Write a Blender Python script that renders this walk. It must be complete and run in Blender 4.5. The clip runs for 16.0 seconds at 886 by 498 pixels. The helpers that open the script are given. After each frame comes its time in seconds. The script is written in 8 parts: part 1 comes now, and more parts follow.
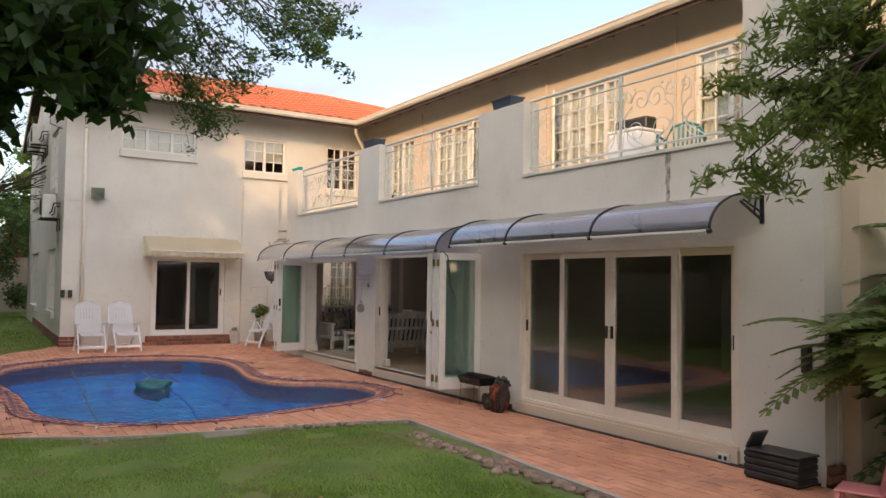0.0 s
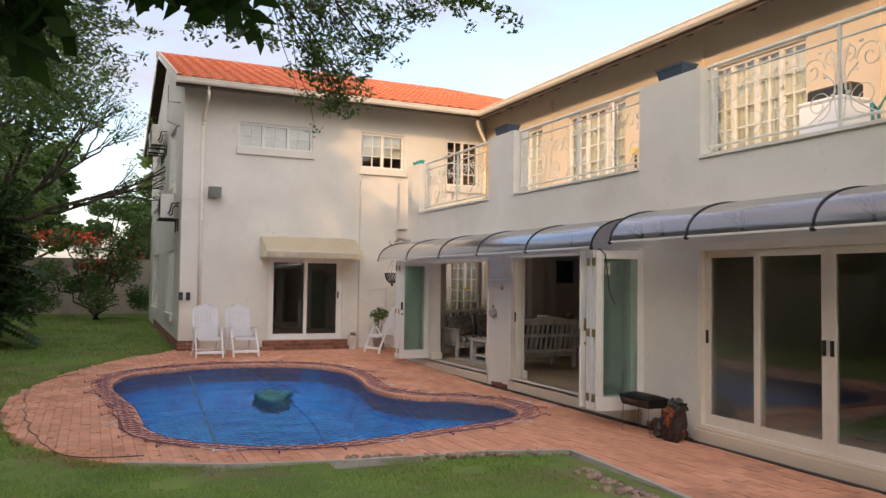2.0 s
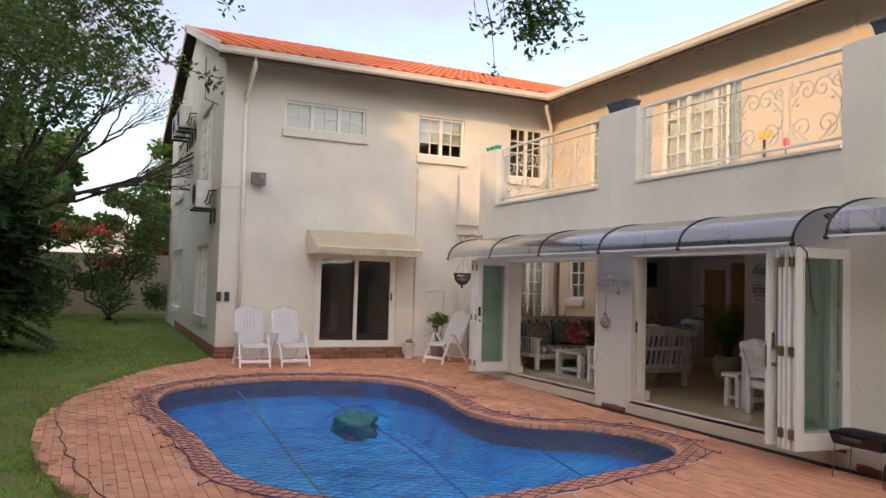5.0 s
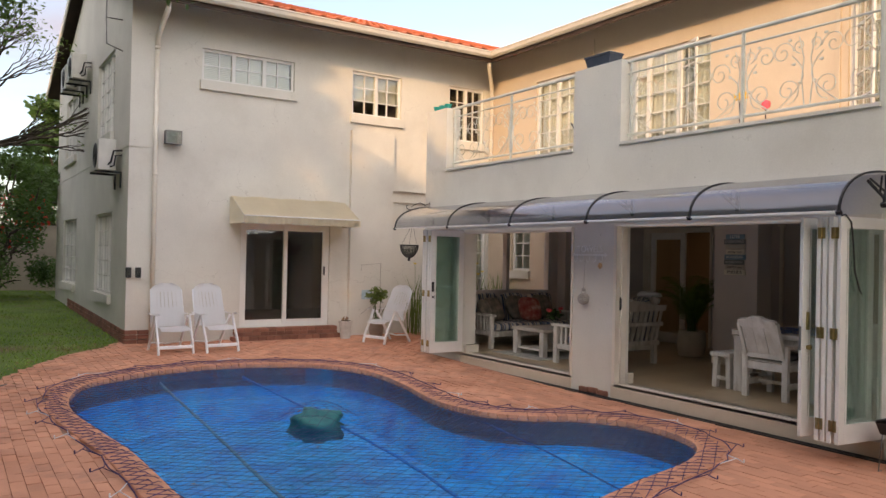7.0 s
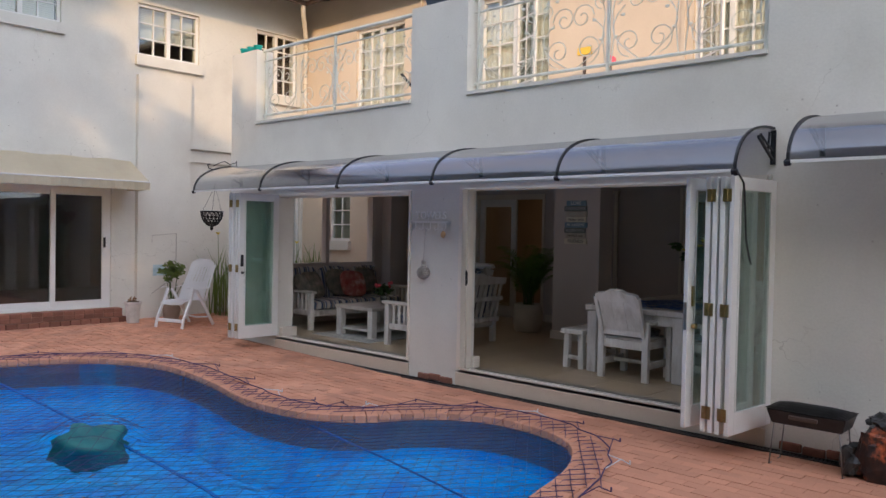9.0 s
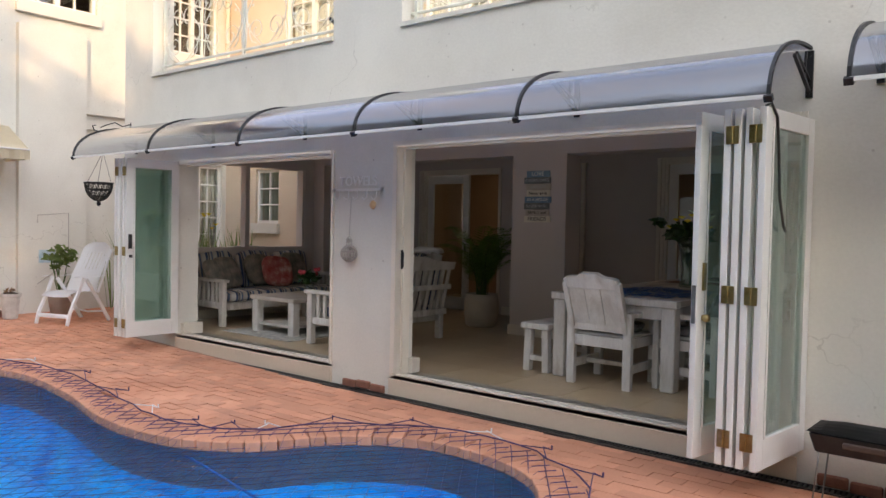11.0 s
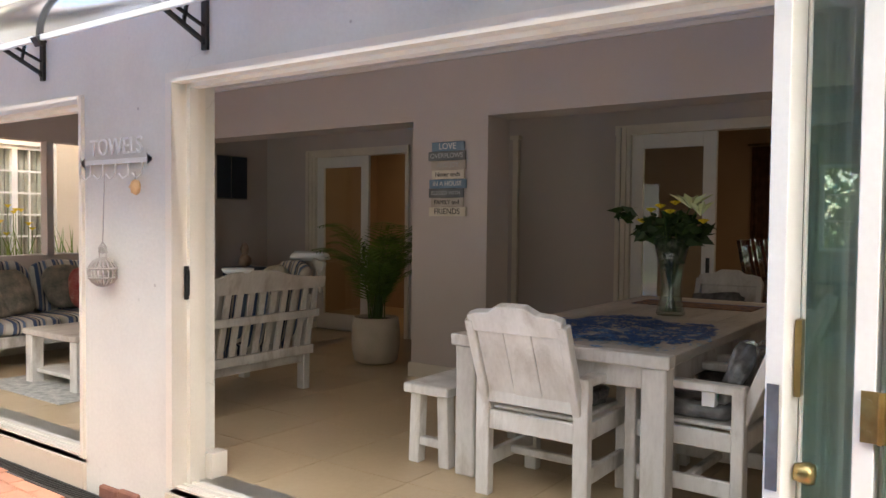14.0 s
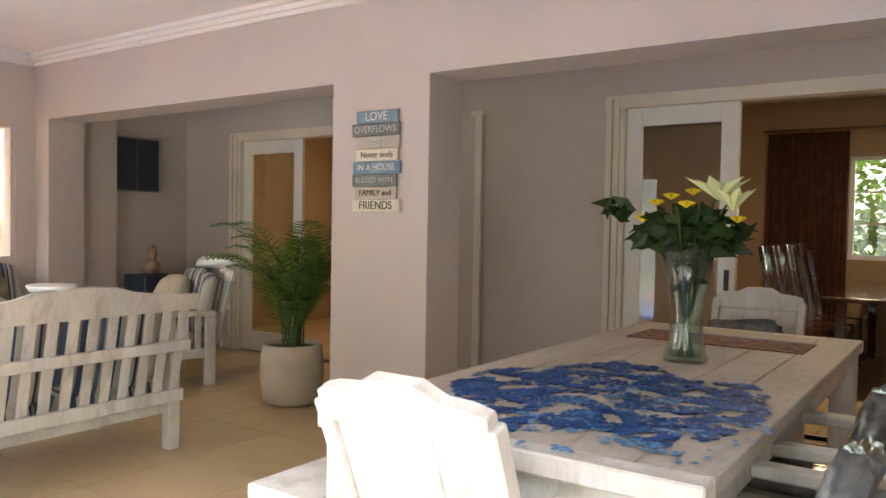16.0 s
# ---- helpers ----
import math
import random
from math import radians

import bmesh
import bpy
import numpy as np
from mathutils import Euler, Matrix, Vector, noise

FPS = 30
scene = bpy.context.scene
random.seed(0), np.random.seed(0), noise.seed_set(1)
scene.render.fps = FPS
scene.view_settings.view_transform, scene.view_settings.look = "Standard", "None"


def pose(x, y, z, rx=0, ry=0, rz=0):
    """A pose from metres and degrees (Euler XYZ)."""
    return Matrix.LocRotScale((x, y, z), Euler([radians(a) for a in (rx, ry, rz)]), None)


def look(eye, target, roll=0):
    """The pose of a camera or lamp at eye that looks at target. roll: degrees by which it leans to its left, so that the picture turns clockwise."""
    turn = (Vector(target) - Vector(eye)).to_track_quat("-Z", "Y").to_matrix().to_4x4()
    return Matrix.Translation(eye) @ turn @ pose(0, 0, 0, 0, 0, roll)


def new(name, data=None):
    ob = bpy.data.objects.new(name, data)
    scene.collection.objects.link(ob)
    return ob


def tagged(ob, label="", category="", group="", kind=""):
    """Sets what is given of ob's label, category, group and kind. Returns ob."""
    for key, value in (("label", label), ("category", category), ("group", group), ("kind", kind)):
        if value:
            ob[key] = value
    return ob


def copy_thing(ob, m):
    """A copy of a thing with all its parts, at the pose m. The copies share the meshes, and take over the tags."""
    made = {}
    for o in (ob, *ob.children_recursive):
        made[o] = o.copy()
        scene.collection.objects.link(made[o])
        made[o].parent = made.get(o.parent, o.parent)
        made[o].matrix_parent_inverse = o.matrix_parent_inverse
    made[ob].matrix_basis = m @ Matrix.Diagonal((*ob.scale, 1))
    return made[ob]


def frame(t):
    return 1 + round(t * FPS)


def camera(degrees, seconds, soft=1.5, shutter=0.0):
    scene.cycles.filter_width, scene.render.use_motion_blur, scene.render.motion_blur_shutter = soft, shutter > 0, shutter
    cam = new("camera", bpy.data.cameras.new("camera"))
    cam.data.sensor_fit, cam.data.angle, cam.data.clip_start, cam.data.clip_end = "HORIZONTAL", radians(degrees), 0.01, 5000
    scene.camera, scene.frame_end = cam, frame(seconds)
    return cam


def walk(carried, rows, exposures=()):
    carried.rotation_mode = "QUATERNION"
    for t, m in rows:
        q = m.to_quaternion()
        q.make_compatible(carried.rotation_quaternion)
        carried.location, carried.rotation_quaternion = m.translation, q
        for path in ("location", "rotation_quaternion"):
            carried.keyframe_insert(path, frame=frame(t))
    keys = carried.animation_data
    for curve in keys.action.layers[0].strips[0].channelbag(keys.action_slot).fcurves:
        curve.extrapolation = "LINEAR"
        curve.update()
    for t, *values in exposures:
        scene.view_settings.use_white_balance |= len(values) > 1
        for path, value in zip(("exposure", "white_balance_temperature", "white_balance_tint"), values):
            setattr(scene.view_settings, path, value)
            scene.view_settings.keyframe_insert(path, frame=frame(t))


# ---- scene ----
cam = camera(59.9, 16.0)
PATH = [
    (0, (-0.6, -2.602, 1.769), (0.465, -0.912, 1.856), 0.8),
    (0.5, (-0.498, -2.274, 1.781), (0.497, -0.541, 1.868), 0.8),
    (1, (-0.411, -1.84, 1.782), (0.509, -0.066, 1.867), 0.8),
    (1.5, (-0.356, -1.438, 1.767), (0.502, 0.367, 1.855), 0.9),
    (2, (-0.344, -0.984, 1.775), (0.483, 0.834, 1.862), 0.8),
    (2.5, (-0.42, -0.539, 1.787), (0.393, 1.286, 1.872), 0.8),
    (3, (-0.492, -0.095, 1.772), (0.321, 1.731, 1.86), 0.9),
    (3.5, (-0.536, 0.318, 1.771), (0.273, 2.144, 1.865), 1.0),
    (4, (-0.679, 0.735, 1.77), (0.131, 2.562, 1.864), 1.1),
    (4.2, (-0.734, 0.919, 1.758), (0.08, 2.743, 1.855), 1.2),
    (6.3, (-1.206, 2.595, 1.726), (-0.232, 4.341, 1.779), 1.6),
    (6.5, (-1.207, 2.774, 1.742), (-0.199, 4.502, 1.785), 1.5),
    (7, (-1.182, 3.211, 1.785), (-0.097, 4.891, 1.803), 1.2),
    (7.5, (-1.09, 3.592, 1.755), (0.1, 5.199, 1.77), 1.3),
    (8, (-0.978, 3.972, 1.774), (0.338, 5.478, 1.777), 1.2),
    (8.5, (-0.755, 4.342, 1.759), (0.658, 5.757, 1.737), 1.2),
    (9, (-0.435, 4.631, 1.75), (1.038, 5.983, 1.701), 1.1),
    (9.2, (-0.281, 4.742, 1.727), (1.205, 6.08, 1.684), 1.0),
    (11.3, (1.356, 5.838, 1.515), (2.915, 7.089, 1.448), 0.9),
    (11.5, (1.561, 5.962, 1.51), (3.131, 7.199, 1.44), 0.7),
    (12, (1.915, 6.233, 1.488), (3.508, 7.44, 1.413), 0.8),
    (12.5, (2.369, 6.476, 1.495), (3.978, 7.661, 1.42), 0.8),
    (13, (2.825, 6.661, 1.53), (4.447, 7.829, 1.458), 0.7),
    (13.5, (3.27, 6.848, 1.535), (4.895, 8.011, 1.464), 0.6),
    (14, (3.724, 6.991, 1.534), (5.353, 8.15, 1.465), 0.6),
    (14.5, (4.164, 7.128, 1.527), (5.794, 8.285, 1.459), 0.7),
    (15, (4.609, 7.308, 1.523), (6.241, 8.463, 1.455), 0.8),
    (15.5, (5.027, 7.468, 1.529), (6.66, 8.621, 1.463), 0.8),
    (16, (5.365, 7.66, 1.519), (7.006, 8.803, 1.454), 1.0),
]
EXPOSURES = [(0, 1.3, 7000, 13), (4.0, 1.35, 6900, 13), (7.5, 1.32, 7000, 12), (8.2, 1.3, 6500, 11), (9.0, 1.25, 5850, 10), (9.2, 1.25, 5850, 10), (11.5, 2.05, 6700, 8), (12.5, 2.4, 7400, 9), (13.5, 2.8, 7100, 8), (14.0, 2.95, 6900, 8), (14.5, 3.15, 6900, 7), (15.0, 3.5, 6850, 6), (15.5, 4.1, 6800, 5), (16.0, 4.6, 6850, 5)]
walk(cam, [(t, look(eye, target, roll)) for t, eye, target, roll in PATH], EXPOSURES)


# ---- light ----
SUN_AZ = math.atan2(-0.66, -0.75)
SUN_EL = radians(19)
SUN_DIR = Vector((math.cos(SUN_AZ) * math.cos(SUN_EL), math.sin(SUN_AZ) * math.cos(SUN_EL), math.sin(SUN_EL)))
world = bpy.data.worlds.new("world")
scene.world = world
world.use_nodes = True
wn = world.node_tree
wn.nodes.clear()
sky = wn.nodes.new("ShaderNodeTexSky")
sky.sky_type, sky.sun_disc = "NISHITA", False
sky.sun_elevation = SUN_EL
sky.sun_rotation = math.pi / 2 - SUN_AZ
sky.air_density, sky.dust_density, sky.ozone_density = 1.0, 1.6, 1.0
coords = wn.nodes.new("ShaderNodeTexCoord")
stretch = wn.nodes.new("ShaderNodeMapping")
stretch.inputs["Scale"].default_value = (1.2, 1.2, 3.2)
clouds = wn.nodes.new("ShaderNodeTexNoise")
clouds.inputs["Scale"].default_value, clouds.inputs["Detail"].default_value, clouds.inputs["Roughness"].default_value = 2.1, 6, 0.55
ramp = wn.nodes.new("ShaderNodeValToRGB")
ramp.color_ramp.elements[0].position, ramp.color_ramp.elements[1].position = 0.38, 0.72
mix = wn.nodes.new("ShaderNodeMix")
mix.data_type = "RGBA"
mix.inputs["B"].default_value = (2.1, 1.85, 2.1, 1)
back = wn.nodes.new("ShaderNodeBackground")
back.inputs["Strength"].default_value = 0.14
wout = wn.nodes.new("ShaderNodeOutputWorld")
wn.links.new(coords.outputs["Generated"], stretch.inputs["Vector"])
wn.links.new(stretch.outputs["Vector"], clouds.inputs["Vector"])
wn.links.new(clouds.outputs["Fac"], ramp.inputs["Fac"])
wn.links.new(ramp.outputs["Color"], mix.inputs["Factor"])
wn.links.new(sky.outputs["Color"], mix.inputs["A"])
# thin bright haze on the sun's side of the sky
glow = wn.nodes.new("ShaderNodeVectorMath")
glow.operation = "DOT_PRODUCT"
glow.inputs[1].default_value = SUN_DIR
wn.links.new(coords.outputs["Generated"], glow.inputs[0])
spread = wn.nodes.new("ShaderNodeMapRange")
spread.inputs["From Min"].default_value, spread.inputs["From Max"].default_value = -0.25, 1.0
spread.inputs["To Min"].default_value, spread.inputs["To Max"].default_value = 0.0, 4.5
wn.links.new(glow.outputs["Value"], spread.inputs["Value"])
haze = wn.nodes.new("ShaderNodeVectorMath")
haze.operation = "MULTIPLY_ADD"
haze.inputs[1].default_value = (1.0, 0.95, 0.94)
wn.links.new(spread.outputs["Result"], haze.inputs[0])
wn.links.new(mix.outputs["Result"], haze.inputs[2])
wn.links.new(haze.outputs["Vector"], back.inputs["Color"])
wn.links.new(back.outputs["Background"], wout.inputs["Surface"])
sun = new("sun", bpy.data.lights.new("sun", "SUN"))
sun.data.energy, sun.data.angle, sun.data.color = 1.15, radians(0.6), (1.0, 0.63, 0.30)
sun.matrix_world = look(SUN_DIR * 60, (0, 0, 0))


def lamp(name, x, y, z, watts, size, colour):
    ob = new(name, bpy.data.lights.new(name, "AREA"))
    ob.data.energy, ob.data.size, ob.data.color = watts, size, colour
    ob.location = (x, y, z)
    return ob


# fill lamps added in the two open folding doors, standing in for sky light
for mid, wide in ((8.65, 3.3), (12.45, 2.6)):
    door_lamp = new("door_daylight", bpy.data.lights.new("door_daylight", "AREA"))
    door_lamp.data.shape, door_lamp.data.size, door_lamp.data.size_y = "RECTANGLE", wide, 1.9
    door_lamp.data.energy, door_lamp.data.color = 0.42 * wide, (0.97, 0.98, 1.0)
    door_lamp.matrix_world = look((6.12, mid, 1.28), (9.0, mid, 1.5))
dining_lamp = lamp("dining_downlight", 12.2, 8.6, 2.95, 1.7, 0.12, (1.0, 0.72, 0.45))
passage_lamp = lamp("passage_downlight", 12.0, 13.4, 2.95, 1.0, 0.12, (1.0, 0.70, 0.40))

# ---- materials ----
def surface(name, low, high, rough=0.7, scale=3.0, bump=0.0, fine=60.0, metal=0.0, random_hue=0.0, island=False, stain=None, stain_scale=0.7, stain_amount=0.5, coat=0.0, stretch=(1, 1, 1)):
    """A two-scale procedural surface: a coarse blend of two colours, fine grain, relief, optional stains."""
    m = bpy.data.materials.new(name)
    m.use_nodes = True
    nt = m.node_tree
    p = nt.nodes["Principled BSDF"]
    tc = nt.nodes.new("ShaderNodeTexCoord")
    mp = nt.nodes.new("ShaderNodeMapping")
    mp.inputs["Scale"].default_value = stretch
    nt.links.new(tc.outputs["Object"], mp.inputs["Vector"])
    a = nt.nodes.new("ShaderNodeTexNoise")
    a.inputs["Scale"].default_value, a.inputs["Detail"].default_value = scale, 5
    b = nt.nodes.new("ShaderNodeTexNoise")
    b.inputs["Scale"].default_value, b.inputs["Detail"].default_value = fine, 3
    for n in (a, b):
        nt.links.new(mp.outputs["Vector"], n.inputs["Vector"])
    add = nt.nodes.new("ShaderNodeMath")
    add.operation = "MULTIPLY_ADD"
    add.inputs[1].default_value = 0.3
    sub = nt.nodes.new("ShaderNodeMath")
    sub.operation = "SUBTRACT"
    sub.inputs[1].default_value = 0.15
    nt.links.new(b.outputs["Fac"], add.inputs[0])
    nt.links.new(a.outputs["Fac"], add.inputs[2])
    nt.links.new(add.outputs[0], sub.inputs[0])
    r = nt.nodes.new("ShaderNodeValToRGB")
    r.color_ramp.elements[0].position, r.color_ramp.elements[1].position = 0.3, 0.7
    r.color_ramp.elements[0].color, r.color_ramp.elements[1].color = (*low, 1), (*high, 1)
    nt.links.new(sub.outputs[0], r.inputs["Fac"])
    col = r.outputs["Color"]
    if stain:
        s = nt.nodes.new("ShaderNodeTexNoise")
        s.inputs["Scale"].default_value, s.inputs["Detail"].default_value, s.inputs["Roughness"].default_value = stain_scale, 8, 0.65
        nt.links.new(mp.outputs["Vector"], s.inputs["Vector"])
        sr = nt.nodes.new("ShaderNodeMapRange")
        sr.inputs["From Min"].default_value, sr.inputs["From Max"].default_value = 0.52, 0.72
        sr.inputs["To Max"].default_value = stain_amount
        nt.links.new(s.outputs["Fac"], sr.inputs["Value"])
        mx = nt.nodes.new("ShaderNodeMix")
        mx.data_type = "RGBA"
        mx.inputs["B"].default_value = (*stain, 1)
        nt.links.new(sr.outputs["Result"], mx.inputs["Factor"])
        nt.links.new(col, mx.inputs["A"])
        col = mx.outputs["Result"]
    if random_hue:
        if island:
            g = nt.nodes.new("ShaderNodeNewGeometry")
            rnd = g.outputs["Random Per Island"]
        else:
            g = nt.nodes.new("ShaderNodeObjectInfo")
            rnd = g.outputs["Random"]
        h = nt.nodes.new("ShaderNodeHueSaturation")
        mr = nt.nodes.new("ShaderNodeMapRange")
        mr.inputs["To Min"].default_value, mr.inputs["To Max"].default_value = 1 - random_hue, 1 + random_hue * 0.6
        nt.links.new(rnd, mr.inputs["Value"])
        nt.links.new(mr.outputs["Result"], h.inputs["Value"])
        nt.links.new(col, h.inputs["Color"])
        col = h.outputs["Color"]
    nt.links.new(col, p.inputs["Base Color"])
    p.inputs["Roughness"].default_value, p.inputs["Metallic"].default_value, p.inputs["Coat Weight"].default_value = rough, metal, coat
    if bump:
        bp = nt.nodes.new("ShaderNodeBump")
        bp.inputs["Strength"].default_value, bp.inputs["Distance"].default_value = bump, 0.01
        nt.links.new(sub.outputs[0], bp.inputs["Height"])
        nt.links.new(bp.outputs["Normal"], p.inputs["Normal"])
    return m


def glass(name, tint=(0.85, 0.93, 0.9), rough=0.0, gloss=1.0, film=None, film_amount=0.0):
    """Thin sheet glass: see-through with a Fresnel gloss."""
    m = bpy.data.materials.new(name)
    m.use_nodes = True
    nt = m.node_tree
    nt.nodes.clear()
    out = nt.nodes.new("ShaderNodeOutputMaterial")
    tr = nt.nodes.new("ShaderNodeBsdfTransparent")
    tr.inputs["Color"].default_value = (*tint, 1)
    gl = nt.nodes.new("ShaderNodeBsdfGlossy")
    gl.inputs["Roughness"].default_value = rough
    fr = nt.nodes.new("ShaderNodeLayerWeight")
    fr.inputs["Blend"].default_value = 0.5
    steep = nt.nodes.new("ShaderNodeMath")
    steep.operation = "POWER"
    steep.inputs[1].default_value = 4.5
    nt.links.new(fr.outputs["Facing"], steep.inputs[0])
    gain = nt.nodes.new("ShaderNodeMath")
    gain.operation = "MULTIPLY_ADD"
    gain.inputs[1].default_value, gain.inputs[2].default_value = 0.95, 0.04
    nt.links.new(steep.outputs[0], gain.inputs[0])
    k = nt.nodes.new("ShaderNodeMath")
    k.operation, k.use_clamp = "MULTIPLY", True
    k.inputs[1].default_value = 1.8 * gloss
    mx = nt.nodes.new("ShaderNodeMixShader")
    nt.links.new(gain.outputs[0], k.inputs[0])
    nt.links.new(k.outputs[0], mx.inputs["Fac"])
    nt.links.new(tr.outputs["BSDF"], mx.inputs[1])
    nt.links.new(gl.outputs["BSDF"], mx.inputs[2])
    end = mx.outputs["Shader"]
    if film:
        df, tl = nt.nodes.new("ShaderNodeBsdfDiffuse"), nt.nodes.new("ShaderNodeBsdfTranslucent")
        df.inputs["Color"].default_value = tl.inputs["Color"].default_value = (*film, 1)
        both, last = nt.nodes.new("ShaderNodeMixShader"), nt.nodes.new("ShaderNodeMixShader")
        last.inputs["Fac"].default_value = film_amount
        nt.links.new(df.outputs["BSDF"], both.inputs[1])
        nt.links.new(tl.outputs["BSDF"], both.inputs[2])
        nt.links.new(end, last.inputs[1])
        nt.links.new(both.outputs["Shader"], last.inputs[2])
        end = last.outputs["Shader"]
    nt.links.new(end, out.inputs["Surface"])
    return m


def leafy(name, low, high, back_light=0.25, rough=0.55, **more):
    m = surface(name, low, high, rough, 2.0, 0, 20, random_hue=0.45, island=True, **more)
    m.node_tree.nodes["Principled BSDF"].inputs["Subsurface Weight"].default_value = 0
    nt = m.node_tree
    p = nt.nodes["Principled BSDF"]
    out = nt.nodes["Material Output"]
    t = nt.nodes.new("ShaderNodeBsdfTranslucent")
    t.inputs["Color"].default_value = (high[0] * 1.6, high[1] * 1.6, high[2], 1)
    mx = nt.nodes.new("ShaderNodeMixShader")
    mx.inputs["Fac"].default_value = back_light
    nt.links.new(p.outputs["BSDF"], mx.inputs[1])
    nt.links.new(t.outputs["BSDF"], mx.inputs[2])
    nt.links.new(mx.outputs["Shader"], out.inputs["Surface"])
    return m


def weathered(m):
    """Hairline cracks and small pits over a plaster wall."""
    nt = m.node_tree
    p = nt.nodes["Principled BSDF"]
    link = p.inputs["Base Color"].links[0]
    col = link.from_socket
    tc = nt.nodes.new("ShaderNodeTexCoord")
    wob = nt.nodes.new("ShaderNodeTexNoise")
    wob.inputs["Scale"].default_value, wob.inputs["Detail"].default_value = 1.6, 6
    nt.links.new(tc.outputs["Object"], wob.inputs["Vector"])
    warp = nt.nodes.new("ShaderNodeVectorMath")
    warp.operation = "MULTIPLY_ADD"
    warp.inputs[1].default_value = (0.9, 0.9, 0.9)
    nt.links.new(wob.outputs["Color"], warp.inputs[0])
    nt.links.new(tc.outputs["Object"], warp.inputs[2])
    facs = []
    for size, low, high, feature in ((0.7, 0.0, 0.0035, "DISTANCE_TO_EDGE"), (9.0, 0.06, 0.10, "F1")):
        v = nt.nodes.new("ShaderNodeTexVoronoi")
        v.feature = feature
        v.inputs["Scale"].default_value = size
        nt.links.new(warp.outputs["Vector"] if feature != "F1" else tc.outputs["Object"], v.inputs["Vector"])
        r = nt.nodes.new("ShaderNodeMapRange")
        r.inputs["From Min"].default_value, r.inputs["From Max"].default_value = low, high
        r.inputs["To Min"].default_value, r.inputs["To Max"].default_value = 1.0, 0.0
        nt.links.new(v.outputs["Distance"], r.inputs["Value"])
        gate = nt.nodes.new("ShaderNodeTexNoise")
        gate.inputs["Scale"].default_value, gate.inputs["Detail"].default_value = (0.9, 3) if feature != "F1" else (1.7, 2)
        nt.links.new(tc.outputs["Object"], gate.inputs["Vector"])
        g = nt.nodes.new("ShaderNodeMapRange")
        g.inputs["From Min"].default_value, g.inputs["From Max"].default_value = 0.50, 0.62
        g.inputs["To Max"].default_value = 0.34 if feature != "F1" else 0.5
        nt.links.new(gate.outputs["Fac"], g.inputs["Value"])
        mul = nt.nodes.new("ShaderNodeMath")
        mul.operation = "MULTIPLY"
        nt.links.new(r.outputs["Result"], mul.inputs[0])
        nt.links.new(g.outputs["Result"], mul.inputs[1])
        facs.append(mul)
    top = nt.nodes.new("ShaderNodeMath")
    top.operation = "MAXIMUM"
    nt.links.new(facs[0].outputs[0], top.inputs[0])
    nt.links.new(facs[1].outputs[0], top.inputs[1])
    mx = nt.nodes.new("ShaderNodeMix")
    mx.data_type = "RGBA"
    mx.inputs["B"].default_value = (0.22, 0.18, 0.14, 1)
    nt.links.new(top.outputs[0], mx.inputs["Factor"])
    nt.links.new(col, mx.inputs["A"])
    nt.links.new(mx.outputs["Result"], p.inputs["Base Color"])


M = {}
M["plaster"] = surface("plaster", (0.62, 0.595, 0.53), (0.72, 0.695, 0.62), 0.9, 0.9, 0.6, 45, stain=(0.47, 0.43, 0.36), stain_scale=0.8, stain_amount=0.3)
weathered(M["plaster"])
M["garden_wall"] = surface("garden_wall", (0.36, 0.30, 0.24), (0.48, 0.41, 0.33), 0.9, 0.9, 0.5, 45, stain=(0.2, 0.17, 0.13), stain_scale=0.8, stain_amount=0.6)
# warm-tinted copy of the plaster; on the upper wall it carries sun warmth
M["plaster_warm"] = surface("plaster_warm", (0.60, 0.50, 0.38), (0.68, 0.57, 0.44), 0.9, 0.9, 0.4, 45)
M["inner"] = surface("inner_paint", (0.52, 0.46, 0.425), (0.57, 0.505, 0.47), 0.85, 1.2, 0.15, 90)
M["inner_brown"] = surface("brown_paint", (0.36, 0.25, 0.16), (0.42, 0.30, 0.19), 0.85, 1.2, 0.15, 90)
M["white"] = surface("white_paint", (0.72, 0.70, 0.66), (0.80, 0.79, 0.75), 0.45, 2.5, 0.1, 80, stain=(0.5, 0.47, 0.4), stain_scale=2.5, stain_amount=0.25)
M["cream"] = surface("cream_paint", (0.68, 0.62, 0.52), (0.76, 0.70, 0.60), 0.5, 2.5, 0.15, 80, stain=(0.45, 0.38, 0.3), stain_scale=2.0, stain_amount=0.3)
M["ceiling"] = surface("ceiling_paint", (0.76, 0.73, 0.70), (0.80, 0.77, 0.74), 0.9, 1.0, 0.05, 60)
M["plastic"] = surface("white_plastic", (0.85, 0.86, 0.87), (0.90, 0.91, 0.92), 0.35, 2.0, 0.03, 60)
M["tile_floor"] = surface("floor_tile", (0.43, 0.32, 0.19), (0.52, 0.40, 0.25), 0.32, 1.4, 0.08, 30, random_hue=0.06, coat=0.15)
M["brick"] = surface("paving_brick", (0.56, 0.25, 0.145), (0.72, 0.36, 0.225), 0.85, 1.1, 0.6, 70, random_hue=0.13, stain=(0.30, 0.15, 0.11), stain_scale=1.6, stain_amount=0.6)
M["brick_stuff"] = surface("paving_brick_joined", (0.56, 0.25, 0.145), (0.72, 0.36, 0.225), 0.85, 1.1, 0.6, 70, random_hue=0.13, island=True, stain=(0.30, 0.15, 0.11), stain_scale=1.6, stain_amount=0.6)
M["face_brick"] = surface("face_brick", (0.22, 0.09, 0.06), (0.36, 0.16, 0.10), 0.85, 4, 0.6, 70, random_hue=0.3)
M["mortar"] = surface("mortar", (0.27, 0.15, 0.10), (0.40, 0.23, 0.16), 0.95, 6, 0.8, 90)
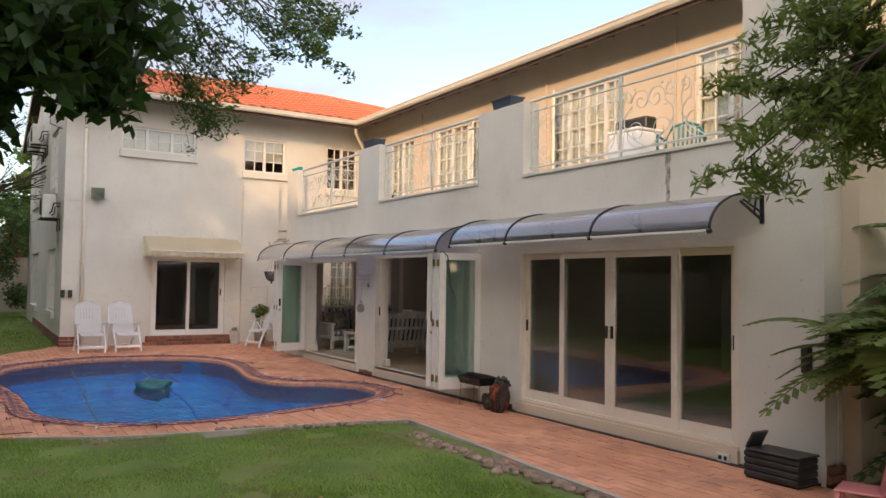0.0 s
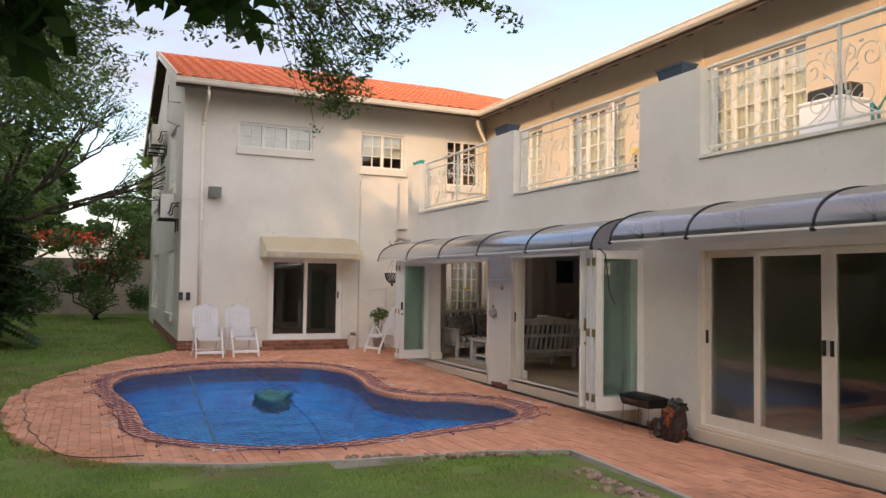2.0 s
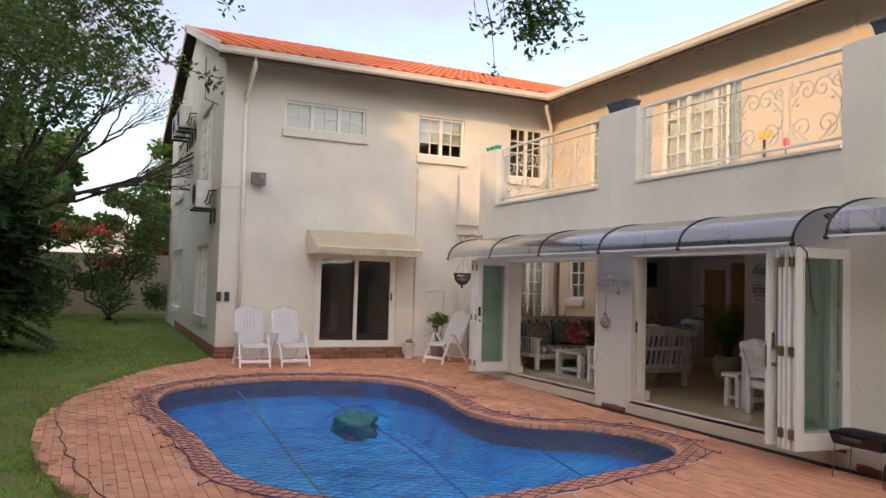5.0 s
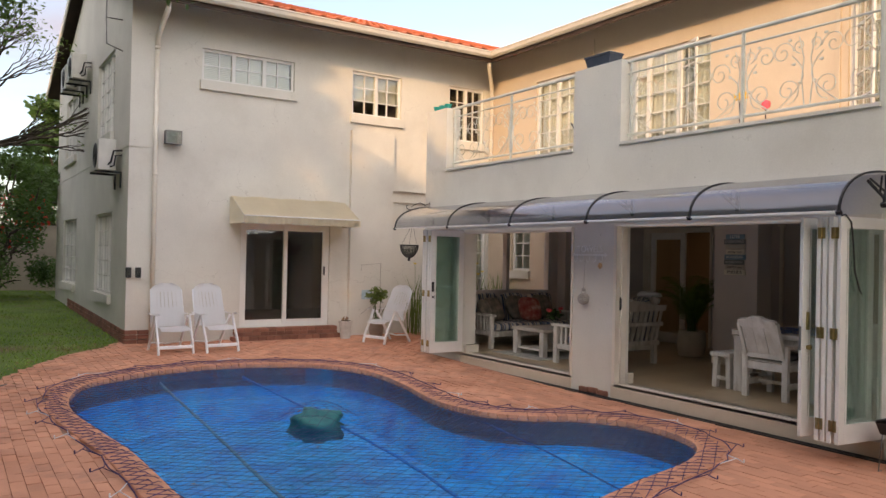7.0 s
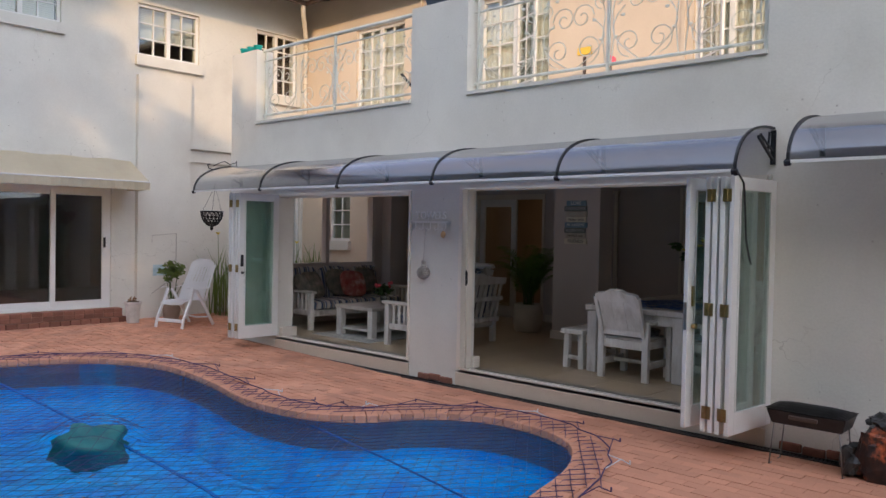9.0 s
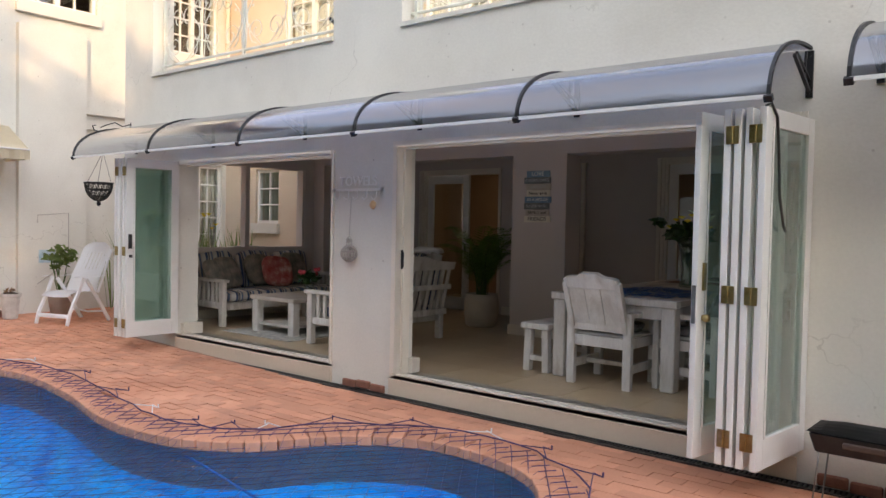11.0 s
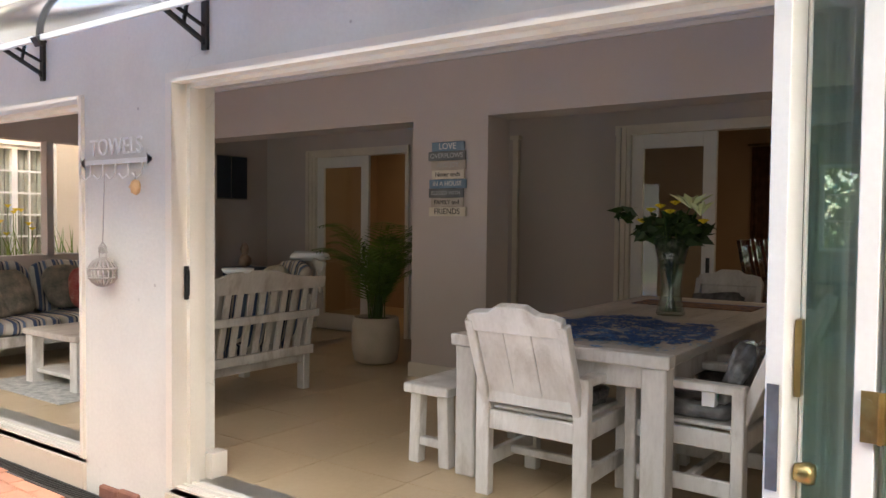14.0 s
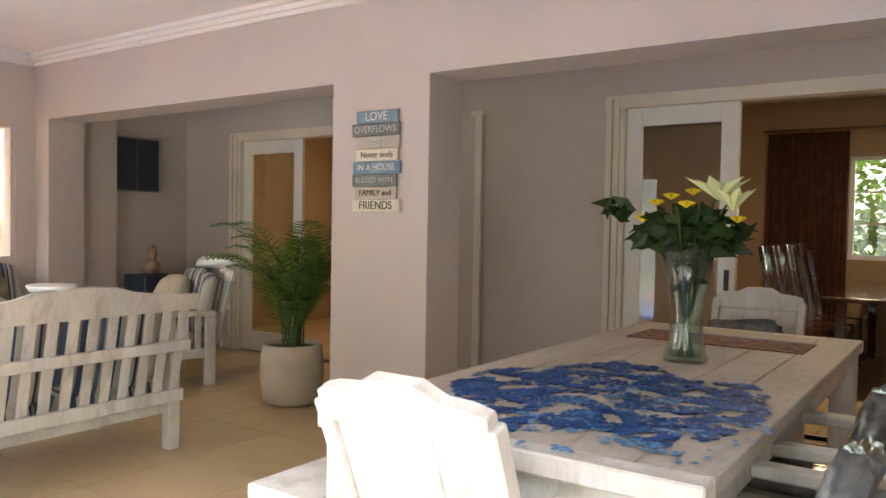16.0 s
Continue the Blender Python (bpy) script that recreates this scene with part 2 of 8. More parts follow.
M["concrete"] = surface("concrete", (0.36, 0.33, 0.29), (0.47, 0.43, 0.38), 0.9, 3, 0.6, 60, stain=(0.22, 0.19, 0.16), stain_scale=2, stain_amount=0.5)
M["roof"] = surface("roof_tile", (0.50, 0.13, 0.055), (0.68, 0.21, 0.09), 0.75, 2.5, 0.3, 30, random_hue=0.14, island=True)
M["wood_dark"] = surface("dark_timber", (0.045, 0.028, 0.02), (0.08, 0.05, 0.035), 0.7, 3, 0.3, 40)
M["pool"] = surface("pool_blue", (0.0, 0.31, 0.82), (0.0, 0.52, 0.96), 0.5, 2.4, 0.2, 9, stain=(0.0, 0.14, 0.55), stain_scale=1.7, stain_amount=0.85)
M["soil"] = surface("soil", (0.055, 0.035, 0.022), (0.12, 0.08, 0.05), 0.95, 5, 0.9, 50)
M["lawn"] = surface("lawn", (0.08, 0.14, 0.025), (0.16, 0.22, 0.045), 0.95, 1.3, 0.9, 70, stain=(0.17, 0.115, 0.06), stain_scale=0.9, stain_amount=0.95)
M["grass"] = leafy("grass_blade", (0.08, 0.17, 0.02), (0.24, 0.36, 0.06), 0.3, stain=(0.26, 0.19, 0.09), stain_scale=0.9, stain_amount=0.9)
M["black"] = surface("black_metal", (0.012, 0.012, 0.013), (0.03, 0.03, 0.03), 0.45, 8, 0.1, 60, metal=0.3)
M["black_plastic"] = surface("black_plastic", (0.02, 0.02, 0.02), (0.045, 0.045, 0.043), 0.4, 5, 0.1, 40)
M["rail"] = surface("rail_paint", (0.60, 0.62, 0.55), (0.72, 0.72, 0.64), 0.45, 6, 0.1, 50, stain=(0.35, 0.24, 0.15), stain_scale=4, stain_amount=0.4)
M["brass"] = surface("brass", (0.28, 0.21, 0.09), (0.46, 0.36, 0.16), 0.35, 12, 0.1, 60, metal=1.0)
M["steel"] = surface("dull_steel", (0.20, 0.19, 0.18), (0.30, 0.29, 0.27), 0.55, 12, 0.1, 60, metal=1.0)
M["washed"] = surface("whitewashed_wood", (0.50, 0.475, 0.44), (0.70, 0.685, 0.65), 0.7, 5.0, 0.7, 55, stain=(0.26, 0.21, 0.16), stain_scale=7, stain_amount=0.65, stretch=(1, 1, 0.35))
M["washed_top"] = surface("whitewashed_top", (0.35, 0.31, 0.265), (0.57, 0.53, 0.48), 0.65, 4.0, 0.5, 45, stain=(0.28, 0.20, 0.14), stain_scale=4, stain_amount=0.5, stretch=(0.3, 1, 1))
M["glass"] = glass("window_glass", (0.93, 0.96, 0.95), gloss=1.2)
M["glass_green"] = glass("green_edge_glass", (0.92, 0.98, 0.955), gloss=1.2, film=(0.55, 0.80, 0.70), film_amount=0.07)
M["curtain_white"] = surface("white_curtain", (0.70, 0.64, 0.54), (0.80, 0.74, 0.64), 0.9, 3, 0.2, 70)
# near-dark colour paints in the gloom of the rooms behind the glass
M["unlit_room"] = surface("unlit_room_tint", (0.10, 0.075, 0.06), (0.15, 0.11, 0.09), 0.9, 2)
M["void"] = surface("dim_lining", (0.05, 0.045, 0.04), (0.07, 0.06, 0.055), 0.9, 2)
M["bark"] = surface("bark", (0.045, 0.033, 0.024), (0.11, 0.085, 0.065), 0.9, 6, 0.8, 40)
M["leaf_dark"] = leafy("dark_leaf", (0.014, 0.038, 0.01), (0.04, 0.085, 0.022))
M["leaf_mid"] = leafy("mid_leaf", (0.04, 0.08, 0.02), (0.10, 0.17, 0.045))
M["leaf_light"] = leafy("light_leaf", (0.07, 0.11, 0.025), (0.16, 0.22, 0.06), 0.35)


# ---- builders ----
def bx(bm, x, y, z):
    """A box from three (low, high) pairs."""
    v = [bm.verts.new((a, b, c)) for c in z for b in y for a in x]
    for f in ((0, 2, 3, 1), (4, 5, 7, 6), (0, 1, 5, 4), (2, 6, 7, 3), (0, 4, 6, 2), (1, 3, 7, 5)):
        bm.faces.new([v[i] for i in f])


def beam(bm, p, q, w, h, roll=0.0):
    """A bar from p to q, w wide and h deep."""
    p, q = Vector(p), Vector(q)
    d = (q - p).normalized()
    side = d.cross(Vector((0, 0, 1)))
    side = side.normalized() if side.length > 0.02 else Vector((1, 0, 0))
    up = side.cross(d)
    if roll:
        c, s = math.cos(roll), math.sin(roll)
        side, up = side * c + up * s, up * c - side * s
    v = [bm.verts.new(e + side * (w / 2 * a) + up * (h / 2 * b)) for e in (p, q) for a, b in ((-1, -1), (1, -1), (1, 1), (-1, 1))]
    for f in ((3, 2, 1, 0), (4, 5, 6, 7), (0, 1, 5, 4), (1, 2, 6, 5), (2, 3, 7, 6), (3, 0, 4, 7)):
        bm.faces.new([v[i] for i in f])


def tube(bm, pts, r, n=6, taper=None, cap=True):
    """A round bar through points; taper: a radius for each point."""
    pts = [Vector(p) for p in pts]
    rings = []
    ref = Vector((0.31, 0.17, 0.93)).normalized()
    for i, p in enumerate(pts):
        d = (pts[min(i + 1, len(pts) - 1)] - pts[max(i - 1, 0)]).normalized()
        s = d.cross(ref)
        s = s.normalized() if s.length > 0.05 else d.cross(Vector((1, 0, 0))).normalized()
        u = s.cross(d)
        rr = taper[i] if taper else r
        rings.append([bm.verts.new(p + (s * math.cos(k * math.tau / n) + u * math.sin(k * math.tau / n)) * rr) for k in range(n)])
    for a, b in zip(rings, rings[1:]):
        for k in range(n):
            bm.faces.new((a[k], a[(k + 1) % n], b[(k + 1) % n], b[k]))
    if cap:
        bm.faces.new(rings[0][::-1])
        bm.faces.new(rings[-1])


def lathe(bm, profile, n=20, centre=(0, 0), close=True):
    """A turned shape from (radius, height) pairs."""
    rings = [[bm.verts.new((centre[0] + r * math.cos(k * math.tau / n), centre[1] + r * math.sin(k * math.tau / n), z)) for k in range(n)] for r, z in profile]
    for a, b in zip(rings, rings[1:]):
        for k in range(n):
            bm.faces.new((a[k], a[(k + 1) % n], b[(k + 1) % n], b[k]))
    if close:
        bm.faces.new(rings[0][::-1])
        bm.faces.new(rings[-1])


def blob(bm, centre, size, seed=0.0, rough=0.12, n=12, square=1.0):
    """A soft, slightly uneven rounded lump."""
    c = Vector(centre)
    rows = []
    for i in range(n + 1):
        a = math.pi * i / n - math.pi / 2
        row = []
        for k in range(2 * n):
            b = math.tau * k / (2 * n)
            d = Vector((math.cos(a) * math.cos(b), math.cos(a) * math.sin(b), math.sin(a)))
            e = Vector([math.copysign(abs(v) ** square, v) for v in d])
            f = 1 + rough * noise.noise(d * 2.1 + Vector((seed, seed * 1.7, 0)))
            row.append(bm.verts.new(c + Vector((e.x * size[0], e.y * size[1], e.z * size[2])) * f))
        rows.append(row)
    for a, b in zip(rows, rows[1:]):
        for k in range(2 * n):
            bm.faces.new((a[k], a[(k + 1) % (2 * n)], b[(k + 1) % (2 * n)], b[k]))


def prism(bm, outline, z0, z1):
    """An upright slab over an outline of (x, y)."""
    lo = [bm.verts.new((x, y, z0)) for x, y in outline]
    hi = [bm.verts.new((x, y, z1)) for x, y in outline]
    n = len(outline)
    for k in range(n):
        bm.faces.new((lo[k], lo[(k + 1) % n], hi[(k + 1) % n], hi[k]))
    bm.faces.new(lo[::-1])
    bm.faces.new(hi)


def mesh_of(bm, name, mat, smooth=False, bevel=0.0):
    bmesh.ops.recalc_face_normals(bm, faces=bm.faces)
    if bevel:
        bmesh.ops.bevel(bm, geom=list(bm.edges), offset=bevel, segments=1, affect="EDGES", clamp_overlap=True)
    me = bpy.data.meshes.new(name)
    if smooth:
        for f in bm.faces:
            f.smooth = True
    bm.to_mesh(me)
    bm.free()
    me.materials.append(mat)
    return me


def part(name, bm, mat, parent=None, label="", smooth=False, bevel=0.0):
    ob = new(name, mesh_of(bm, name, mat, smooth, bevel))
    ob.parent = parent
    return tagged(ob, label)


def struct(name, bm, mat, label="", smooth=False, bevel=0.0):
    return tagged(part(name, bm, mat, None, label, smooth, bevel), kind="structure")


def thing(name, at, label, category, group="", turn=0.0):
    ob = new(name)
    ob.location, ob.rotation_euler = at, (0, 0, radians(turn))
    ob.empty_display_size = 0.1
    return tagged(ob, label, category, group)


def B():
    return bmesh.new()


def raw(name, verts, faces, mat):
    me = bpy.data.meshes.new(name)
    me.from_pydata(verts, [], faces)
    me.materials.append(mat)
    return me


def wall(bm, axis, a, b, u, z, holes=()):
    """A wall between the planes a and b of an axis, over u along the other axis and z, with holes (u0, u1, z0, z1)."""
    us = sorted({*u, *[h for o in holes for h in o[:2]]})
    for u0, u1 in zip(us, us[1:]):
        cuts = sorted([o[2:] for o in holes if o[0] <= u0 and o[1] >= u1])
        low = z[0]
        for c0, c1 in [*cuts, (z[1], z[1])]:
            if c0 > low + 1e-4:
                if axis == "x":
                    bx(bm, (a, b), (u0, u1), (low, c0))
                else:
                    bx(bm, (u0, u1), (a, b), (low, c0))
            low = c1


FX, HY, HX = 6.07, 17.52, 1.47
UX = 9.30
BX = 10.72
FLOOR = 0.18


def rise(y):
    """The height of the ground: level round the pool, rising gently behind."""
    return max(0.0, y - 11.0) * 0.02


POOL = [(-0.02, 12.3), (0.05, 13.1), (0.4, 13.95), (1.3, 14.5), (2.1, 14.7), (2.9, 14.6), (3.7, 14.2), (4.12, 13.4), (4.1, 12.3), (3.93, 11.3), (4.0, 10.5), (4.3, 10.0), (4.8, 9.7), (5.15, 9.2), (5.17, 8.6), (4.95, 8.1), (4.4, 7.75), (3.6, 7.55), (2.7, 7.3), (1.9, 7.2), (1.2, 7.38), (0.65, 7.85), (0.3, 8.6), (0.24, 9.6), (0.2, 10.5), (0.08, 11.4)]


def smooth_loop(pts, per=4):
    out = []
    n = len(pts)
    for i in range(n):
        p = [Vector(pts[(i + k) % n]) for k in (-1, 0, 1, 2)]
        for j in range(per):
            t = j / per
            out.append(0.5 * (2 * p[1] + (p[2] - p[0]) * t + (2 * p[0] - 5 * p[1] + 4 * p[2] - p[3]) * t * t + (3 * p[1] - p[0] - 3 * p[2] + p[3]) * t ** 3))
    return out


def offset(loop, d):
    out = []
    n = len(loop)
    for i, p in enumerate(loop):
        t = (loop[(i + 1) % n] - loop[i - 1]).normalized()
        out.append(p + Vector((-t.y, t.x)) * d)
    return out


def inside(x, y, loop):
    r = False
    n = len(loop)
    for i in range(n):
        a, b = loop[i], loop[(i + 1) % n]
        if (a[1] > y) != (b[1] > y) and x < (b[0] - a[0]) * (y - a[1]) / (b[1] - a[1]) + a[0]:
            r = not r
    return r


RIM = smooth_loop(POOL)
OUT = offset(RIM, 0.24)
OUT2 = offset(RIM, 0.12)
if abs(sum(p.x * q.y - q.x * p.y for p, q in zip(OUT, OUT[1:]))) < abs(sum(p.x * q.y - q.x * p.y for p, q in zip(RIM, RIM[1:]))):
    OUT, OUT2 = offset(RIM, -0.24), offset(RIM, -0.12)

def rounded(pts, per=3):
    """Points along a smooth open curve, the first left out."""
    ends = [Vector(pts[0]), *[Vector(p) for p in pts], Vector(pts[-1])]
    out = []
    for i in range(1, len(ends) - 2):
        a, b, c, d = ends[i - 1:i + 3]
        for j in range(1, per + 1):
            t = j / per
            q = 0.5 * (2 * b + (c - a) * t + (2 * a - 5 * b + 4 * c - d) * t * t + (3 * b - a - 3 * c + d) * t ** 3)
            out.append((q.x, q.y))
    return out


# the paved ground: round the pool, with the path along the long wing
PAVED = [(4.35, 5.98), (3.4, 6.25), (2.1, 6.35), (0.9, 6.6), *rounded([(0.9, 6.6), (0.05, 6.98), (-0.62, 7.7), (-1.08, 8.75), (-1.35, 10.2), (-1.4, 11.8), (-1.18, 13.0), (-0.8, 14.2), (-0.3, 15.3), (0.4, 16.5), (1.1, 17.3)]), (1.44, 17.9), (9.28, 17.9), (9.28, 15.06), (6.07, 15.06), (6.07, 1.0), (6.1, -6.0), (4.0, -6.0), (4.05, 1.5), (4.12, 3.2), (4.26, 4.6)]

# ---- ground ----
def ground():
    """One sheet of ground to the horizon, sunk under the paving and the pool."""
    xs = [-400, -150, -60, -30, -18, -12] + [-9 + 0.3 * i for i in range(68)] + [13, 18, 30, 60, 150, 400]
    ys = [-400, -150, -60, -30, -18, -12] + [-8 + 0.3 * i for i in range(134)] + [35, 45, 60, 150, 400]
    deep = offset(RIM, 0.4) if inside(*offset(RIM, -0.05)[0], RIM) else offset(RIM, -0.4)
    inner = [p for p in PAVED]
    verts, faces = [], []
    for y in ys:
        for x in xs:
            z = rise(min(y, 31)) + 0.02 * noise.noise(Vector((x * 0.5, y * 0.5, 0)))
            if inside(x, y, deep):
                z = -1.9
            elif inside(x, y, inner) or (x > 6.0 and -6 < y < 28) or (x > 1.5 and 17.5 < y < 27.8):
                z -= 0.25
            verts.append((x, y, z))
    w = len(xs)
    for j in range(len(ys) - 1):
        for i in range(w - 1):
            k = j * w + i
            faces.append((k, k + 1, k + w + 1, k + w))
    ob = new("ground", raw("ground", verts, faces, M["lawn"]))
    for f in ob.data.polygons:
        f.use_smooth = True
    tagged(ob, "green and dry lawn with a worn soil edge", kind="structure")


ground()


def paving_base():
    bm = B()
    loops = []
    for pts in ([Vector(p) for p in PAVED], RIM):
        vs = [bm.verts.new((p[0], p[1], 0)) for p in pts]
        loops += [bm.edges.new((vs[i], vs[(i + 1) % len(vs)])) for i in range(len(vs))]
    bmesh.ops.triangle_fill(bm, edges=loops, use_beauty=True)
    bmesh.ops.subdivide_edges(bm, edges=[e for e in bm.edges if e.calc_length() > 3], cuts=3)
    for v in bm.verts:
        v.co.z = rise(v.co.y) - 0.026
    edges = [e for e in bm.edges if e.is_boundary]
    r = bmesh.ops.extrude_edge_only(bm, edges=edges)
    for v in r["geom"]:
        if isinstance(v, bmesh.types.BMVert):
            v.co.z -= 0.3
    struct("paving_bed", bm, M["mortar"], "dark sandy bed under the brick paving")


paving_base()


def pool():
    bm = B()
    n = len(RIM)
    top = [bm.verts.new((p.x, p.y, rise(p.y) - 0.03)) for p in RIM]
    low = offset(RIM, 0.18)
    if not inside(low[0].x, low[0].y, RIM):
        low = offset(RIM, -0.18)
    rings = [top]
    for ring, z in ((RIM, -0.42), (low, -0.75)):
        rings.append([bm.verts.new((p.x, p.y, z)) for p in ring])
    for a, b in zip(rings, rings[1:]):
        for k in range(n):
            bm.faces.new((a[k], a[(k + 1) % n], b[(k + 1) % n], b[k]))
    es = [bm.edges.get((rings[-1][k], rings[-1][(k + 1) % n])) for k in range(n)]
    bmesh.ops.triangle_fill(bm, edges=es, use_beauty=True)
    struct("pool_shell", bm, M["pool"], "blue painted pool shell with mottled floor")
    bm = B()
    vs = [bm.verts.new((p.x, p.y, -0.10)) for p in RIM]
    es = [bm.edges.new((vs[k], vs[(k + 1) % n])) for k in range(n)]
    bmesh.ops.triangle_fill(bm, edges=es, use_beauty=True)
    m = bpy.data.materials.new("pool_water")
    m.use_nodes = True
    nt = m.node_tree
    nt.nodes.clear()
    out = nt.nodes.new("ShaderNodeOutputMaterial")
    tr = nt.nodes.new("ShaderNodeBsdfTransparent")
    tr.inputs["Color"].default_value = (0.74, 0.93, 0.98, 1)
    gl = nt.nodes.new("ShaderNodeBsdfGlossy")
    gl.inputs["Roughness"].default_value = 0.04
    fr = nt.nodes.new("ShaderNodeLayerWeight")
    fr.inputs["Blend"].default_value = 0.5
    steep = nt.nodes.new("ShaderNodeMath")
    steep.operation = "POWER"
    steep.inputs[1].default_value = 4.5
    nt.links.new(fr.outputs["Facing"], steep.inputs[0])
    gain = nt.nodes.new("ShaderNodeMath")
    gain.operation = "MULTIPLY_ADD"
    gain.inputs[1].default_value, gain.inputs[2].default_value = 0.9, 0.035
    nt.links.new(steep.outputs[0], gain.inputs[0])
    tc = nt.nodes.new("ShaderNodeTexCoord")
    nz = nt.nodes.new("ShaderNodeTexNoise")
    nz.inputs["Scale"].default_value, nz.inputs["Detail"].default_value, nz.inputs["Distortion"].default_value = 3.4, 4, 1.2
    bp = nt.nodes.new("ShaderNodeBump")
    bp.inputs["Strength"].default_value, bp.inputs["Distance"].default_value = 0.9, 0.13
    mx = nt.nodes.new("ShaderNodeMixShader")
    nt.links.new(tc.outputs["Object"], nz.inputs["Vector"])
    nt.links.new(nz.outputs["Fac"], bp.inputs["Height"])
    nt.links.new(bp.outputs["Normal"], gl.inputs["Normal"])
    nt.links.new(bp.outputs["Normal"], fr.inputs["Normal"])
    low = nt.nodes.new("ShaderNodeMath")
    low.operation = "MULTIPLY"
    low.inputs[1].default_value = 0.75
    nt.links.new(gain.outputs[0], low.inputs[0])
    nt.links.new(low.outputs[0], mx.inputs["Fac"])
    nt.links.new(tr.outputs["BSDF"], mx.inputs[1])
    nt.links.new(gl.outputs["BSDF"], mx.inputs[2])
    nt.links.new(mx.outputs["Shader"], out.inputs["Surface"])
    struct("water", bm, m, "rippled clear pool water")


pool()

# ---- long wing ----
C_HOLE = (2.38, 5.94, 0.16, 2.27)
B_HOLE = (6.93, 10.35, FLOOR, 2.26)
A_HOLE = (11.12, 13.82, FLOOR, 2.22)
bm = B()
wall(bm, "x", FX, FX + 0.28, (1.47, 15.05), (-0.1, 3.26), [C_HOLE, B_HOLE, A_HOLE])
struct("wall_long_wing", bm, M["plaster"], "weathered cream plaster wall below the balcony")
for y0, y1, top, deep in ((14.4, 15.05, 4.36, 0.28), (10.29, 11.17, 4.37, 0.28), (5.9, 7.0, 4.34, 0.28), (1.47, 2.32, 6.25, 0.5)):
    bm = B()
    bx(bm, (FX, FX + deep), (y0, y1), (3.26, top))
    struct("parapet_pier", bm, M["plaster"], "square cream plaster pier on the parapet")
bm = B()
for y0, y1 in ((11.17, 14.4), (7.0, 10.29), (2.32, 5.9)):
    bx(bm, (FX - 0.025, FX + 0.29), (y0 - 0.0, y1 + 0.0), (3.2605, 3.30))
struct("parapet_coping", bm, M["plaster"], "thin cracked plaster coping")
bm = B()
wall(bm, "y", 14.85, 15.05, (FX + 0.28, BX), (-0.1, 3.0), [(6.95, 8.88, 1.14, 2.32)])
wall(bm, "y", 6.2, 6.3, (FX + 0.28, BX), (-0.1, 3.0))
wall(bm, "y", 1.47, 1.57, (FX + 0.28, BX), (-0.1, 3.0))
wall(bm, "x", BX, BX + 0.15, (1.47, 15.05), (-0.1, 3.0), [(7.3, 9.92, FLOOR, 2.45), (12.45, 14.08, FLOOR, 2.40)])
bx(bm, (9.06, 9.40), (10.35, 11.12), (FLOOR, 2.41))
bx(bm, (9.06, 9.40), (6.3, 14.85), (2.41, 3.0))
bx(bm, (9.06, 9.40), (14.62, 14.848), (FLOOR, 2.41))
bx(bm, (9.40, 9.80), (14.72, 14.848), (FLOOR, 3.0))
struct("wall_living_room", bm, M["inner"], "taupe painted inner wall with wide square openings")
bm = B()
bx(bm, (FX + 0.27, 15.6), (1.48, 15.04), (3.0, 3.2))
struct("ceiling", bm, M["ceiling"], "plain white ceiling")
bm = B()
bx(bm, (FX + 0.275, UX), (1.47, 15.05), (3.201, 3.25))
struct("balcony_floor", bm, M["concrete"], "grey screed balcony floor")
# cornice and skirting
bm = B()
for i, (w, h) in enumerate(((0.03, 0.10), (0.06, 0.07), (0.10, 0.035))):
    bx(bm, (9.06 - w, 9.06 - 0.001), (6.3, 14.85), (3.0 - h, 3.0 - 0.001 * (i + 1)))
    bx(bm, (6.351, 9.06), (14.85 - w, 14.849), (3.0 - h, 3.0 - 0.001 * (i + 1)))
    bx(bm, (6.351, 6.35 + w), (6.3, 14.85), (3.0 - h, 3.0 - 0.001 * (i + 1)))
struct("cornice", bm, M["ceiling"], "moulded white cornice")
bm = B()
for x, y in (((9.04, 9.42), (10.33, 10.35)), ((9.04, 9.06), (10.35, 11.12)), ((9.04, 9.42), (11.12, 11.14)), ((BX - 0.018, BX), (9.95, 12.4)), ((BX - 0.018, BX), (14.1, 14.85)), ((6.35, 9.0), (14.832, 14.85)), ((9.04, 9.06), (14.6, 14.85))):
    bx(bm, x, y, (FLOOR, FLOOR + 0.11))
    bx(bm, (x[0] + 0.003, x[1] - 0.003), (y[0] + 0.003, y[1] - 0.003), (FLOOR + 0.11, FLOOR + 0.125))
bx(bm, (6.27, 6.37), (10.27, 10.349), (FLOOR, FLOOR + 0.13))
bx(bm, (6.12, 6.37), (13.74, 13.819), (FLOOR, FLOOR + 0.13))
struct("baseboard", bm, M["cream"], "cream painted skirting board")
bm = B()
bx(bm, (FX + 0.02, BX), (1.47, 15.04), (-0.1, FLOOR - 0.012))
bx(bm, (BX, 15.0), (5.4, 15.04), (-0.1, FLOOR - 0.012))
struct("floor_bed", bm, M["concrete"], "grout between floor tiles")
bm = B()
bx(bm, (FX - 0.02, FX + 0.14), (6.93, 10.36), (-0.05, FLOOR - 0.03))
bx(bm, (FX - 0.02, FX + 0.14), (11.12, 13.82), (-0.05, FLOOR - 0.03))
bx(bm, (FX - 0.05, FX + 0.0), (2.36, 5.96), (-0.05, 0.13))
bx(bm, (FX - 0.018, FX + 0.28), (2.38, 5.94), (0.13, 0.165))
struct("threshold", bm, M["plaster_warm"], "worn cream plaster threshold step")
bm = B()
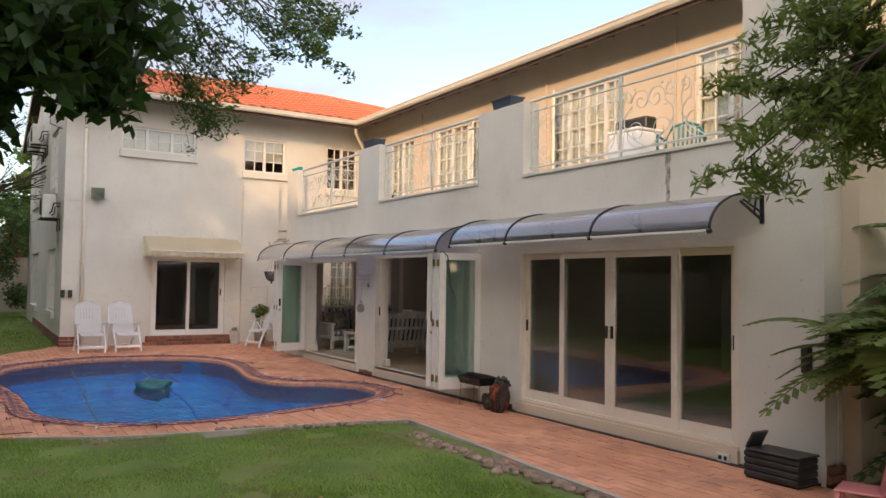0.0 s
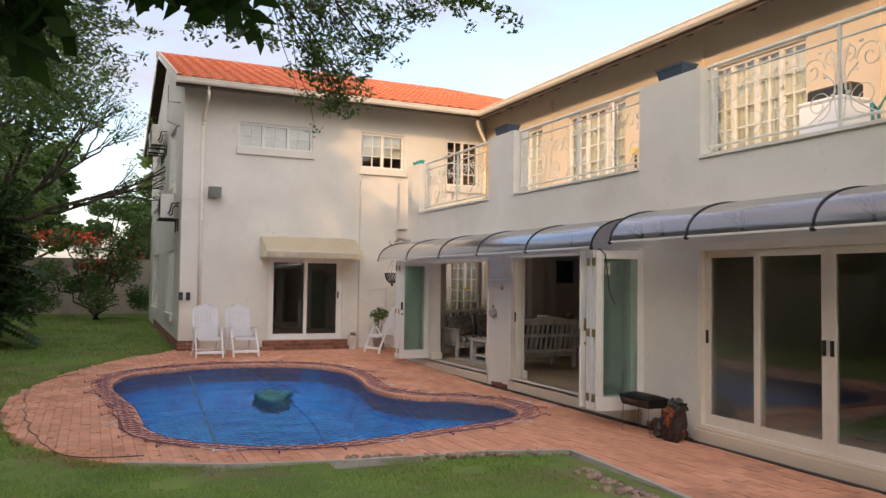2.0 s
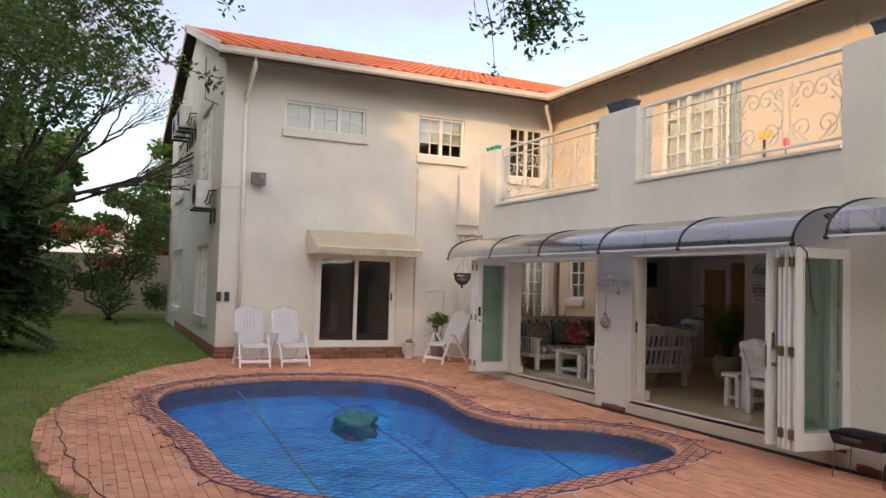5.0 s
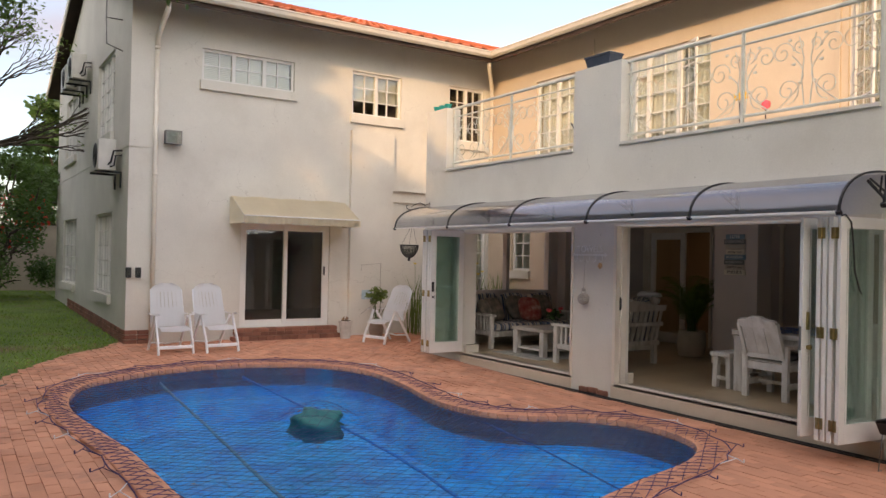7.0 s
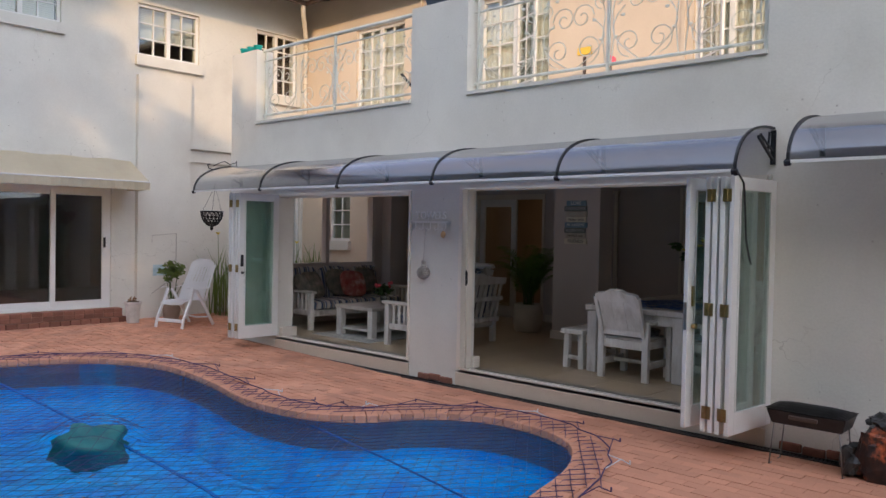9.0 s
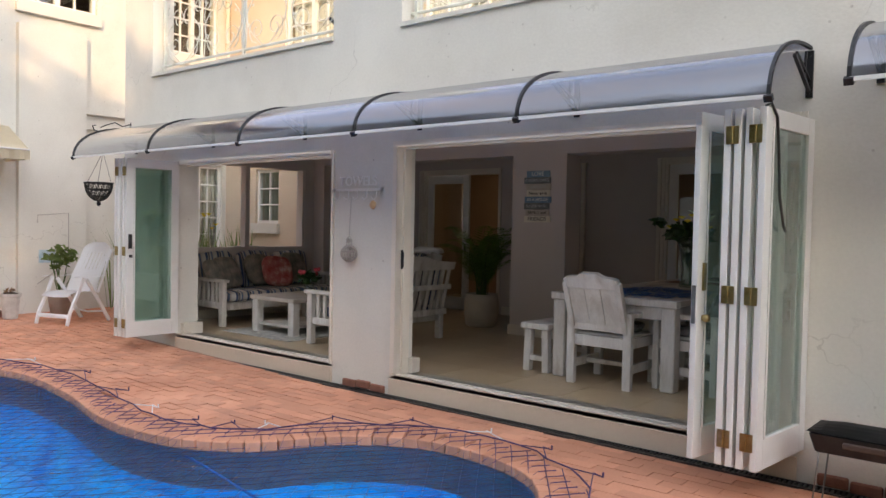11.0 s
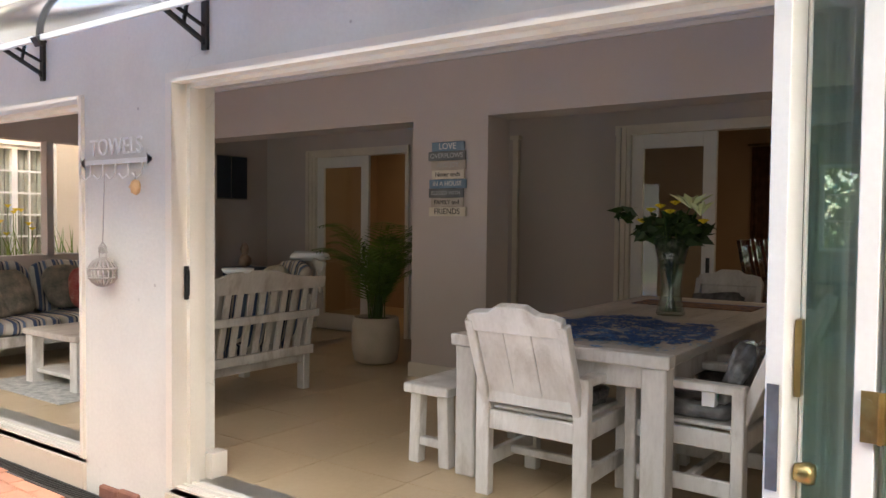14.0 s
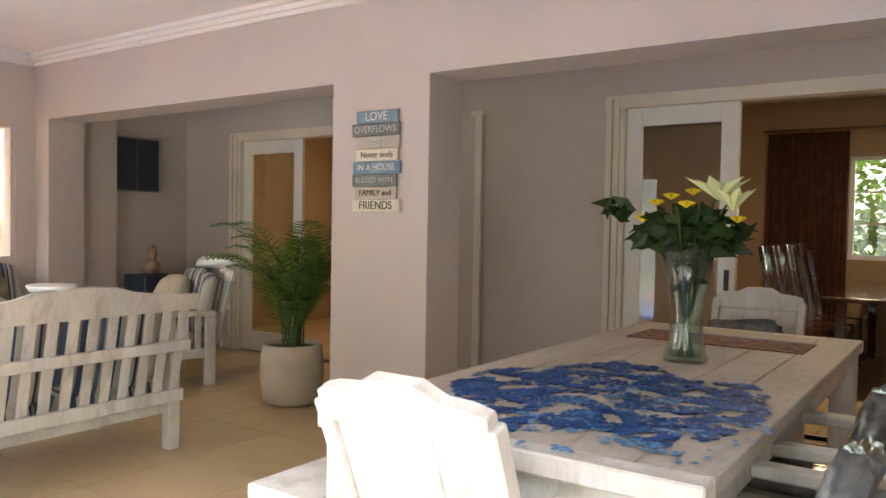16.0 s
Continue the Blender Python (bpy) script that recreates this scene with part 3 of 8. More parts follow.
for y0, y1 in ((6.95, 10.34), (11.13, 13.81)):
    bx(bm, (FX + 0.0, FX + 0.03), (y0, y1), (FLOOR - 0.029, FLOOR + 0.012))
    bx(bm, (FX + 0.05, FX + 0.07), (y0, y1), (FLOOR - 0.029, FLOOR + 0.008))
    bx(bm, (FX + 0.09, FX + 0.11), (y0, y1), (FLOOR - 0.029, FLOOR + 0.012))
struct("door_track", bm, M["cream"], "worn sliding door track")

# upper storey of the long wing
D_HOLES = [(14.6, 15.9, 3.32, 5.52), (11.45, 13.5, 3.32, 5.52), (7.15, 9.15, 3.32, 5.52), (4.3, 5.6, 3.32, 5.52)]
# the warm plaster paints some of the low sun's tint onto this wall
bm = B()
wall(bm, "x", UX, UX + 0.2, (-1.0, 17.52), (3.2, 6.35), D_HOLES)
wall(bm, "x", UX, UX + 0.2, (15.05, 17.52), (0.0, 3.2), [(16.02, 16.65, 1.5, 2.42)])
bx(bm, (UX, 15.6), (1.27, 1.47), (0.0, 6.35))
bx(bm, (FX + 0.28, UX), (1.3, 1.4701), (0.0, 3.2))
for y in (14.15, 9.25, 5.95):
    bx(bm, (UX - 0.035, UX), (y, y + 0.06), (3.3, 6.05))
struct("wall_upper", bm, M["plaster_warm"], "sunlit cream plaster upper wall, sun warmth also put into its colour")
bm = B()
bx(bm, (9.5, 15.5), (1.47, 17.5), (3.2, 3.22))
bx(bm, (13.0, 13.1), (1.47, 17.5), (3.2, 6.3))
bx(bm, (9.5, 15.5), (1.5, 17.5), (6.3, 6.35))
struct("upper_rooms", bm, M["inner"], "plain taupe lining of upper rooms")
bm = B()
# eaves, rafters and gutters
for k in range(24):
    y = 0.2 + k * 0.72
    beam(bm, (8.68, y, 6.13), (9.3, y, 6.31), 0.05, 0.10)
bx(bm, (8.70, 8.72), (-1.0, 16.75), (6.02, 6.17))
for k in range(12):
    x = 1.6 + k * 0.66
    beam(bm, (x, 16.70, 6.13), (x, 17.52, 6.36), 0.05, 0.10)
bx(bm, (1.2, 8.72), (16.72, 16.74), (6.02, 6.17))
struct("rafters", bm, M["wood_dark"], "dark stained rafter ends and fascia")
bm = B()
bm2 = B()
v = [bm.verts.new(p) for p in ((8.6, -1.3, 6.2), (8.6, 16.7, 6.2), (12.8, 20.0, 7.75), (12.8, -1.3, 7.75), (17.0, -1.3, 6.2), (17.0, 16.7, 6.2))]
bm.faces.new((v[0], v[3], v[2], v[1]))
bm.faces.new((v[3], v[4], v[5], v[2]))
r = bmesh.ops.solidify(bm, geom=list(bm.faces), thickness=0.05)
struct("roof_soffit_long", bm, M["wood_dark"], "dark boards under the tiles")
bm = B()
h = [bm.verts.new(p) for p in ((1.22, 16.62, 6.2), (16.1, 16.62, 6.2), (16.1, 28.7, 6.2), (1.22, 28.7, 6.2), (1.22, 22.66, 8.32), (10.1, 22.66, 8.32))]
for f in ((0, 1, 5, 4), (1, 2, 5), (2, 3, 4, 5)):
    bm.faces.new([h[i] for i in f])
bmesh.ops.solidify(bm, geom=list(bm.faces), thickness=0.05)
struct("roof_soffit_house", bm, M["wood_dark"], "dark boards under the tiles")


def gutter(pts, name="gutter"):
    """A moulded white gutter along a straight line."""
    bm = B()
    p, q = Vector(pts[0]), Vector(pts[1])
    out = (q - p).cross(Vector((0, 0, 1))).normalized()
    prof = [(0.0, 0.0), (0.0, -0.12), (0.06, -0.125), (0.10, -0.09), (0.115, -0.03), (0.13, -0.02), (0.13, 0.0), (0.118, 0.0), (0.10, -0.02), (0.02, -0.02)]
    rings = [[bm.verts.new(e + out * a + Vector((0, 0, b))) for a, b in prof] for e in (p, q)]
    n = len(prof)
    for k in range(n):
        bm.faces.new((rings[0][k], rings[0][(k + 1) % n], rings[1][(k + 1) % n], rings[1][k]))
    bm.faces.new(rings[0])
    bm.faces.new(rings[1][::-1])
    struct(name, bm, M["cream"], "cream painted metal gutter")


gutter(((1.2, 16.70, 6.22), (8.68, 16.70, 6.22)))
gutter(((8.70, 16.70, 6.22), (8.70, -1.2, 6.22)))

# ---- the two-storey house ----
W1, W2, W3 = (2.70, 4.50, 4.93, 5.53), (5.76, 6.92, 4.66, 5.56), (8.14, 9.1, 4.36, 5.58)
SD = (3.50, 5.33, 0.35, 2.34)
CW1 = (8.3, 9.22, 0.95, 2.5)
bm = B()
wall(bm, "y", HY, HY + 0.25, (HX, 15.2), (-0.1, 6.3), [W1, W2, W3, SD, CW1])
SIDE = [(19.0, 20.95, 0.9, 2.5), (23.8, 26.2, 0.9, 2.52), (19.1, 21.0, 4.05, 5.66), (24.1, 26.1, 4.1, 5.66)]
wall(bm, "x", HX, HX + 0.25, (HY + 0.25, 27.8), (-0.1, 6.2), SIDE)
wall(bm, "y", 27.55, 27.8, (HX + 0.25, 15.2), (-0.1, 6.2))
wall(bm, "x", 15.2, 15.45, (HY, 27.8), (-0.1, 6.2))
g = [bm.verts.new((x, y, z)) for x in (HX, HX + 0.25) for y, z in ((17.52, 6.2), (27.8, 6.2), (22.66, 8.14))]
for f in ((0, 1, 2), (5, 4, 3), (0, 2, 5, 3), (2, 1, 4, 5), (1, 0, 3, 4)):
    bm.faces.new([g[i] for i in f])
struct("wall_house", bm, M["plaster"], "cream plastered two-storey house wall")
bm = B()
bx(bm, (5.74, 6.72), (HY - 0.10, HY - 0.001), (0.0, 4.32))
struct("chimney_breast", bm, M["plaster"], "shallow plaster chimney projection")
bm = B()
bx(bm, (6.722, 9.29), (HY - 0.06, HY - 0.001), (3.13, 3.18))
bx(bm, (6.722, 9.29), (HY - 0.04, HY - 0.001), (2.90, 2.94))
bx(bm, (HX - 0.012, 1.86), (HY - 0.012, HY), (3.60, 3.625))
bx(bm, (HX - 0.012, HX), (HY - 0.012, 27.8), (3.60, 3.625))
struct("string_course", bm, M["plaster"], "thin plaster ledge")
# interior shade of these rooms is put into the lining colour
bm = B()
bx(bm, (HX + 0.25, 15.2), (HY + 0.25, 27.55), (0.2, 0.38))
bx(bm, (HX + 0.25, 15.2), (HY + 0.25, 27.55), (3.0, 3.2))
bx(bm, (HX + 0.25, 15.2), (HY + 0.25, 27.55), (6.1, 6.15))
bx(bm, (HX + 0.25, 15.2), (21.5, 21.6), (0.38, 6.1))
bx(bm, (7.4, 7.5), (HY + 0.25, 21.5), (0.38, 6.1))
struct("house_rooms", bm, M["unlit_room"], "lining of the house rooms, darkened in colour to read as unlit")
# white verge board of the gable
bm = B()
for y0, z0, y1, z1 in ((16.62, 6.2, 22.66, 8.32), (28.7, 6.2, 22.66, 8.32)):
    beam(bm, (1.2, y0, z0 + 0.0), (1.2, y1, z1 + 0.0), 0.03, 0.2)
struct("verge_board", bm, M["cream"], "cream verge board under the roof tiles")
# boundary walls
bm = B()
wall(bm, "y", 31.0, 31.22, (-12, 16), (0.0, 2.45))
wall(bm, "x", -9.2, -9.0, (-12, 31.2), (-0.2, 2.2))
wall(bm, "y", -12.2, -12.0, (-9.2, 18), (-0.2, 2.2))
for x in (-4.5, -1.1, 2.6):
    bx(bm, (x, x + 0.4), (30.92, 31.0), (0.0, 2.5))
bx(bm, (-12, 16), (30.96, 31.26), (2.45, 2.5))
struct("boundary_wall", bm, M["garden_wall"], "plastered garden boundary wall with shallow piers")
# dining room and passage behind
bm = B()
wall(bm, "x", 15.0, 15.2, (5.4, 11.7), (-0.1, 3.0), [(7.0, 8.87, 1.2, 2.36)])
wall(bm, "y", 5.2, 5.4, (BX + 0.15, 15.2), (-0.1, 3.0))
wall(bm, "y", 11.5, 11.7, (BX + 0.15, 15.0), (-0.1, 3.0))
wall(bm, "x", 13.2, 13.3, (11.7, 15.05), (-0.1, 3.0))
wall(bm, "y", 15.05, 15.2, (BX, 13.3), (-0.1, 3.0))
bx(bm, (10.872, 10.874), (5.4, 7.3), (FLOOR, 3.0))
bx(bm, (10.872, 10.874), (9.92, 11.5), (FLOOR, 3.0))
bx(bm, (10.872, 10.874), (7.3, 9.92), (2.45, 3.0))
struct("wall_back_rooms", bm, M["inner_brown"], "warm brown painted wall")

# ---- doors and windows ----
def window(name, at, turn, w, h, lights, cols, rows, sill=True, blind=None, label="white painted cottage-pane window", depth=0.07):
    """A casement window in a hole; local x runs along the wall, local -y looks out."""
    root = new(name)
    root.location, root.rotation_euler = at, (0, 0, radians(turn))
    tagged(root, label, kind="structure")
    bm = B()
    d0, d1 = 0.05, 0.05 + depth
    bx(bm, (0, 0.05), (d0, d1), (0, h))
    bx(bm, (w - 0.05, w), (d0, d1), (0, h))
    bx(bm, (0.05, w - 0.05), (d0, d1), (0, 0.05))
    bx(bm, (0.05, w - 0.05), (d0, d1), (h - 0.05, h))
    for k in range(1, lights):
        x = w * k / lights
        bx(bm, (x - 0.035, x + 0.035), (d0 - 0.01, d1), (0.05, h - 0.05))
    part("window_frame", bm, M["white"], root)
    lw = (w - 0.1) / lights
    bm = B()
    for k in range(lights):
        x0 = 0.05 + lw * k
        for c in range(1, cols):
            x = x0 + lw * c / cols
            bx(bm, (x - 0.011, x + 0.011), (d0 + 0.012, d1 - 0.012), (0.05, h - 0.05))
        for r in range(1, rows):
            z = 0.05 + (h - 0.1) * r / rows
            bx(bm, (x0 + 0.002, x0 + lw - 0.002), (d0 + 0.015, d1 - 0.015), (z - 0.011, z + 0.011))
    part("glazing_bars", bm, M["white"], root)
    for k in range(lights):
        x0 = 0.05 + lw * k
        bm = B()
        bx(bm, (x0, x0 + lw), (d0 + 0.035, d0 + 0.039), (0.05, h - 0.05))
        part("pane", bm, M["glass"], root)
    if sill:
        bm = B()
        bx(bm, (-0.04, w + 0.04), (-0.07, 0.049), (-0.17, -0.001))
        part("window_sill", bm, M["plaster"], root)
    if blind:
        bm = B()
        n = 18
        z0 = h * (1 - blind)
        for k in range(n):
            z = z0 + (h - z0) * k / n
            beam(bm, (0.04, d1 + 0.08, z), (w - 0.04, d1 + 0.08, z), 0.03, (h - z0) / n * 1.02, 0.35)
        part("blind", bm, M["curtain_white"], root)
    return root


window("window", (W1[0], HY, W1[2]), 0, W1[1] - W1[0], W1[3] - W1[2], 3, 2, 2, blind=1.0, label="wide low window with white blinds behind cottage panes")
window("window", (W2[0], HY, W2[2]), 0, W2[1] - W2[0], W2[3] - W2[2], 2, 2, 3, blind=0.62, label="white two-light window with half-drawn blind")
window("window", (W3[0], HY, W3[2]), 0, W3[1] - W3[0], W3[3] - W3[2], 2, 2, 4, label="white two-light cottage-pane window")
window("window", (CW1[0], HY, CW1[2]), 0, CW1[1] - CW1[0], CW1[3] - CW1[2], 2, 2, 5, blind=None, label="tall white courtyard window with curtains")
window("window", (UX, 16.65, 1.5), -90, 0.63, 0.92, 1, 2, 3, label="small white courtyard window on a plaster sill")
for u0, u1, z0, z1 in SIDE:
    window("window", (HX, u1, z0), -90, u1 - u0, z1 - z0, 3, 2, 5 if z0 < 2 else 5, label="white barred side window")
for (u0, u1, z0, z1), n in zip(D_HOLES, (2, 3, 4, 2)):
    window("balcony_door", (UX, u1, z0), -90, u1 - u0, z1 - z0, n, 2, 6, sill=False, label="white small-paned balcony french door")
    bm = B()
    m = int((u1 - u0) / 0.055)
    for k in range(m):
        y = u0 + 0.02 + (u1 - u0 - 0.08) * k / m
        tube(bm, [(UX + 0.185 + 0.012 * (k % 2), y + 0.03, z0 + 0.005), (UX + 0.185 + 0.012 * (k % 2), y + 0.03, z1 - 0.005)], 0.045, 6)
    c = part("curtain", bm, M["curtain_white"], None, smooth=True)
    tagged(c, "white gathered curtain behind a balcony door", "curtain", "balcony curtains")
# casement leaves standing open on the balcony
for y, w, ang in ((9.10, 0.62, 40), (4.95, 0.66, 30), (12.1, 0.6, 25)):
    window("balcony_door_leaf", (UX - 0.05, y, 3.34), -90 - ang, w, 2.12, 1, 2, 6, sill=False, label="white open leaf of a balcony door", depth=0.035)
bm = B()
for k in range(11):
    x = 8.32 + 0.085 * k
    tube(bm, [(x, HY + 0.22, 0.95), (x + 0.02, HY + 0.24, 2.5)], 0.04, 6)
tagged(part("curtain", bm, M["curtain_white"], None, smooth=True), "pale curtain behind the courtyard window", "curtain")

# sliding door of the house
root = new("door_house")
tagged(root, "white sliding patio door, clear glass before a darkened room lining", kind="structure")
bm = B()
x0, x1, z0, z1 = SD
bx(bm, (x0, x0 + 0.06), (HY + 0.04, HY + 0.14), (z0, z1))
bx(bm, (x1 - 0.06, x1), (HY + 0.04, HY + 0.14), (z0, z1))
bx(bm, (x0 + 0.06, x1 - 0.06), (HY + 0.04, HY + 0.14), (z1 - 0.06, z1))
bx(bm, (x0 + 0.06, x1 - 0.06), (HY + 0.04, HY + 0.14), (z0, z0 + 0.04))
part("door_frame", bm, M["white"], root)
xm = (x0 + x1) / 2
for a, b, d in ((x0 + 0.06, xm + 0.04, 0.10), (xm - 0.04, x1 - 0.06, 0.06)):
    bm = B()
    y0, y1 = HY + d - 0.018, HY + d + 0.018
    bx(bm, (a, a + 0.075), (y0, y1), (z0 + 0.04, z1 - 0.06))
    bx(bm, (b - 0.075, b), (y0, y1), (z0 + 0.04, z1 - 0.06))
    bx(bm, (a + 0.075, b - 0.075), (y0, y1), (z0 + 0.04, z0 + 0.13))
    bx(bm, (a + 0.075, b - 0.075), (y0, y1), (z1 - 0.13, z1 - 0.06))
    leaf = part("door_leaf", bm, M["white"], root)
    bm = B()
    bx(bm, (a + 0.075, b - 0.075), (HY + d - 0.003, HY + d + 0.003), (z0 + 0.13, z1 - 0.13))
    part("pane", bm, M["glass"], leaf)
bm = B()
bx(bm, (x1 - 0.115, x1 - 0.085), (HY + 0.02, HY + 0.045), (1.35, 1.52))
part("door_handle", bm, M["black"], root)


def step_bricks():
    """Two brick courses below the house door."""
    root = new("door_step")
    tagged(root, "red face-brick doorstep", kind="structure")
    proto = {}
    bm = B()
    bx(bm, (3.30, 5.5), (17.21, HY - 0.001), (0.0, 0.105))
    bx(bm, (3.40, 5.42), (17.31, HY - 0.002), (0.105, 0.33))
    part("step_core", bm, M["mortar"], root)
    for z, y, a, b, hh in ((0.11, 17.2, 3.3, 5.5, 0.09), (0.21, 17.3, 3.38, 5.44, 0.062), (0.28, 17.3, 3.38, 5.44, 0.062)):
        n = int((b - a) / 0.155)
        for k in range(n):
            key = (round(z, 2),)
            if key not in proto:
                q = B()
                bx(q, (0, (b - a) / n - 0.012), (0, 0.215), (0, hh))
                proto[key] = mesh_of(q, "brick", M["face_brick"], bevel=0.004)
            ob = new("brick", proto[key])
            ob.location, ob.parent = (a + (b - a) / n * k, y - 0.008 * (z > 0.2), z), root
    q = B()
    bx(q, (0, 0.21), (0, 0.05), (0, 0.075))
    me = mesh_of(q, "brick", M["face_brick"], bevel=0.004)
    for r in range(3):
        for k in range(2):
            ob = new("brick", me)
            ob.location, ob.parent = (HX - 0.01 + 0.22 * k - 0.11 * (r % 2) * 0, HY - 0.03, 0.12 + 0.085 * r), root
        for k in range(34):
            ob = new("brick", me)
            ob.location, ob.rotation_euler, ob.parent = (HX - 0.02, HY + 0.24 + 0.22 * k, 0.12 + 0.085 * r + 0.004 * k), (0, 0, radians(-90)), root


step_bricks()

# ---- folding doors ----
def fold_leaf(parent, p, q, z0, z1, green=True):
    """One glazed leaf standing between the plan points p and q."""
    p, q = Vector(p), Vector(q)
    d = (q - p)
    w = d.length
    m = Matrix.Translation((p.x, p.y, 0)) @ Matrix.Rotation(math.atan2(d.y, d.x), 4, "Z")
    bm = B()
    t = 0.019
    bx(bm, (0, 0.085), (-t, t), (z0, z1))
    bx(bm, (w - 0.085, w), (-t, t), (z0, z1))
    bx(bm, (0.085, w - 0.085), (-t, t), (z0, z0 + 0.17))
    bx(bm, (0.085, w - 0.085), (-t, t), (z1 - 0.1, z1))
    for s in (-t - 0.006, t):
        bx(bm, (0.085, 0.10), (s, s + 0.006), (z0 + 0.17, z1 - 0.1))
        bx(bm, (w - 0.10, w - 0.085), (s, s + 0.006), (z0 + 0.17, z1 - 0.1))
    bm.transform(m)
    leaf = part("door_leaf", bm, M["white"], parent, bevel=0.002)
    bm = B()
    bx(bm, (0.085, w - 0.085), (-0.003, 0.003), (z0 + 0.17, z1 - 0.1))
    bm.transform(m)
    part("pane", bm, M["glass_green"] if green else M["glass"], leaf)
    return leaf


def plate(parent, x, y, z, name="hinge", mat="brass", w=0.07, h=0.10, turn=0.0):
    """A small plate with a knuckle on a face that looks along -x."""
    bm = B()
    bx(bm, (-0.003, 0), (-w / 2, w / 2), (-h / 2, h / 2))
    if name == "hinge":
        tube(bm, [(-0.006, 0, -h / 2), (-0.006, 0, h / 2)], 0.006, 8)
        for a in (-0.6, 0.6):
            for b in (-0.3, 0.3):
                tube(bm, [(-0.005, a * w / 2, b * h), (-0.002, a * w / 2, b * h)], 0.005, 6)
    bm.transform(pose(x, y, z, 0, 0, turn))
    part(name, bm, M[mat], parent)


rootb = new("folding_door")
tagged(rootb, "white timber folding door stacked open", kind="structure")
Z0, Z1 = 0.205, 2.205
ys = (6.985, 7.06, 7.12, 7.18)
for k, y in enumerate(ys):
    fold_leaf(rootb, (5.385 + 0.004 * k, y), (6.065, y - 0.075 if k == 0 else y), Z0, Z1)
fold_leaf(rootb, (5.40, 7.345), (6.07, 7.235), Z0, Z1)
for z in (0.36, 1.17, 2.06):
    plate(rootb, 5.384, 7.022, z)
    plate(rootb, 5.390, 7.15, z)
plate(rootb, 5.396, 7.345, 1.10, "lock_plate", "steel", 0.024, 0.22, -8)
bm = B()
bx(bm, (5.44, 5.475), (7.302, 7.315), (1.18, 1.34))
part("flush_pull", bm, M["brass"], rootb)
bm = B()
lathe(bm, [(0.001, 0), (0.018, 0.003), (0.02, 0.012), (0.024, 0.03), (0.02, 0.042), (0.001, 0.046)], 14)
bm.transform(Matrix.Translation((5.455, 7.315, 1.02)) @ Matrix.Rotation(radians(90), 4, "X"))
part("knob", bm, M["brass"], rootb, smooth=True)
bm = B()
tube(bm, [(5.40, 6.98, 2.21), (5.42, 6.955, 2.225), (5.50, 6.945, 2.16), (5.53, 6.94, 1.95), (5.55, 6.935, 1.72), (5.62, 6.93, 1.56), (5.66, 6.93, 1.53)], 0.008, 6)
tagged(part("cable", bm, M["black_plastic"], None, smooth=True), "black cable hanging over the folding door leaf", "cable")

roota = new("folding_door")
tagged(roota, "white timber folding door stacked open", kind="structure")
for k, y in enumerate((13.80, 13.86, 13.95, 14.01)):
    fold_leaf(roota, (5.42 - 0.004 * k, y), (6.065, y), Z0, Z1)
for z in (0.36, 1.17, 2.06):
    plate(roota, 5.415, 13.83, z)
    plate(roota, 5.408, 13.98, z)
bm = B()
bx(bm, (5.44, 5.48), (13.765, 13.78), (1.20, 1.36))
bx(bm, (5.45, 5.47), (13.74, 13.78), (1.10, 1.13))
part("door_handle", bm, M["black"], roota)

# door linings
bm = B()
for y0, y1, top in ((6.93, 10.35, 2.26), (11.12, 13.82, 2.22)):
    for k, (a, b, d) in enumerate(((6.05, 6.11, 0.05), (6.11, 6.15, 0.035), (6.15, 6.21, 0.06), (6.21, 6.26, 0.04))):
        if y0 < 8:
            bx(bm, (a, b), (y1 - d, y1 - 0.001), (FLOOR, top))
        bx(bm, (a, b), (y0 + 0.001, y0 + d * 0.6), (FLOOR, top))
        bx(bm, (a, b), (y0 + 0.04, y1 - 0.05), (top - d, top - 0.001))
struct("door_lining", bm, M["cream"], "cream painted rebated door lining")
bm = B()
bx(bm, (6.135, 6.147), (10.285, 10.299), (1.15, 1.28))
bx(bm, (6.125, 6.15), (10.297, 10.302), (1.13, 1.30))
plate_ob = part("strike_plate", bm, M["black"], None)
tagged(plate_ob, "worn brass strike plate on the door lining", "door hardware")

# sliding doors of the near room
rootc = new("sliding_door")
tagged(rootc, "white four-panel sliding door with dark glass", kind="structure")
y0, y1, z0, z1 = C_HOLE
bm = B()
bx(bm, (FX + 0.0, FX + 0.13), (y0, y0 + 0.05), (z0, z1))
bx(bm, (FX + 0.0, FX + 0.13), (y1 - 0.05, y1), (z0, z1))
bx(bm, (FX + 0.0, FX + 0.13), (y0 + 0.05, y1 - 0.05), (z1 - 0.09, z1))
bx(bm, (FX + 0.0, FX + 0.13), (y0 + 0.05, y1 - 0.05), (z0, z0 + 0.03))
part("door_frame", bm, M["cream"], rootc)
for a, b, d in ((2.43, 3.26, 0.085), (3.18, 4.215, 0.04), (4.205, 5.13, 0.04), (5.05, 5.89, 0.085)):
    bm = B()
    u0, u1 = FX + d - 0.02, FX + d + 0.02
    for s0, s1 in ((a, a + 0.085), (b - 0.085, b)):
        bx(bm, (u0, u1), (s0, s1), (z0 + 0.03, z1 - 0.09))
    bx(bm, (u0, u1), (a + 0.085, b - 0.085), (z0 + 0.03, z0 + 0.15))
    bx(bm, (u0, u1), (a + 0.085, b - 0.085), (z1 - 0.17, z1 - 0.09))
    leaf = part("door_leaf", bm, M["cream"], rootc, bevel=0.002)
    bm = B()
    bx(bm, (FX + d - 0.003, FX + d + 0.003), (a + 0.085, b - 0.085), (z0 + 0.15, z1 - 0.17))
    part("pane", bm, M["glass"], leaf)
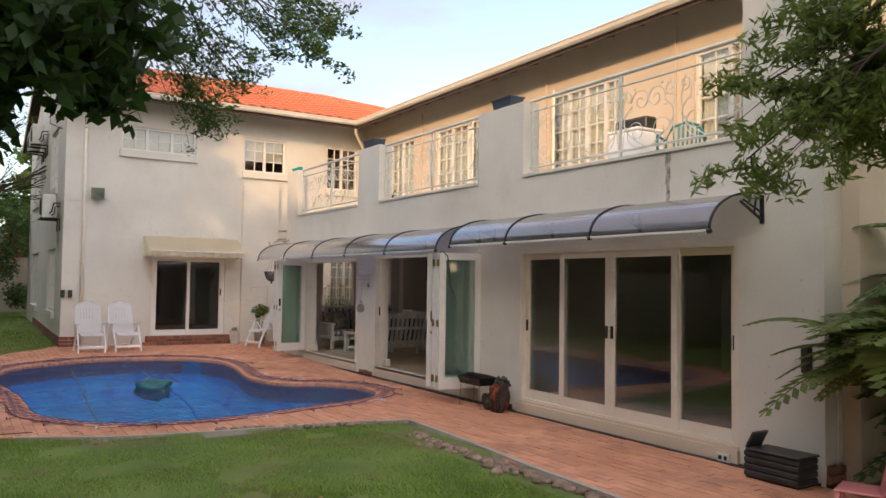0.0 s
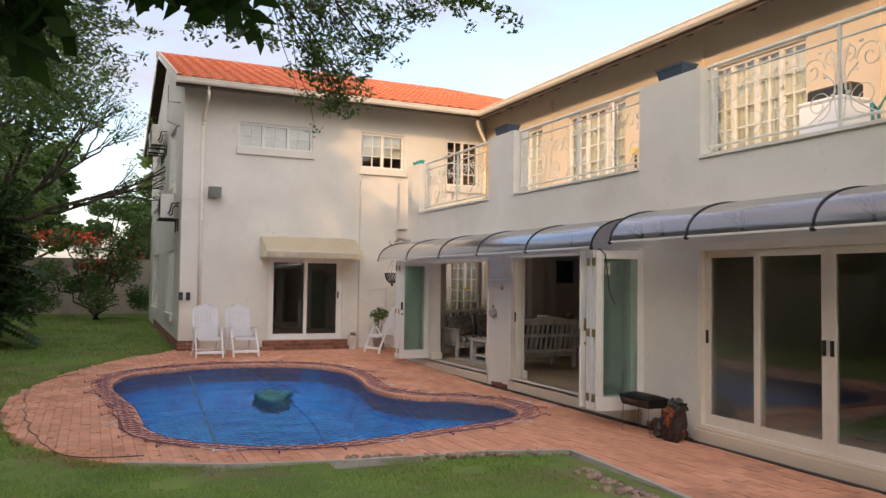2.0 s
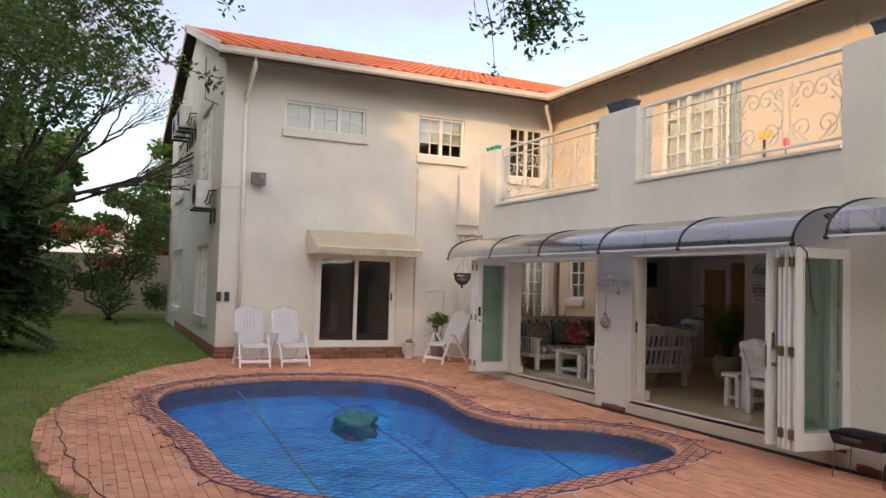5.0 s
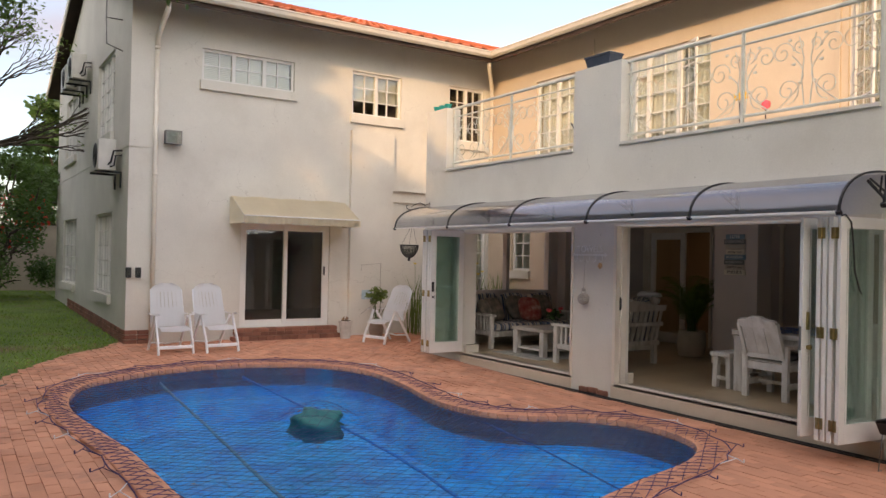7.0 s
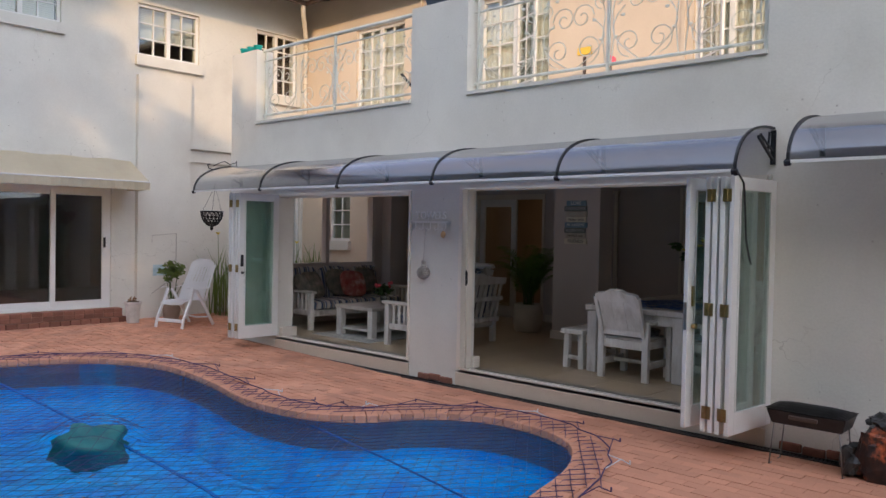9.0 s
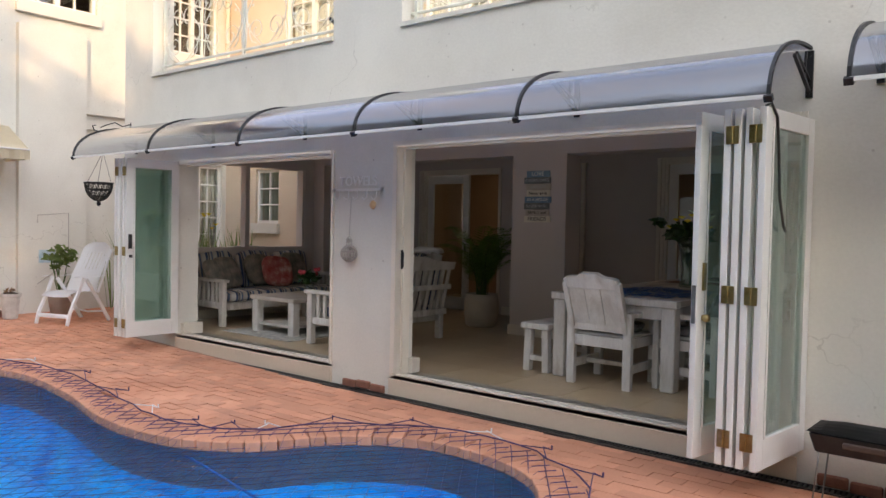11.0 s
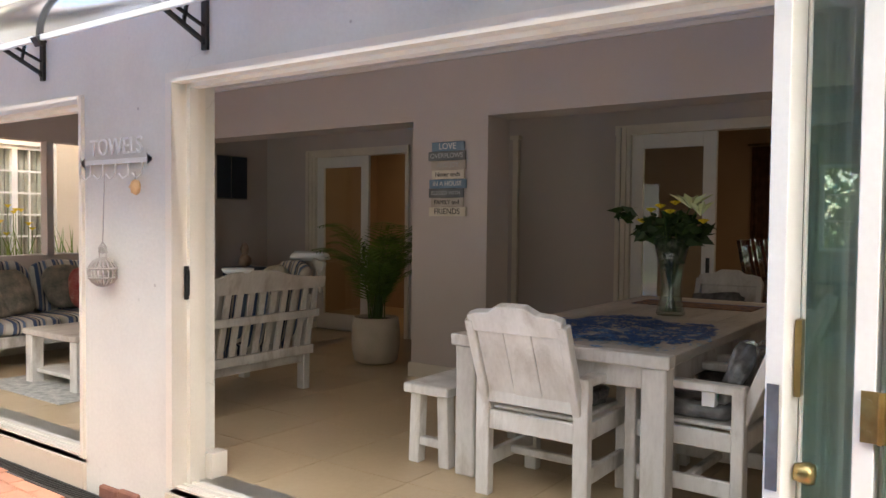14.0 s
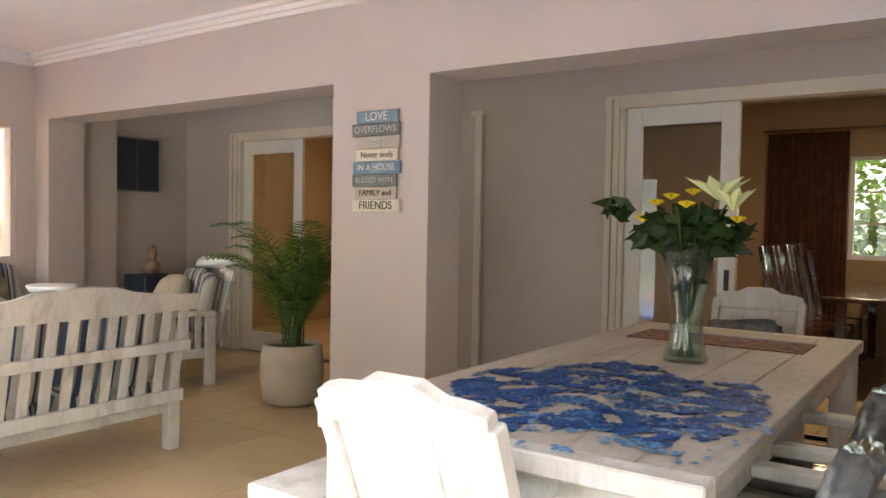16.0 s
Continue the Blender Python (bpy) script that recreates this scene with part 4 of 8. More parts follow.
for y, d in ((4.165, 0.012), (4.255, 0.012), (5.85, 0.06), (2.47, 0.06)):
    bm = B()
    bx(bm, (FX + d - 0.01, FX + d + 0.008), (y - 0.016, y + 0.016), (1.12, 1.27))
    part("door_handle", bm, M["black"], rootc)


def inner_slider(ya, yb, top, leaf_to):
    """A white framed sliding door in the back wall, its leaf drawn over the high-y side."""
    root = new("inner_door")
    tagged(root, "white framed sliding door standing half open", kind="structure")
    bm = B()
    for k, (o, d) in enumerate(((0.0, 0.055), (0.05, 0.04), (0.085, 0.02))):
        a, b = BX - 0.02 - 0.012 * (2 - k) , BX - 0.001 + 0.1
        bx(bm, (BX - d, BX + 0.1), (yb - o - 0.045, yb - o), (FLOOR, top))
    bx(bm, (BX - 0.02, BX + 0.1), (ya, ya + 0.05), (FLOOR, top))
    bx(bm, (BX - 0.03, BX + 0.1), (ya, yb + 0.02), (top - 0.07, top + 0.02))
    part("door_frame", bm, M["cream"], root)
    bm = B()
    a, b = leaf_to, yb - 0.12
    u0, u1 = BX + 0.03, BX + 0.07
    for s0, s1 in ((a, a + 0.12), (b - 0.12, b)):
        bx(bm, (u0, u1), (s0, s1), (FLOOR, top - 0.07))
    bx(bm, (u0, u1), (a + 0.12, b - 0.12), (FLOOR, FLOOR + 0.2))
    bx(bm, (u0, u1), (a + 0.12, b - 0.12), (top - 0.2, top - 0.07))
    leaf = part("door_leaf", bm, M["white"], root, bevel=0.003)
    bm = B()
    bx(bm, (BX + 0.048, BX + 0.052), (a + 0.12, b - 0.12), (FLOOR + 0.2, top - 0.2))
    part("pane", bm, M["glass"], leaf)
    bm = B()
    bx(bm, (BX + 0.015, BX + 0.03), (a + 0.045, a + 0.075), (1.1, 1.24))
    part("door_handle", bm, M["black"], leaf)


inner_slider(12.45, 14.08, 2.40, 13.1)
inner_slider(7.30, 9.92, 2.45, 9.0)
bm = B()
bx(bm, (BX - 0.04, BX - 0.001), (11.0, 11.06), (FLOOR, 2.40))
bx(bm, (BX - 0.06, BX - 0.001), (10.98, 11.09), (2.40, 2.44))
struct("trim_post", bm, M["cream"], "narrow cream trim on the back wall")
bm = B()
bx(bm, (7.79, 7.86), (14.86, 14.98), (1.14, 2.32))
bx(bm, (6.95, 8.88), (14.86, 14.98), (1.10, 1.16))
bx(bm, (8.84, 8.88), (14.86, 14.98), (1.16, 2.32))
struct("courtyard_opening_trim", bm, M["inner"], "taupe sill and mullion of the open courtyard window")

# dining room window
window("window", (15.2, 7.0, 1.2), 90, 1.87, 1.16, 2, 1, 3, sill=False, label="white dining room window")

# ---- canopies ----
poly = glass("smoked_polycarbonate", (0.34, 0.34, 0.39), 0.14, 3.1, (0.20, 0.20, 0.26), 0.2)


def canopy(ys, label, lift=0.0):
    """A curved polycarbonate canopy on black ribs."""
    root = thing("door_canopy", (FX, ys[0], lift), label, "door canopy", "canopies along the long wing")
    prof = [(-0.79 * math.sin(a), 2.235 + 0.40 * (1 - (1 - math.cos(a)) ** 1.15)) for a in [k * math.pi / 2 / 12 for k in range(13)]]
    prof = [(x - 0.003, z) for x, z in prof]
    for y0, y1 in zip(ys, ys[1:]):
        bm = B()
        rows = [[bm.verts.new((x, y - ys[0], z)) for y in (y0 + 0.01, y1 - 0.01)] for x, z in prof]
        for a, b in zip(rows, rows[1:]):
            bm.faces.new((a[0], a[1], b[1], b[0]))
        part("canopy_panel", bm, poly, root, smooth=True)
    for y in ys:
        bm = B()
        for a, b in zip(prof, prof[1:]):
            beam(bm, (a[0], y - ys[0], a[1] + 0.004), (b[0], y - ys[0], b[1] + 0.004), 0.020, 0.018)
        beam(bm, (prof[-1][0] + 0.01, y - ys[0], prof[-1][1] - 0.02), (prof[-1][0] - 0.012, y - ys[0], prof[-1][1] + 0.01), 0.045, 0.03)
        part("rib", bm, M["black"], root)
        bm = B()
        bx(bm, (-0.018, -0.001), (y - ys[0] - 0.02, y - ys[0] + 0.02), (2.34, 2.62))
        beam(bm, (-0.02, y - ys[0], 2.38), (-0.34, y - ys[0], 2.54), 0.02, 0.02)
        beam(bm, (-0.02, y - ys[0], 2.45), (-0.30, y - ys[0], 2.56), 0.014, 0.014)
        beam(bm, (-0.13, y - ys[0], 2.44), (-0.10, y - ys[0], 2.60), 0.014, 0.014)
        for z in (2.37, 2.59):
            tube(bm, [(-0.028, y - ys[0], z), (-0.015, y - ys[0], z)], 0.01, 6)
        part("bracket", bm, M["black"], root)
    bm = B()
    bx(bm, (prof[-1][0] - 0.008, prof[-1][0] + 0.006), (0.0, ys[-1] - ys[0]), (prof[-1][1] - 0.008, prof[-1][1] + 0.014))
    part("front_edge", bm, M["white"], root, "thin white aluminium edge")


canopy([6.93, 8.52, 10.05, 11.55, 13.1, 14.75], "curved smoky polycarbonate canopy on black ribs above the folding doors")
canopy([2.1, 3.70, 5.25, 6.55], "curved smoky polycarbonate canopy on black ribs above the sliding doors", 0.05)


def awning():
    """The cream drop-arm awning over the house door."""
    root = thing("awning", (3.28, HY, 2.34), "faded cream canvas awning over the house door", "awning")
    w = 2.30
    bm = B()
    sec = [(-0.02, 0.48), (-0.12, 0.485), (-0.85, 0.10)]
    rows = [[bm.verts.new((x, y, z - 0.012 * math.sin(x * 9))) for x in [w * k / 12 for k in range(13)]] for y, z in sec]
    for a, b in zip(rows, rows[1:]):
        for k in range(12):
            bm.faces.new((a[k], a[k + 1], b[k + 1], b[k]))
    bmesh.ops.solidify(bm, geom=list(bm.faces), thickness=0.006)
    cloth = surface("awning_canvas", (0.74, 0.67, 0.50), (0.82, 0.75, 0.58), 0.9, 3, 0.3, 90, stain=(0.55, 0.46, 0.32), stain_scale=1.5, stain_amount=0.4)
    part("canopy", bm, cloth, root)
    bm = B()
    n = 36
    rows = [[bm.verts.new((w * k / n, -0.85 - 0.008 * math.sin(k * 1.9), z)) for k in range(n + 1)] for z in (0.10, -0.035)]
    for k in range(n):
        bm.faces.new((rows[0][k], rows[0][k + 1], rows[1][k + 1], rows[1][k]))
    bmesh.ops.solidify(bm, geom=list(bm.faces), thickness=0.004)
    part("valance", bm, cloth, root)
    for x in (0.0, w):
        bm = B()
        prof = ((-0.02, 0.472), (-0.12, 0.475), (-0.84, 0.095), (-0.84, -0.03), (-0.02, -0.03))
        s = -0.012 if x == 0 else 0.012
        near_side = [bm.verts.new((x + s, y, z)) for y, z in prof]
        far_side = [bm.verts.new((x + s / 3, y, z)) for y, z in prof]
        bm.faces.new(near_side)
        bm.faces.new(far_side[::-1])
        for k in range(5):
            bm.faces.new((near_side[k], near_side[(k + 1) % 5], far_side[(k + 1) % 5], far_side[k]))
        part("side_panel", bm, cloth, root)
    bm = B()
    tube(bm, [(0, -0.85, 0.10), (w, -0.85, 0.10)], 0.014, 8)
    tube(bm, [(0.02, -0.84, 0.10), (0.02, -0.02, 0.0)], 0.01, 6)
    tube(bm, [(w - 0.02, -0.84, 0.10), (w - 0.02, -0.02, 0.0)], 0.01, 6)
    part("arm_frame", bm, M["white"], root)


awning()

# ---- balcony railings ----
def spiral(bm, x, y, z, r, turns, start, flip, rad=0.0065):
    pts = []
    n = int(12 * turns)
    for k in range(n + 1):
        a = start + flip * math.tau * turns * k / n
        q = r * (1 - 0.82 * k / n)
        pts.append((x, y + q * math.cos(a), z + q * math.sin(a)))
    tube(bm, pts, rad, 4)


def railing(y0, y1, posts, seed):
    root = thing("balcony_railing", (FX + 0.13, y0, 3.30), "pale painted iron balustrade with scrollwork between plaster piers", "balcony railing", "balcony railings")
    L = y1 - y0
    zt = 1.05
    bm = B()
    tube(bm, [(0, 0.0, zt), (0, L, zt)], 0.024, 8)
    tube(bm, [(0, 0.0, zt - 0.15), (0, L, zt - 0.15)], 0.013, 6)
    tube(bm, [(0, 0.0, 0.10), (0, L, 0.10)], 0.017, 6)
    part("rail", bm, M["rail"], root)
    stops = [0.06, *[p - y0 for p in posts], L - 0.06]
    for p in stops:
        bm = B()
        bx(bm, (-0.016, 0.016), (p - 0.016, p + 0.016), (0.0, zt))
        part("post", bm, M["rail"], root)
    rng = random.Random(seed)
    for a, b in zip(stops, stops[1:]):
        w = b - a
        bm = B()
        n = max(1, round(w / 0.8))
        s = w / n
        for k in range(n):
            c = a + s * (k + 0.5)
            tall = rng.uniform(0.92, 1.06)
            for f in (-1, 1):
                # vine rising from the foot of the cell into a large scroll
                pts = [(0, c + f * s * (0.04 + 0.40 * math.sin(j / 10 * math.pi * 0.8)), 0.10 + 0.52 * tall * j / 10) for j in range(11)]
                tube(bm, pts, 0.0065, 4)
                spiral(bm, 0, c + f * 0.13 * s, 0.66 * tall, 0.17 * s, 1.4, 0.0 if f > 0 else math.pi, f)
                spiral(bm, 0, c + f * 0.21 * s, 0.29, 0.19 * s, 1.5, -math.pi / 2, f)
                spiral(bm, 0, c + f * 0.39 * s, 0.74, 0.10 * s, 1.2, -math.pi / 2, -f)
                tube(bm, [(0, c + f * 0.46 * s, 0.10), (0, c + f * 0.42 * s, 0.38), (0, c + f * 0.45 * s, 0.60), (0, c + f * 0.38 * s, 0.84)], 0.006, 4)
                for y, z in ((0.30, 0.56), (0.40, 0.36), (0.24, 0.82)):
                    blob(bm, (0, c + f * y * s, z), (0.006, 0.026, 0.018), y, 0.2, 4)
        part("scrollwork", bm, M["rail"], root)


railing(11.17, 14.4, (12.75,), 1)
railing(7.0, 10.29, (8.58,), 2)
railing(2.32, 5.9, (4.15,), 3)

# downpipes
def downpipe(x, y, top, bottom, lean, name="downpipe"):
    bm = B()
    tube(bm, [(x + lean[0], y + lean[1], top), (x + lean[0], y + lean[1], top - 0.22), (x, y, top - 0.55), (x, y, top - 0.7)], 0.045, 12)
    tube(bm, [(x, y, top - 0.7), (x, y, bottom)], 0.04, 12)
    for z in (top - 0.75, (top + bottom) / 2, bottom + 0.6):
        tube(bm, [(x, y, z - 0.02), (x, y, z + 0.02)], 0.048, 12)
    tagged(part(name, bm, M["cream"], None, smooth=True), "cream painted rainwater downpipe on the plaster wall", "downpipe", "downpipes")


downpipe(1.90, HY - 0.05, 6.12, 0.14, (0.0, -0.72))
downpipe(UX - 0.07, HY - 0.12, 6.15, 3.2, (-0.55, -0.62))

# ---- roof tiles ----
def roof_tiles():
    root = new("roof_house")
    tagged(root, "orange-red interlocking clay tile roof", kind="structure")
    rise_z, run = 8.32 - 6.2, 22.66 - 16.62
    length = math.hypot(rise_z, run)
    ang = math.atan2(rise_z, run)
    cw, ch = 0.31, 0.33
    q = B()
    prof = [(0, 0.0), (0.05, 0.035), (0.11, 0.04), (0.17, 0.012), (0.24, 0.004), (0.31, 0.0)]
    lo = [q.verts.new((x, 0, z + 0.022)) for x, z in prof]
    hi = [q.verts.new((x, ch + 0.03, z + 0.0)) for x, z in prof]
    un = [q.verts.new((x, 0, z - 0.005)) for x, z in prof]
    for k in range(5):
        q.faces.new((lo[k], lo[k + 1], hi[k + 1], hi[k]))
        q.faces.new((un[k], un[k + 1], lo[k + 1], lo[k]))
    me = bpy.data.meshes.new("roof_tile")
    q.to_mesh(me)
    me.materials.append(M["roof"])
    base = [v.co.copy() for v in q.verts]
    fcs = [[v.index for v in f.verts] for f in q.faces]
    q.free()
    verts, faces = [], []
    m0 = pose(1.18, 16.60, 6.225) @ Matrix.Rotation(ang, 4, "X")
    rows = int(length / ch)
    made = 0
    for r in range(rows):
        for c in range(46):
            x = cw * c
            y = 16.6 + ch * r * math.cos(ang)
            limit = 14.9 - (y - 16.6)
            if x > limit - 0.1:
                continue
            m = m0 @ Matrix.Translation((x, ch * r, 0))
            if r < 10 and c < 29 and made < 290:
                ob = new("roof_tile", me)
                ob.matrix_world, ob.parent = m, root
                made += 1
            else:
                n = len(verts)
                verts += [tuple(m @ v) for v in base]
                faces += [[n + i for i in f] for f in fcs]
    ob = new("roof_tiles", raw("roof_tiles", verts, faces, M["roof"]))
    ob.parent = root
    tagged(ob, kind="stuff")
    bm = B()
    tube(bm, [(1.15, 22.66, 8.30), (10.15, 22.66, 8.30)], 0.09, 8)
    tube(bm, [(10.1, 22.66, 8.30), (16.1, 16.62, 6.27)], 0.10, 8)
    part("ridge_tiles", bm, M["roof"], root)


roof_tiles()


# ---- paving bricks ----
def paving():
    root = new("pavement")
    tagged(root, "red clay brick paving with dark mossy joints", kind="structure")
    L, W, G = 0.222, 0.108, 0.005
    q = B()
    bx(q, (0, W - G), (0, L - G), (-0.04, 0.0))
    me = mesh_of(q, "brick", M["brick"])
    rng = random.Random(5)

    def cuts(x, loop):
        """Where the line at x crosses a closed outline, in order."""
        ys = []
        for k in range(len(loop)):
            p, r = loop[k - 1], loop[k]
            if (p[0] > x) != (r[0] > x):
                ys.append(p[1] + (r[1] - p[1]) * (x - p[0]) / (r[0] - p[0]))
        return sorted(ys)

    def spans(x):
        """The paved stretches of y at x, less the pool."""
        edge, hole = cuts(x, PAVED), cuts(x, OUTB)
        out = []
        for y0, y1 in zip(edge[::2], edge[1::2]):
            y0, y1 = max(y0, -6), y1
            for h0, h1 in zip(hole[::2], hole[1::2]):
                if h0 > y0 and h1 < y1:
                    out.append((y0, h0))
                    y0 = h1
            out.append((y0, y1))
        return [(y0, min(y1, 17.9)) for y0, y1 in out if y1 - y0 > 0.02]

    rows = []
    i = 0
    x = -1.5
    while x < 9.2:
        lo, hi = spans(x + 0.003), spans(x + W - G - 0.003)
        if x > 5.93:
            lo = hi = [(15.1, 17.48)]
        if len(lo) != len(hi):
            lo = hi = spans(x + W / 2)
        for (a0, a1), (b0, b1) in zip(lo, hi):
            y = math.floor(min(a0, b0) / L) * L + (i % 2) * L / 2 - L
            while y < max(a1, b1):
                ends = [(max(y, e0), min(y + L - G, e1)) for e0, e1 in ((a0, a1), (b0, b1))]
                if all(e[1] - e[0] > 0.012 for e in ends):
                    rows.append((x, y, ends))
                y += L
        x += W
        i += 1
    whole = [k for k, (x, y, ends) in enumerate(rows) if all(e == (y, y + L - G) for e in ends)]
    near = set(sorted(whole, key=lambda k: (rows[k][0] - 4.6) ** 2 + (rows[k][1] - 6.7) ** 2)[:280])
    verts, faces = [], []
    for k, (x, y, ends) in enumerate(rows):
        z = rise(y) + rng.uniform(-0.003, 0.003)
        t = rng.uniform(-0.003, 0.003)
        if k in near:
            ob = new("brick", me)
            ob.location, ob.parent = (x, y, z), root
            continue
        n = len(verts)
        for c in (z - 0.04, z):
            for j in (0, 1):
                verts.append((x, ends[0][j], c - t))
                verts.append((x + W - G, ends[1][j], c + t))
        faces += [(n + 4, n + 5, n + 7, n + 6), (n, n + 1, n + 5, n + 4), (n + 2, n + 6, n + 7, n + 3), (n, n + 4, n + 6, n + 2), (n + 1, n + 3, n + 7, n + 5)]
    ob = new("bricks", raw("bricks", verts, faces, M["brick_stuff"]))
    ob.parent = root
    tagged(ob, kind="stuff")
    # coping bricks laid end-on round the pool
    cop = new("pool_coping")
    tagged(cop, "red brick coping round the pool", kind="structure")
    line = []
    total = 0.0
    n = len(RIM)
    for k in range(n):
        seg = RIM[(k + 1) % n] - RIM[k]
        line.append((total, RIM[k], seg))
        total += seg.length
    count = int(total / 0.112)
    q = B()
    bx(q, (-0.052, 0.052), (-0.02, 0.215), (-0.06, 0.012))
    cme = mesh_of(q, "coping_brick", M["brick"], bevel=0.006)
    sign = 1 if inside(*(RIM[0] + Vector((-(RIM[1] - RIM[-1]).y, (RIM[1] - RIM[-1]).x)).normalized() * 0.1), RIM) else -1
    for j in range(count):
        s = total * j / count
        at, p, seg = max((l for l in line if l[0] <= s), key=lambda l: l[0])
        d = seg.normalized()
        c = p + d * (s - at)
        out = Vector((d.y, -d.x)) * sign
        ob = new("coping_brick", cme)
        ob.location = (c.x, c.y, rise(c.y))
        ob.rotation_euler = (0, 0, math.atan2(out.y, out.x) - math.pi / 2)
        ob.parent = cop


OUTB = offset(RIM, -0.2) if inside(*offset(RIM, 0.05)[0], RIM) else offset(RIM, 0.2)
paving()


def bar_along(pts, w, h, z, name, mat, label):
    bm = B()
    for a, b in zip(pts, pts[1:]):
        beam(bm, (a[0], a[1], rise(a[1]) + z), (b[0], b[1], rise(b[1]) + z), w, h)
    struct(name, bm, mat, label)


bar_along([(4.04, -5), (4.05, 1.5), (4.12, 3.2), (4.26, 4.6), (4.33, 5.95), (3.4, 6.22), (2.1, 6.32), (0.9, 6.57), (0.0, 7.0)], 0.05, 0.10, -0.025, "kerb", M["concrete"], "thin pale mortar kerb beside the lawn")
# drain channel beside the long wing
bm = B()
bx(bm, (5.93, 5.945), (1.5, 15.0), (-0.02, 0.012))
bx(bm, (6.04, 6.049), (1.5, 15.0), (-0.02, 0.008))
bx(bm, (5.945, 6.04), (1.5, 15.0), (-0.02, -0.016))
for k in range(450):
    y = 1.52 + k * 0.03
    bx(bm, (5.945, 6.04), (y, y + 0.012), (-0.012, 0.004))
struct("drain_grate", bm, M["black_plastic"], "black slotted drain channel along the wall")
# worn brick footings at the pier
root = new("footing")
tagged(root, "exposed worn brick footing under the plaster", kind="structure")
q = B()
bx(q, (-0.03, 0.03), (0, 0.17), (0, 0.07))
me = mesh_of(q, "brick", M["face_brick"], bevel=0.008)
for y0, y1, z0 in ((10.42, 11.1, 0.0), (6.1, 6.85, 0.0)):
    k = 0
    while y0 + 0.18 * (k + 1) < y1:
        ob = new("brick", me)
        ob.location, ob.parent = (FX - 0.0, y0 + 0.18 * k, z0 + 0.012 * (k % 2)), root
        k += 1
for k in range(3):
    for r in range(2):
        ob = new("brick", me)
        ob.location, ob.rotation_euler, ob.parent = (6.09 + 0.18 * k, 1.468, 0.0 + 0.08 * r), (0, 0, radians(-90)), root


# ---- pool net ----
def pool_net():
    """A blue safety net of thin cords over the water, tied off round the edge."""
    root = thing("pool_net", (0, 0, 0), "dark blue knotted safety net stretched over the pool", "pool safety net")
    edge = OUTB2
    verts, faces = [], []

    def cord(p, q, r):
        n = len(verts)
        d = (q - p).normalized()
        s = Vector((-d.y, d.x, 0)) * r
        u = Vector((0, 0, r * 1.6))
        verts.extend([tuple(p - s), tuple(p + s), tuple(p + u), tuple(q - s), tuple(q + s), tuple(q + u)])
        faces.extend([(n, n + 3, n + 5, n + 2), (n + 2, n + 5, n + 4, n + 1), (n, n + 1, n + 4, n + 3)])

    def height(x, y):
        z = rise(y) + 0.016
        if inside(x, y, RIM):
            z -= 0.05 + 0.012 * noise.noise(Vector((x * 3, y * 3, 0)))
            z += 0.20 * max(0.0, 1 - ((x - 2.28) ** 2 + (y - 11.0) ** 2) / 0.19)
        else:
            z += 0.012
        return z

    step = 0.105
    for fam in (0.62, -0.62):
        d = Vector((math.cos(fam), math.sin(fam)))
        nrm = Vector((-d.y, d.x))
        k = -130
        while k < 130:
            o = Vector((2.3, 10.9)) + nrm * (k * step)
            pts = []
            for j in range(-60, 61):
                p = o + d * (j * 0.12)
                w = 0.012 * noise.noise(Vector((p.x * 2, p.y * 2, fam * 9)))
                p = p + nrm * w
                pts.append(p if inside(p.x, p.y, edge) else None)
            for a, b in zip(pts, pts[1:]):
                if a is not None and b is not None:
                    cord(Vector((a.x, a.y, height(a.x, a.y))), Vector((b.x, b.y, height(b.x, b.y))), 0.0017 if inside(a.x, a.y, RIM) else 0.0036)
            k += 1
    cordm = surface("net_cord", (0.035, 0.02, 0.07), (0.09, 0.05, 0.14), 0.8, 8)
    ob = new("net_mesh", raw("net_mesh", verts, faces, cordm))
    ob.parent = root
    tagged(ob, kind="stuff")
    bm = B()
    rng = random.Random(8)
    n = len(edge)
    pts = [Vector((p.x + rng.uniform(-0.03, 0.03), p.y + rng.uniform(-0.03, 0.03), rise(p.y) + 0.028)) for p in edge]
    tube(bm, pts + [pts[0]], 0.006, 5, cap=False)
    part("border_cord", bm, cordm, root)
    white = surface("tie_cord", (0.6, 0.6, 0.62), (0.8, 0.8, 0.82), 0.7, 9)
    far = OUTB3
    for k in range(0, n, 3):
        bm = B()
        p, q = pts[k], Vector((far[k].x, far[k].y, rise(far[k].y) + 0.02))
        mid = (p + q) / 2 + Vector((rng.uniform(-0.04, 0.04), rng.uniform(-0.04, 0.04), 0.02))
        tube(bm, [pts[k - 1], mid, q, mid + Vector((0.02, 0.03, 0)), pts[(k + 1) % n]], 0.004, 5)
        tube(bm, [q, q + Vector((0, 0, 0.03))], 0.006, 6)
        part("tie", bm, white if k % 9 == 0 else cordm, root, "white knotted tie cord" if k % 9 == 0 else "")


def ring(d):
    return offset(RIM, -d) if inside(*offset(RIM, 0.05)[0], RIM) else offset(RIM, d)


OUTB2, OUTB3 = ring(0.27), ring(0.42)
pool_net()
root = thing("pool_float", (0, 0, 0), "dark green domed float bulging up under the pool net", "pool float")
bm = B()
blob(bm, (2.27, 11.0, -0.10), (0.29, 0.25, 0.16), 3, 0.6)
part("float_body", bm, surface("teal_float", (0.01, 0.11, 0.13), (0.02, 0.19, 0.19), 0.5, 5, 0.2), root, smooth=True)

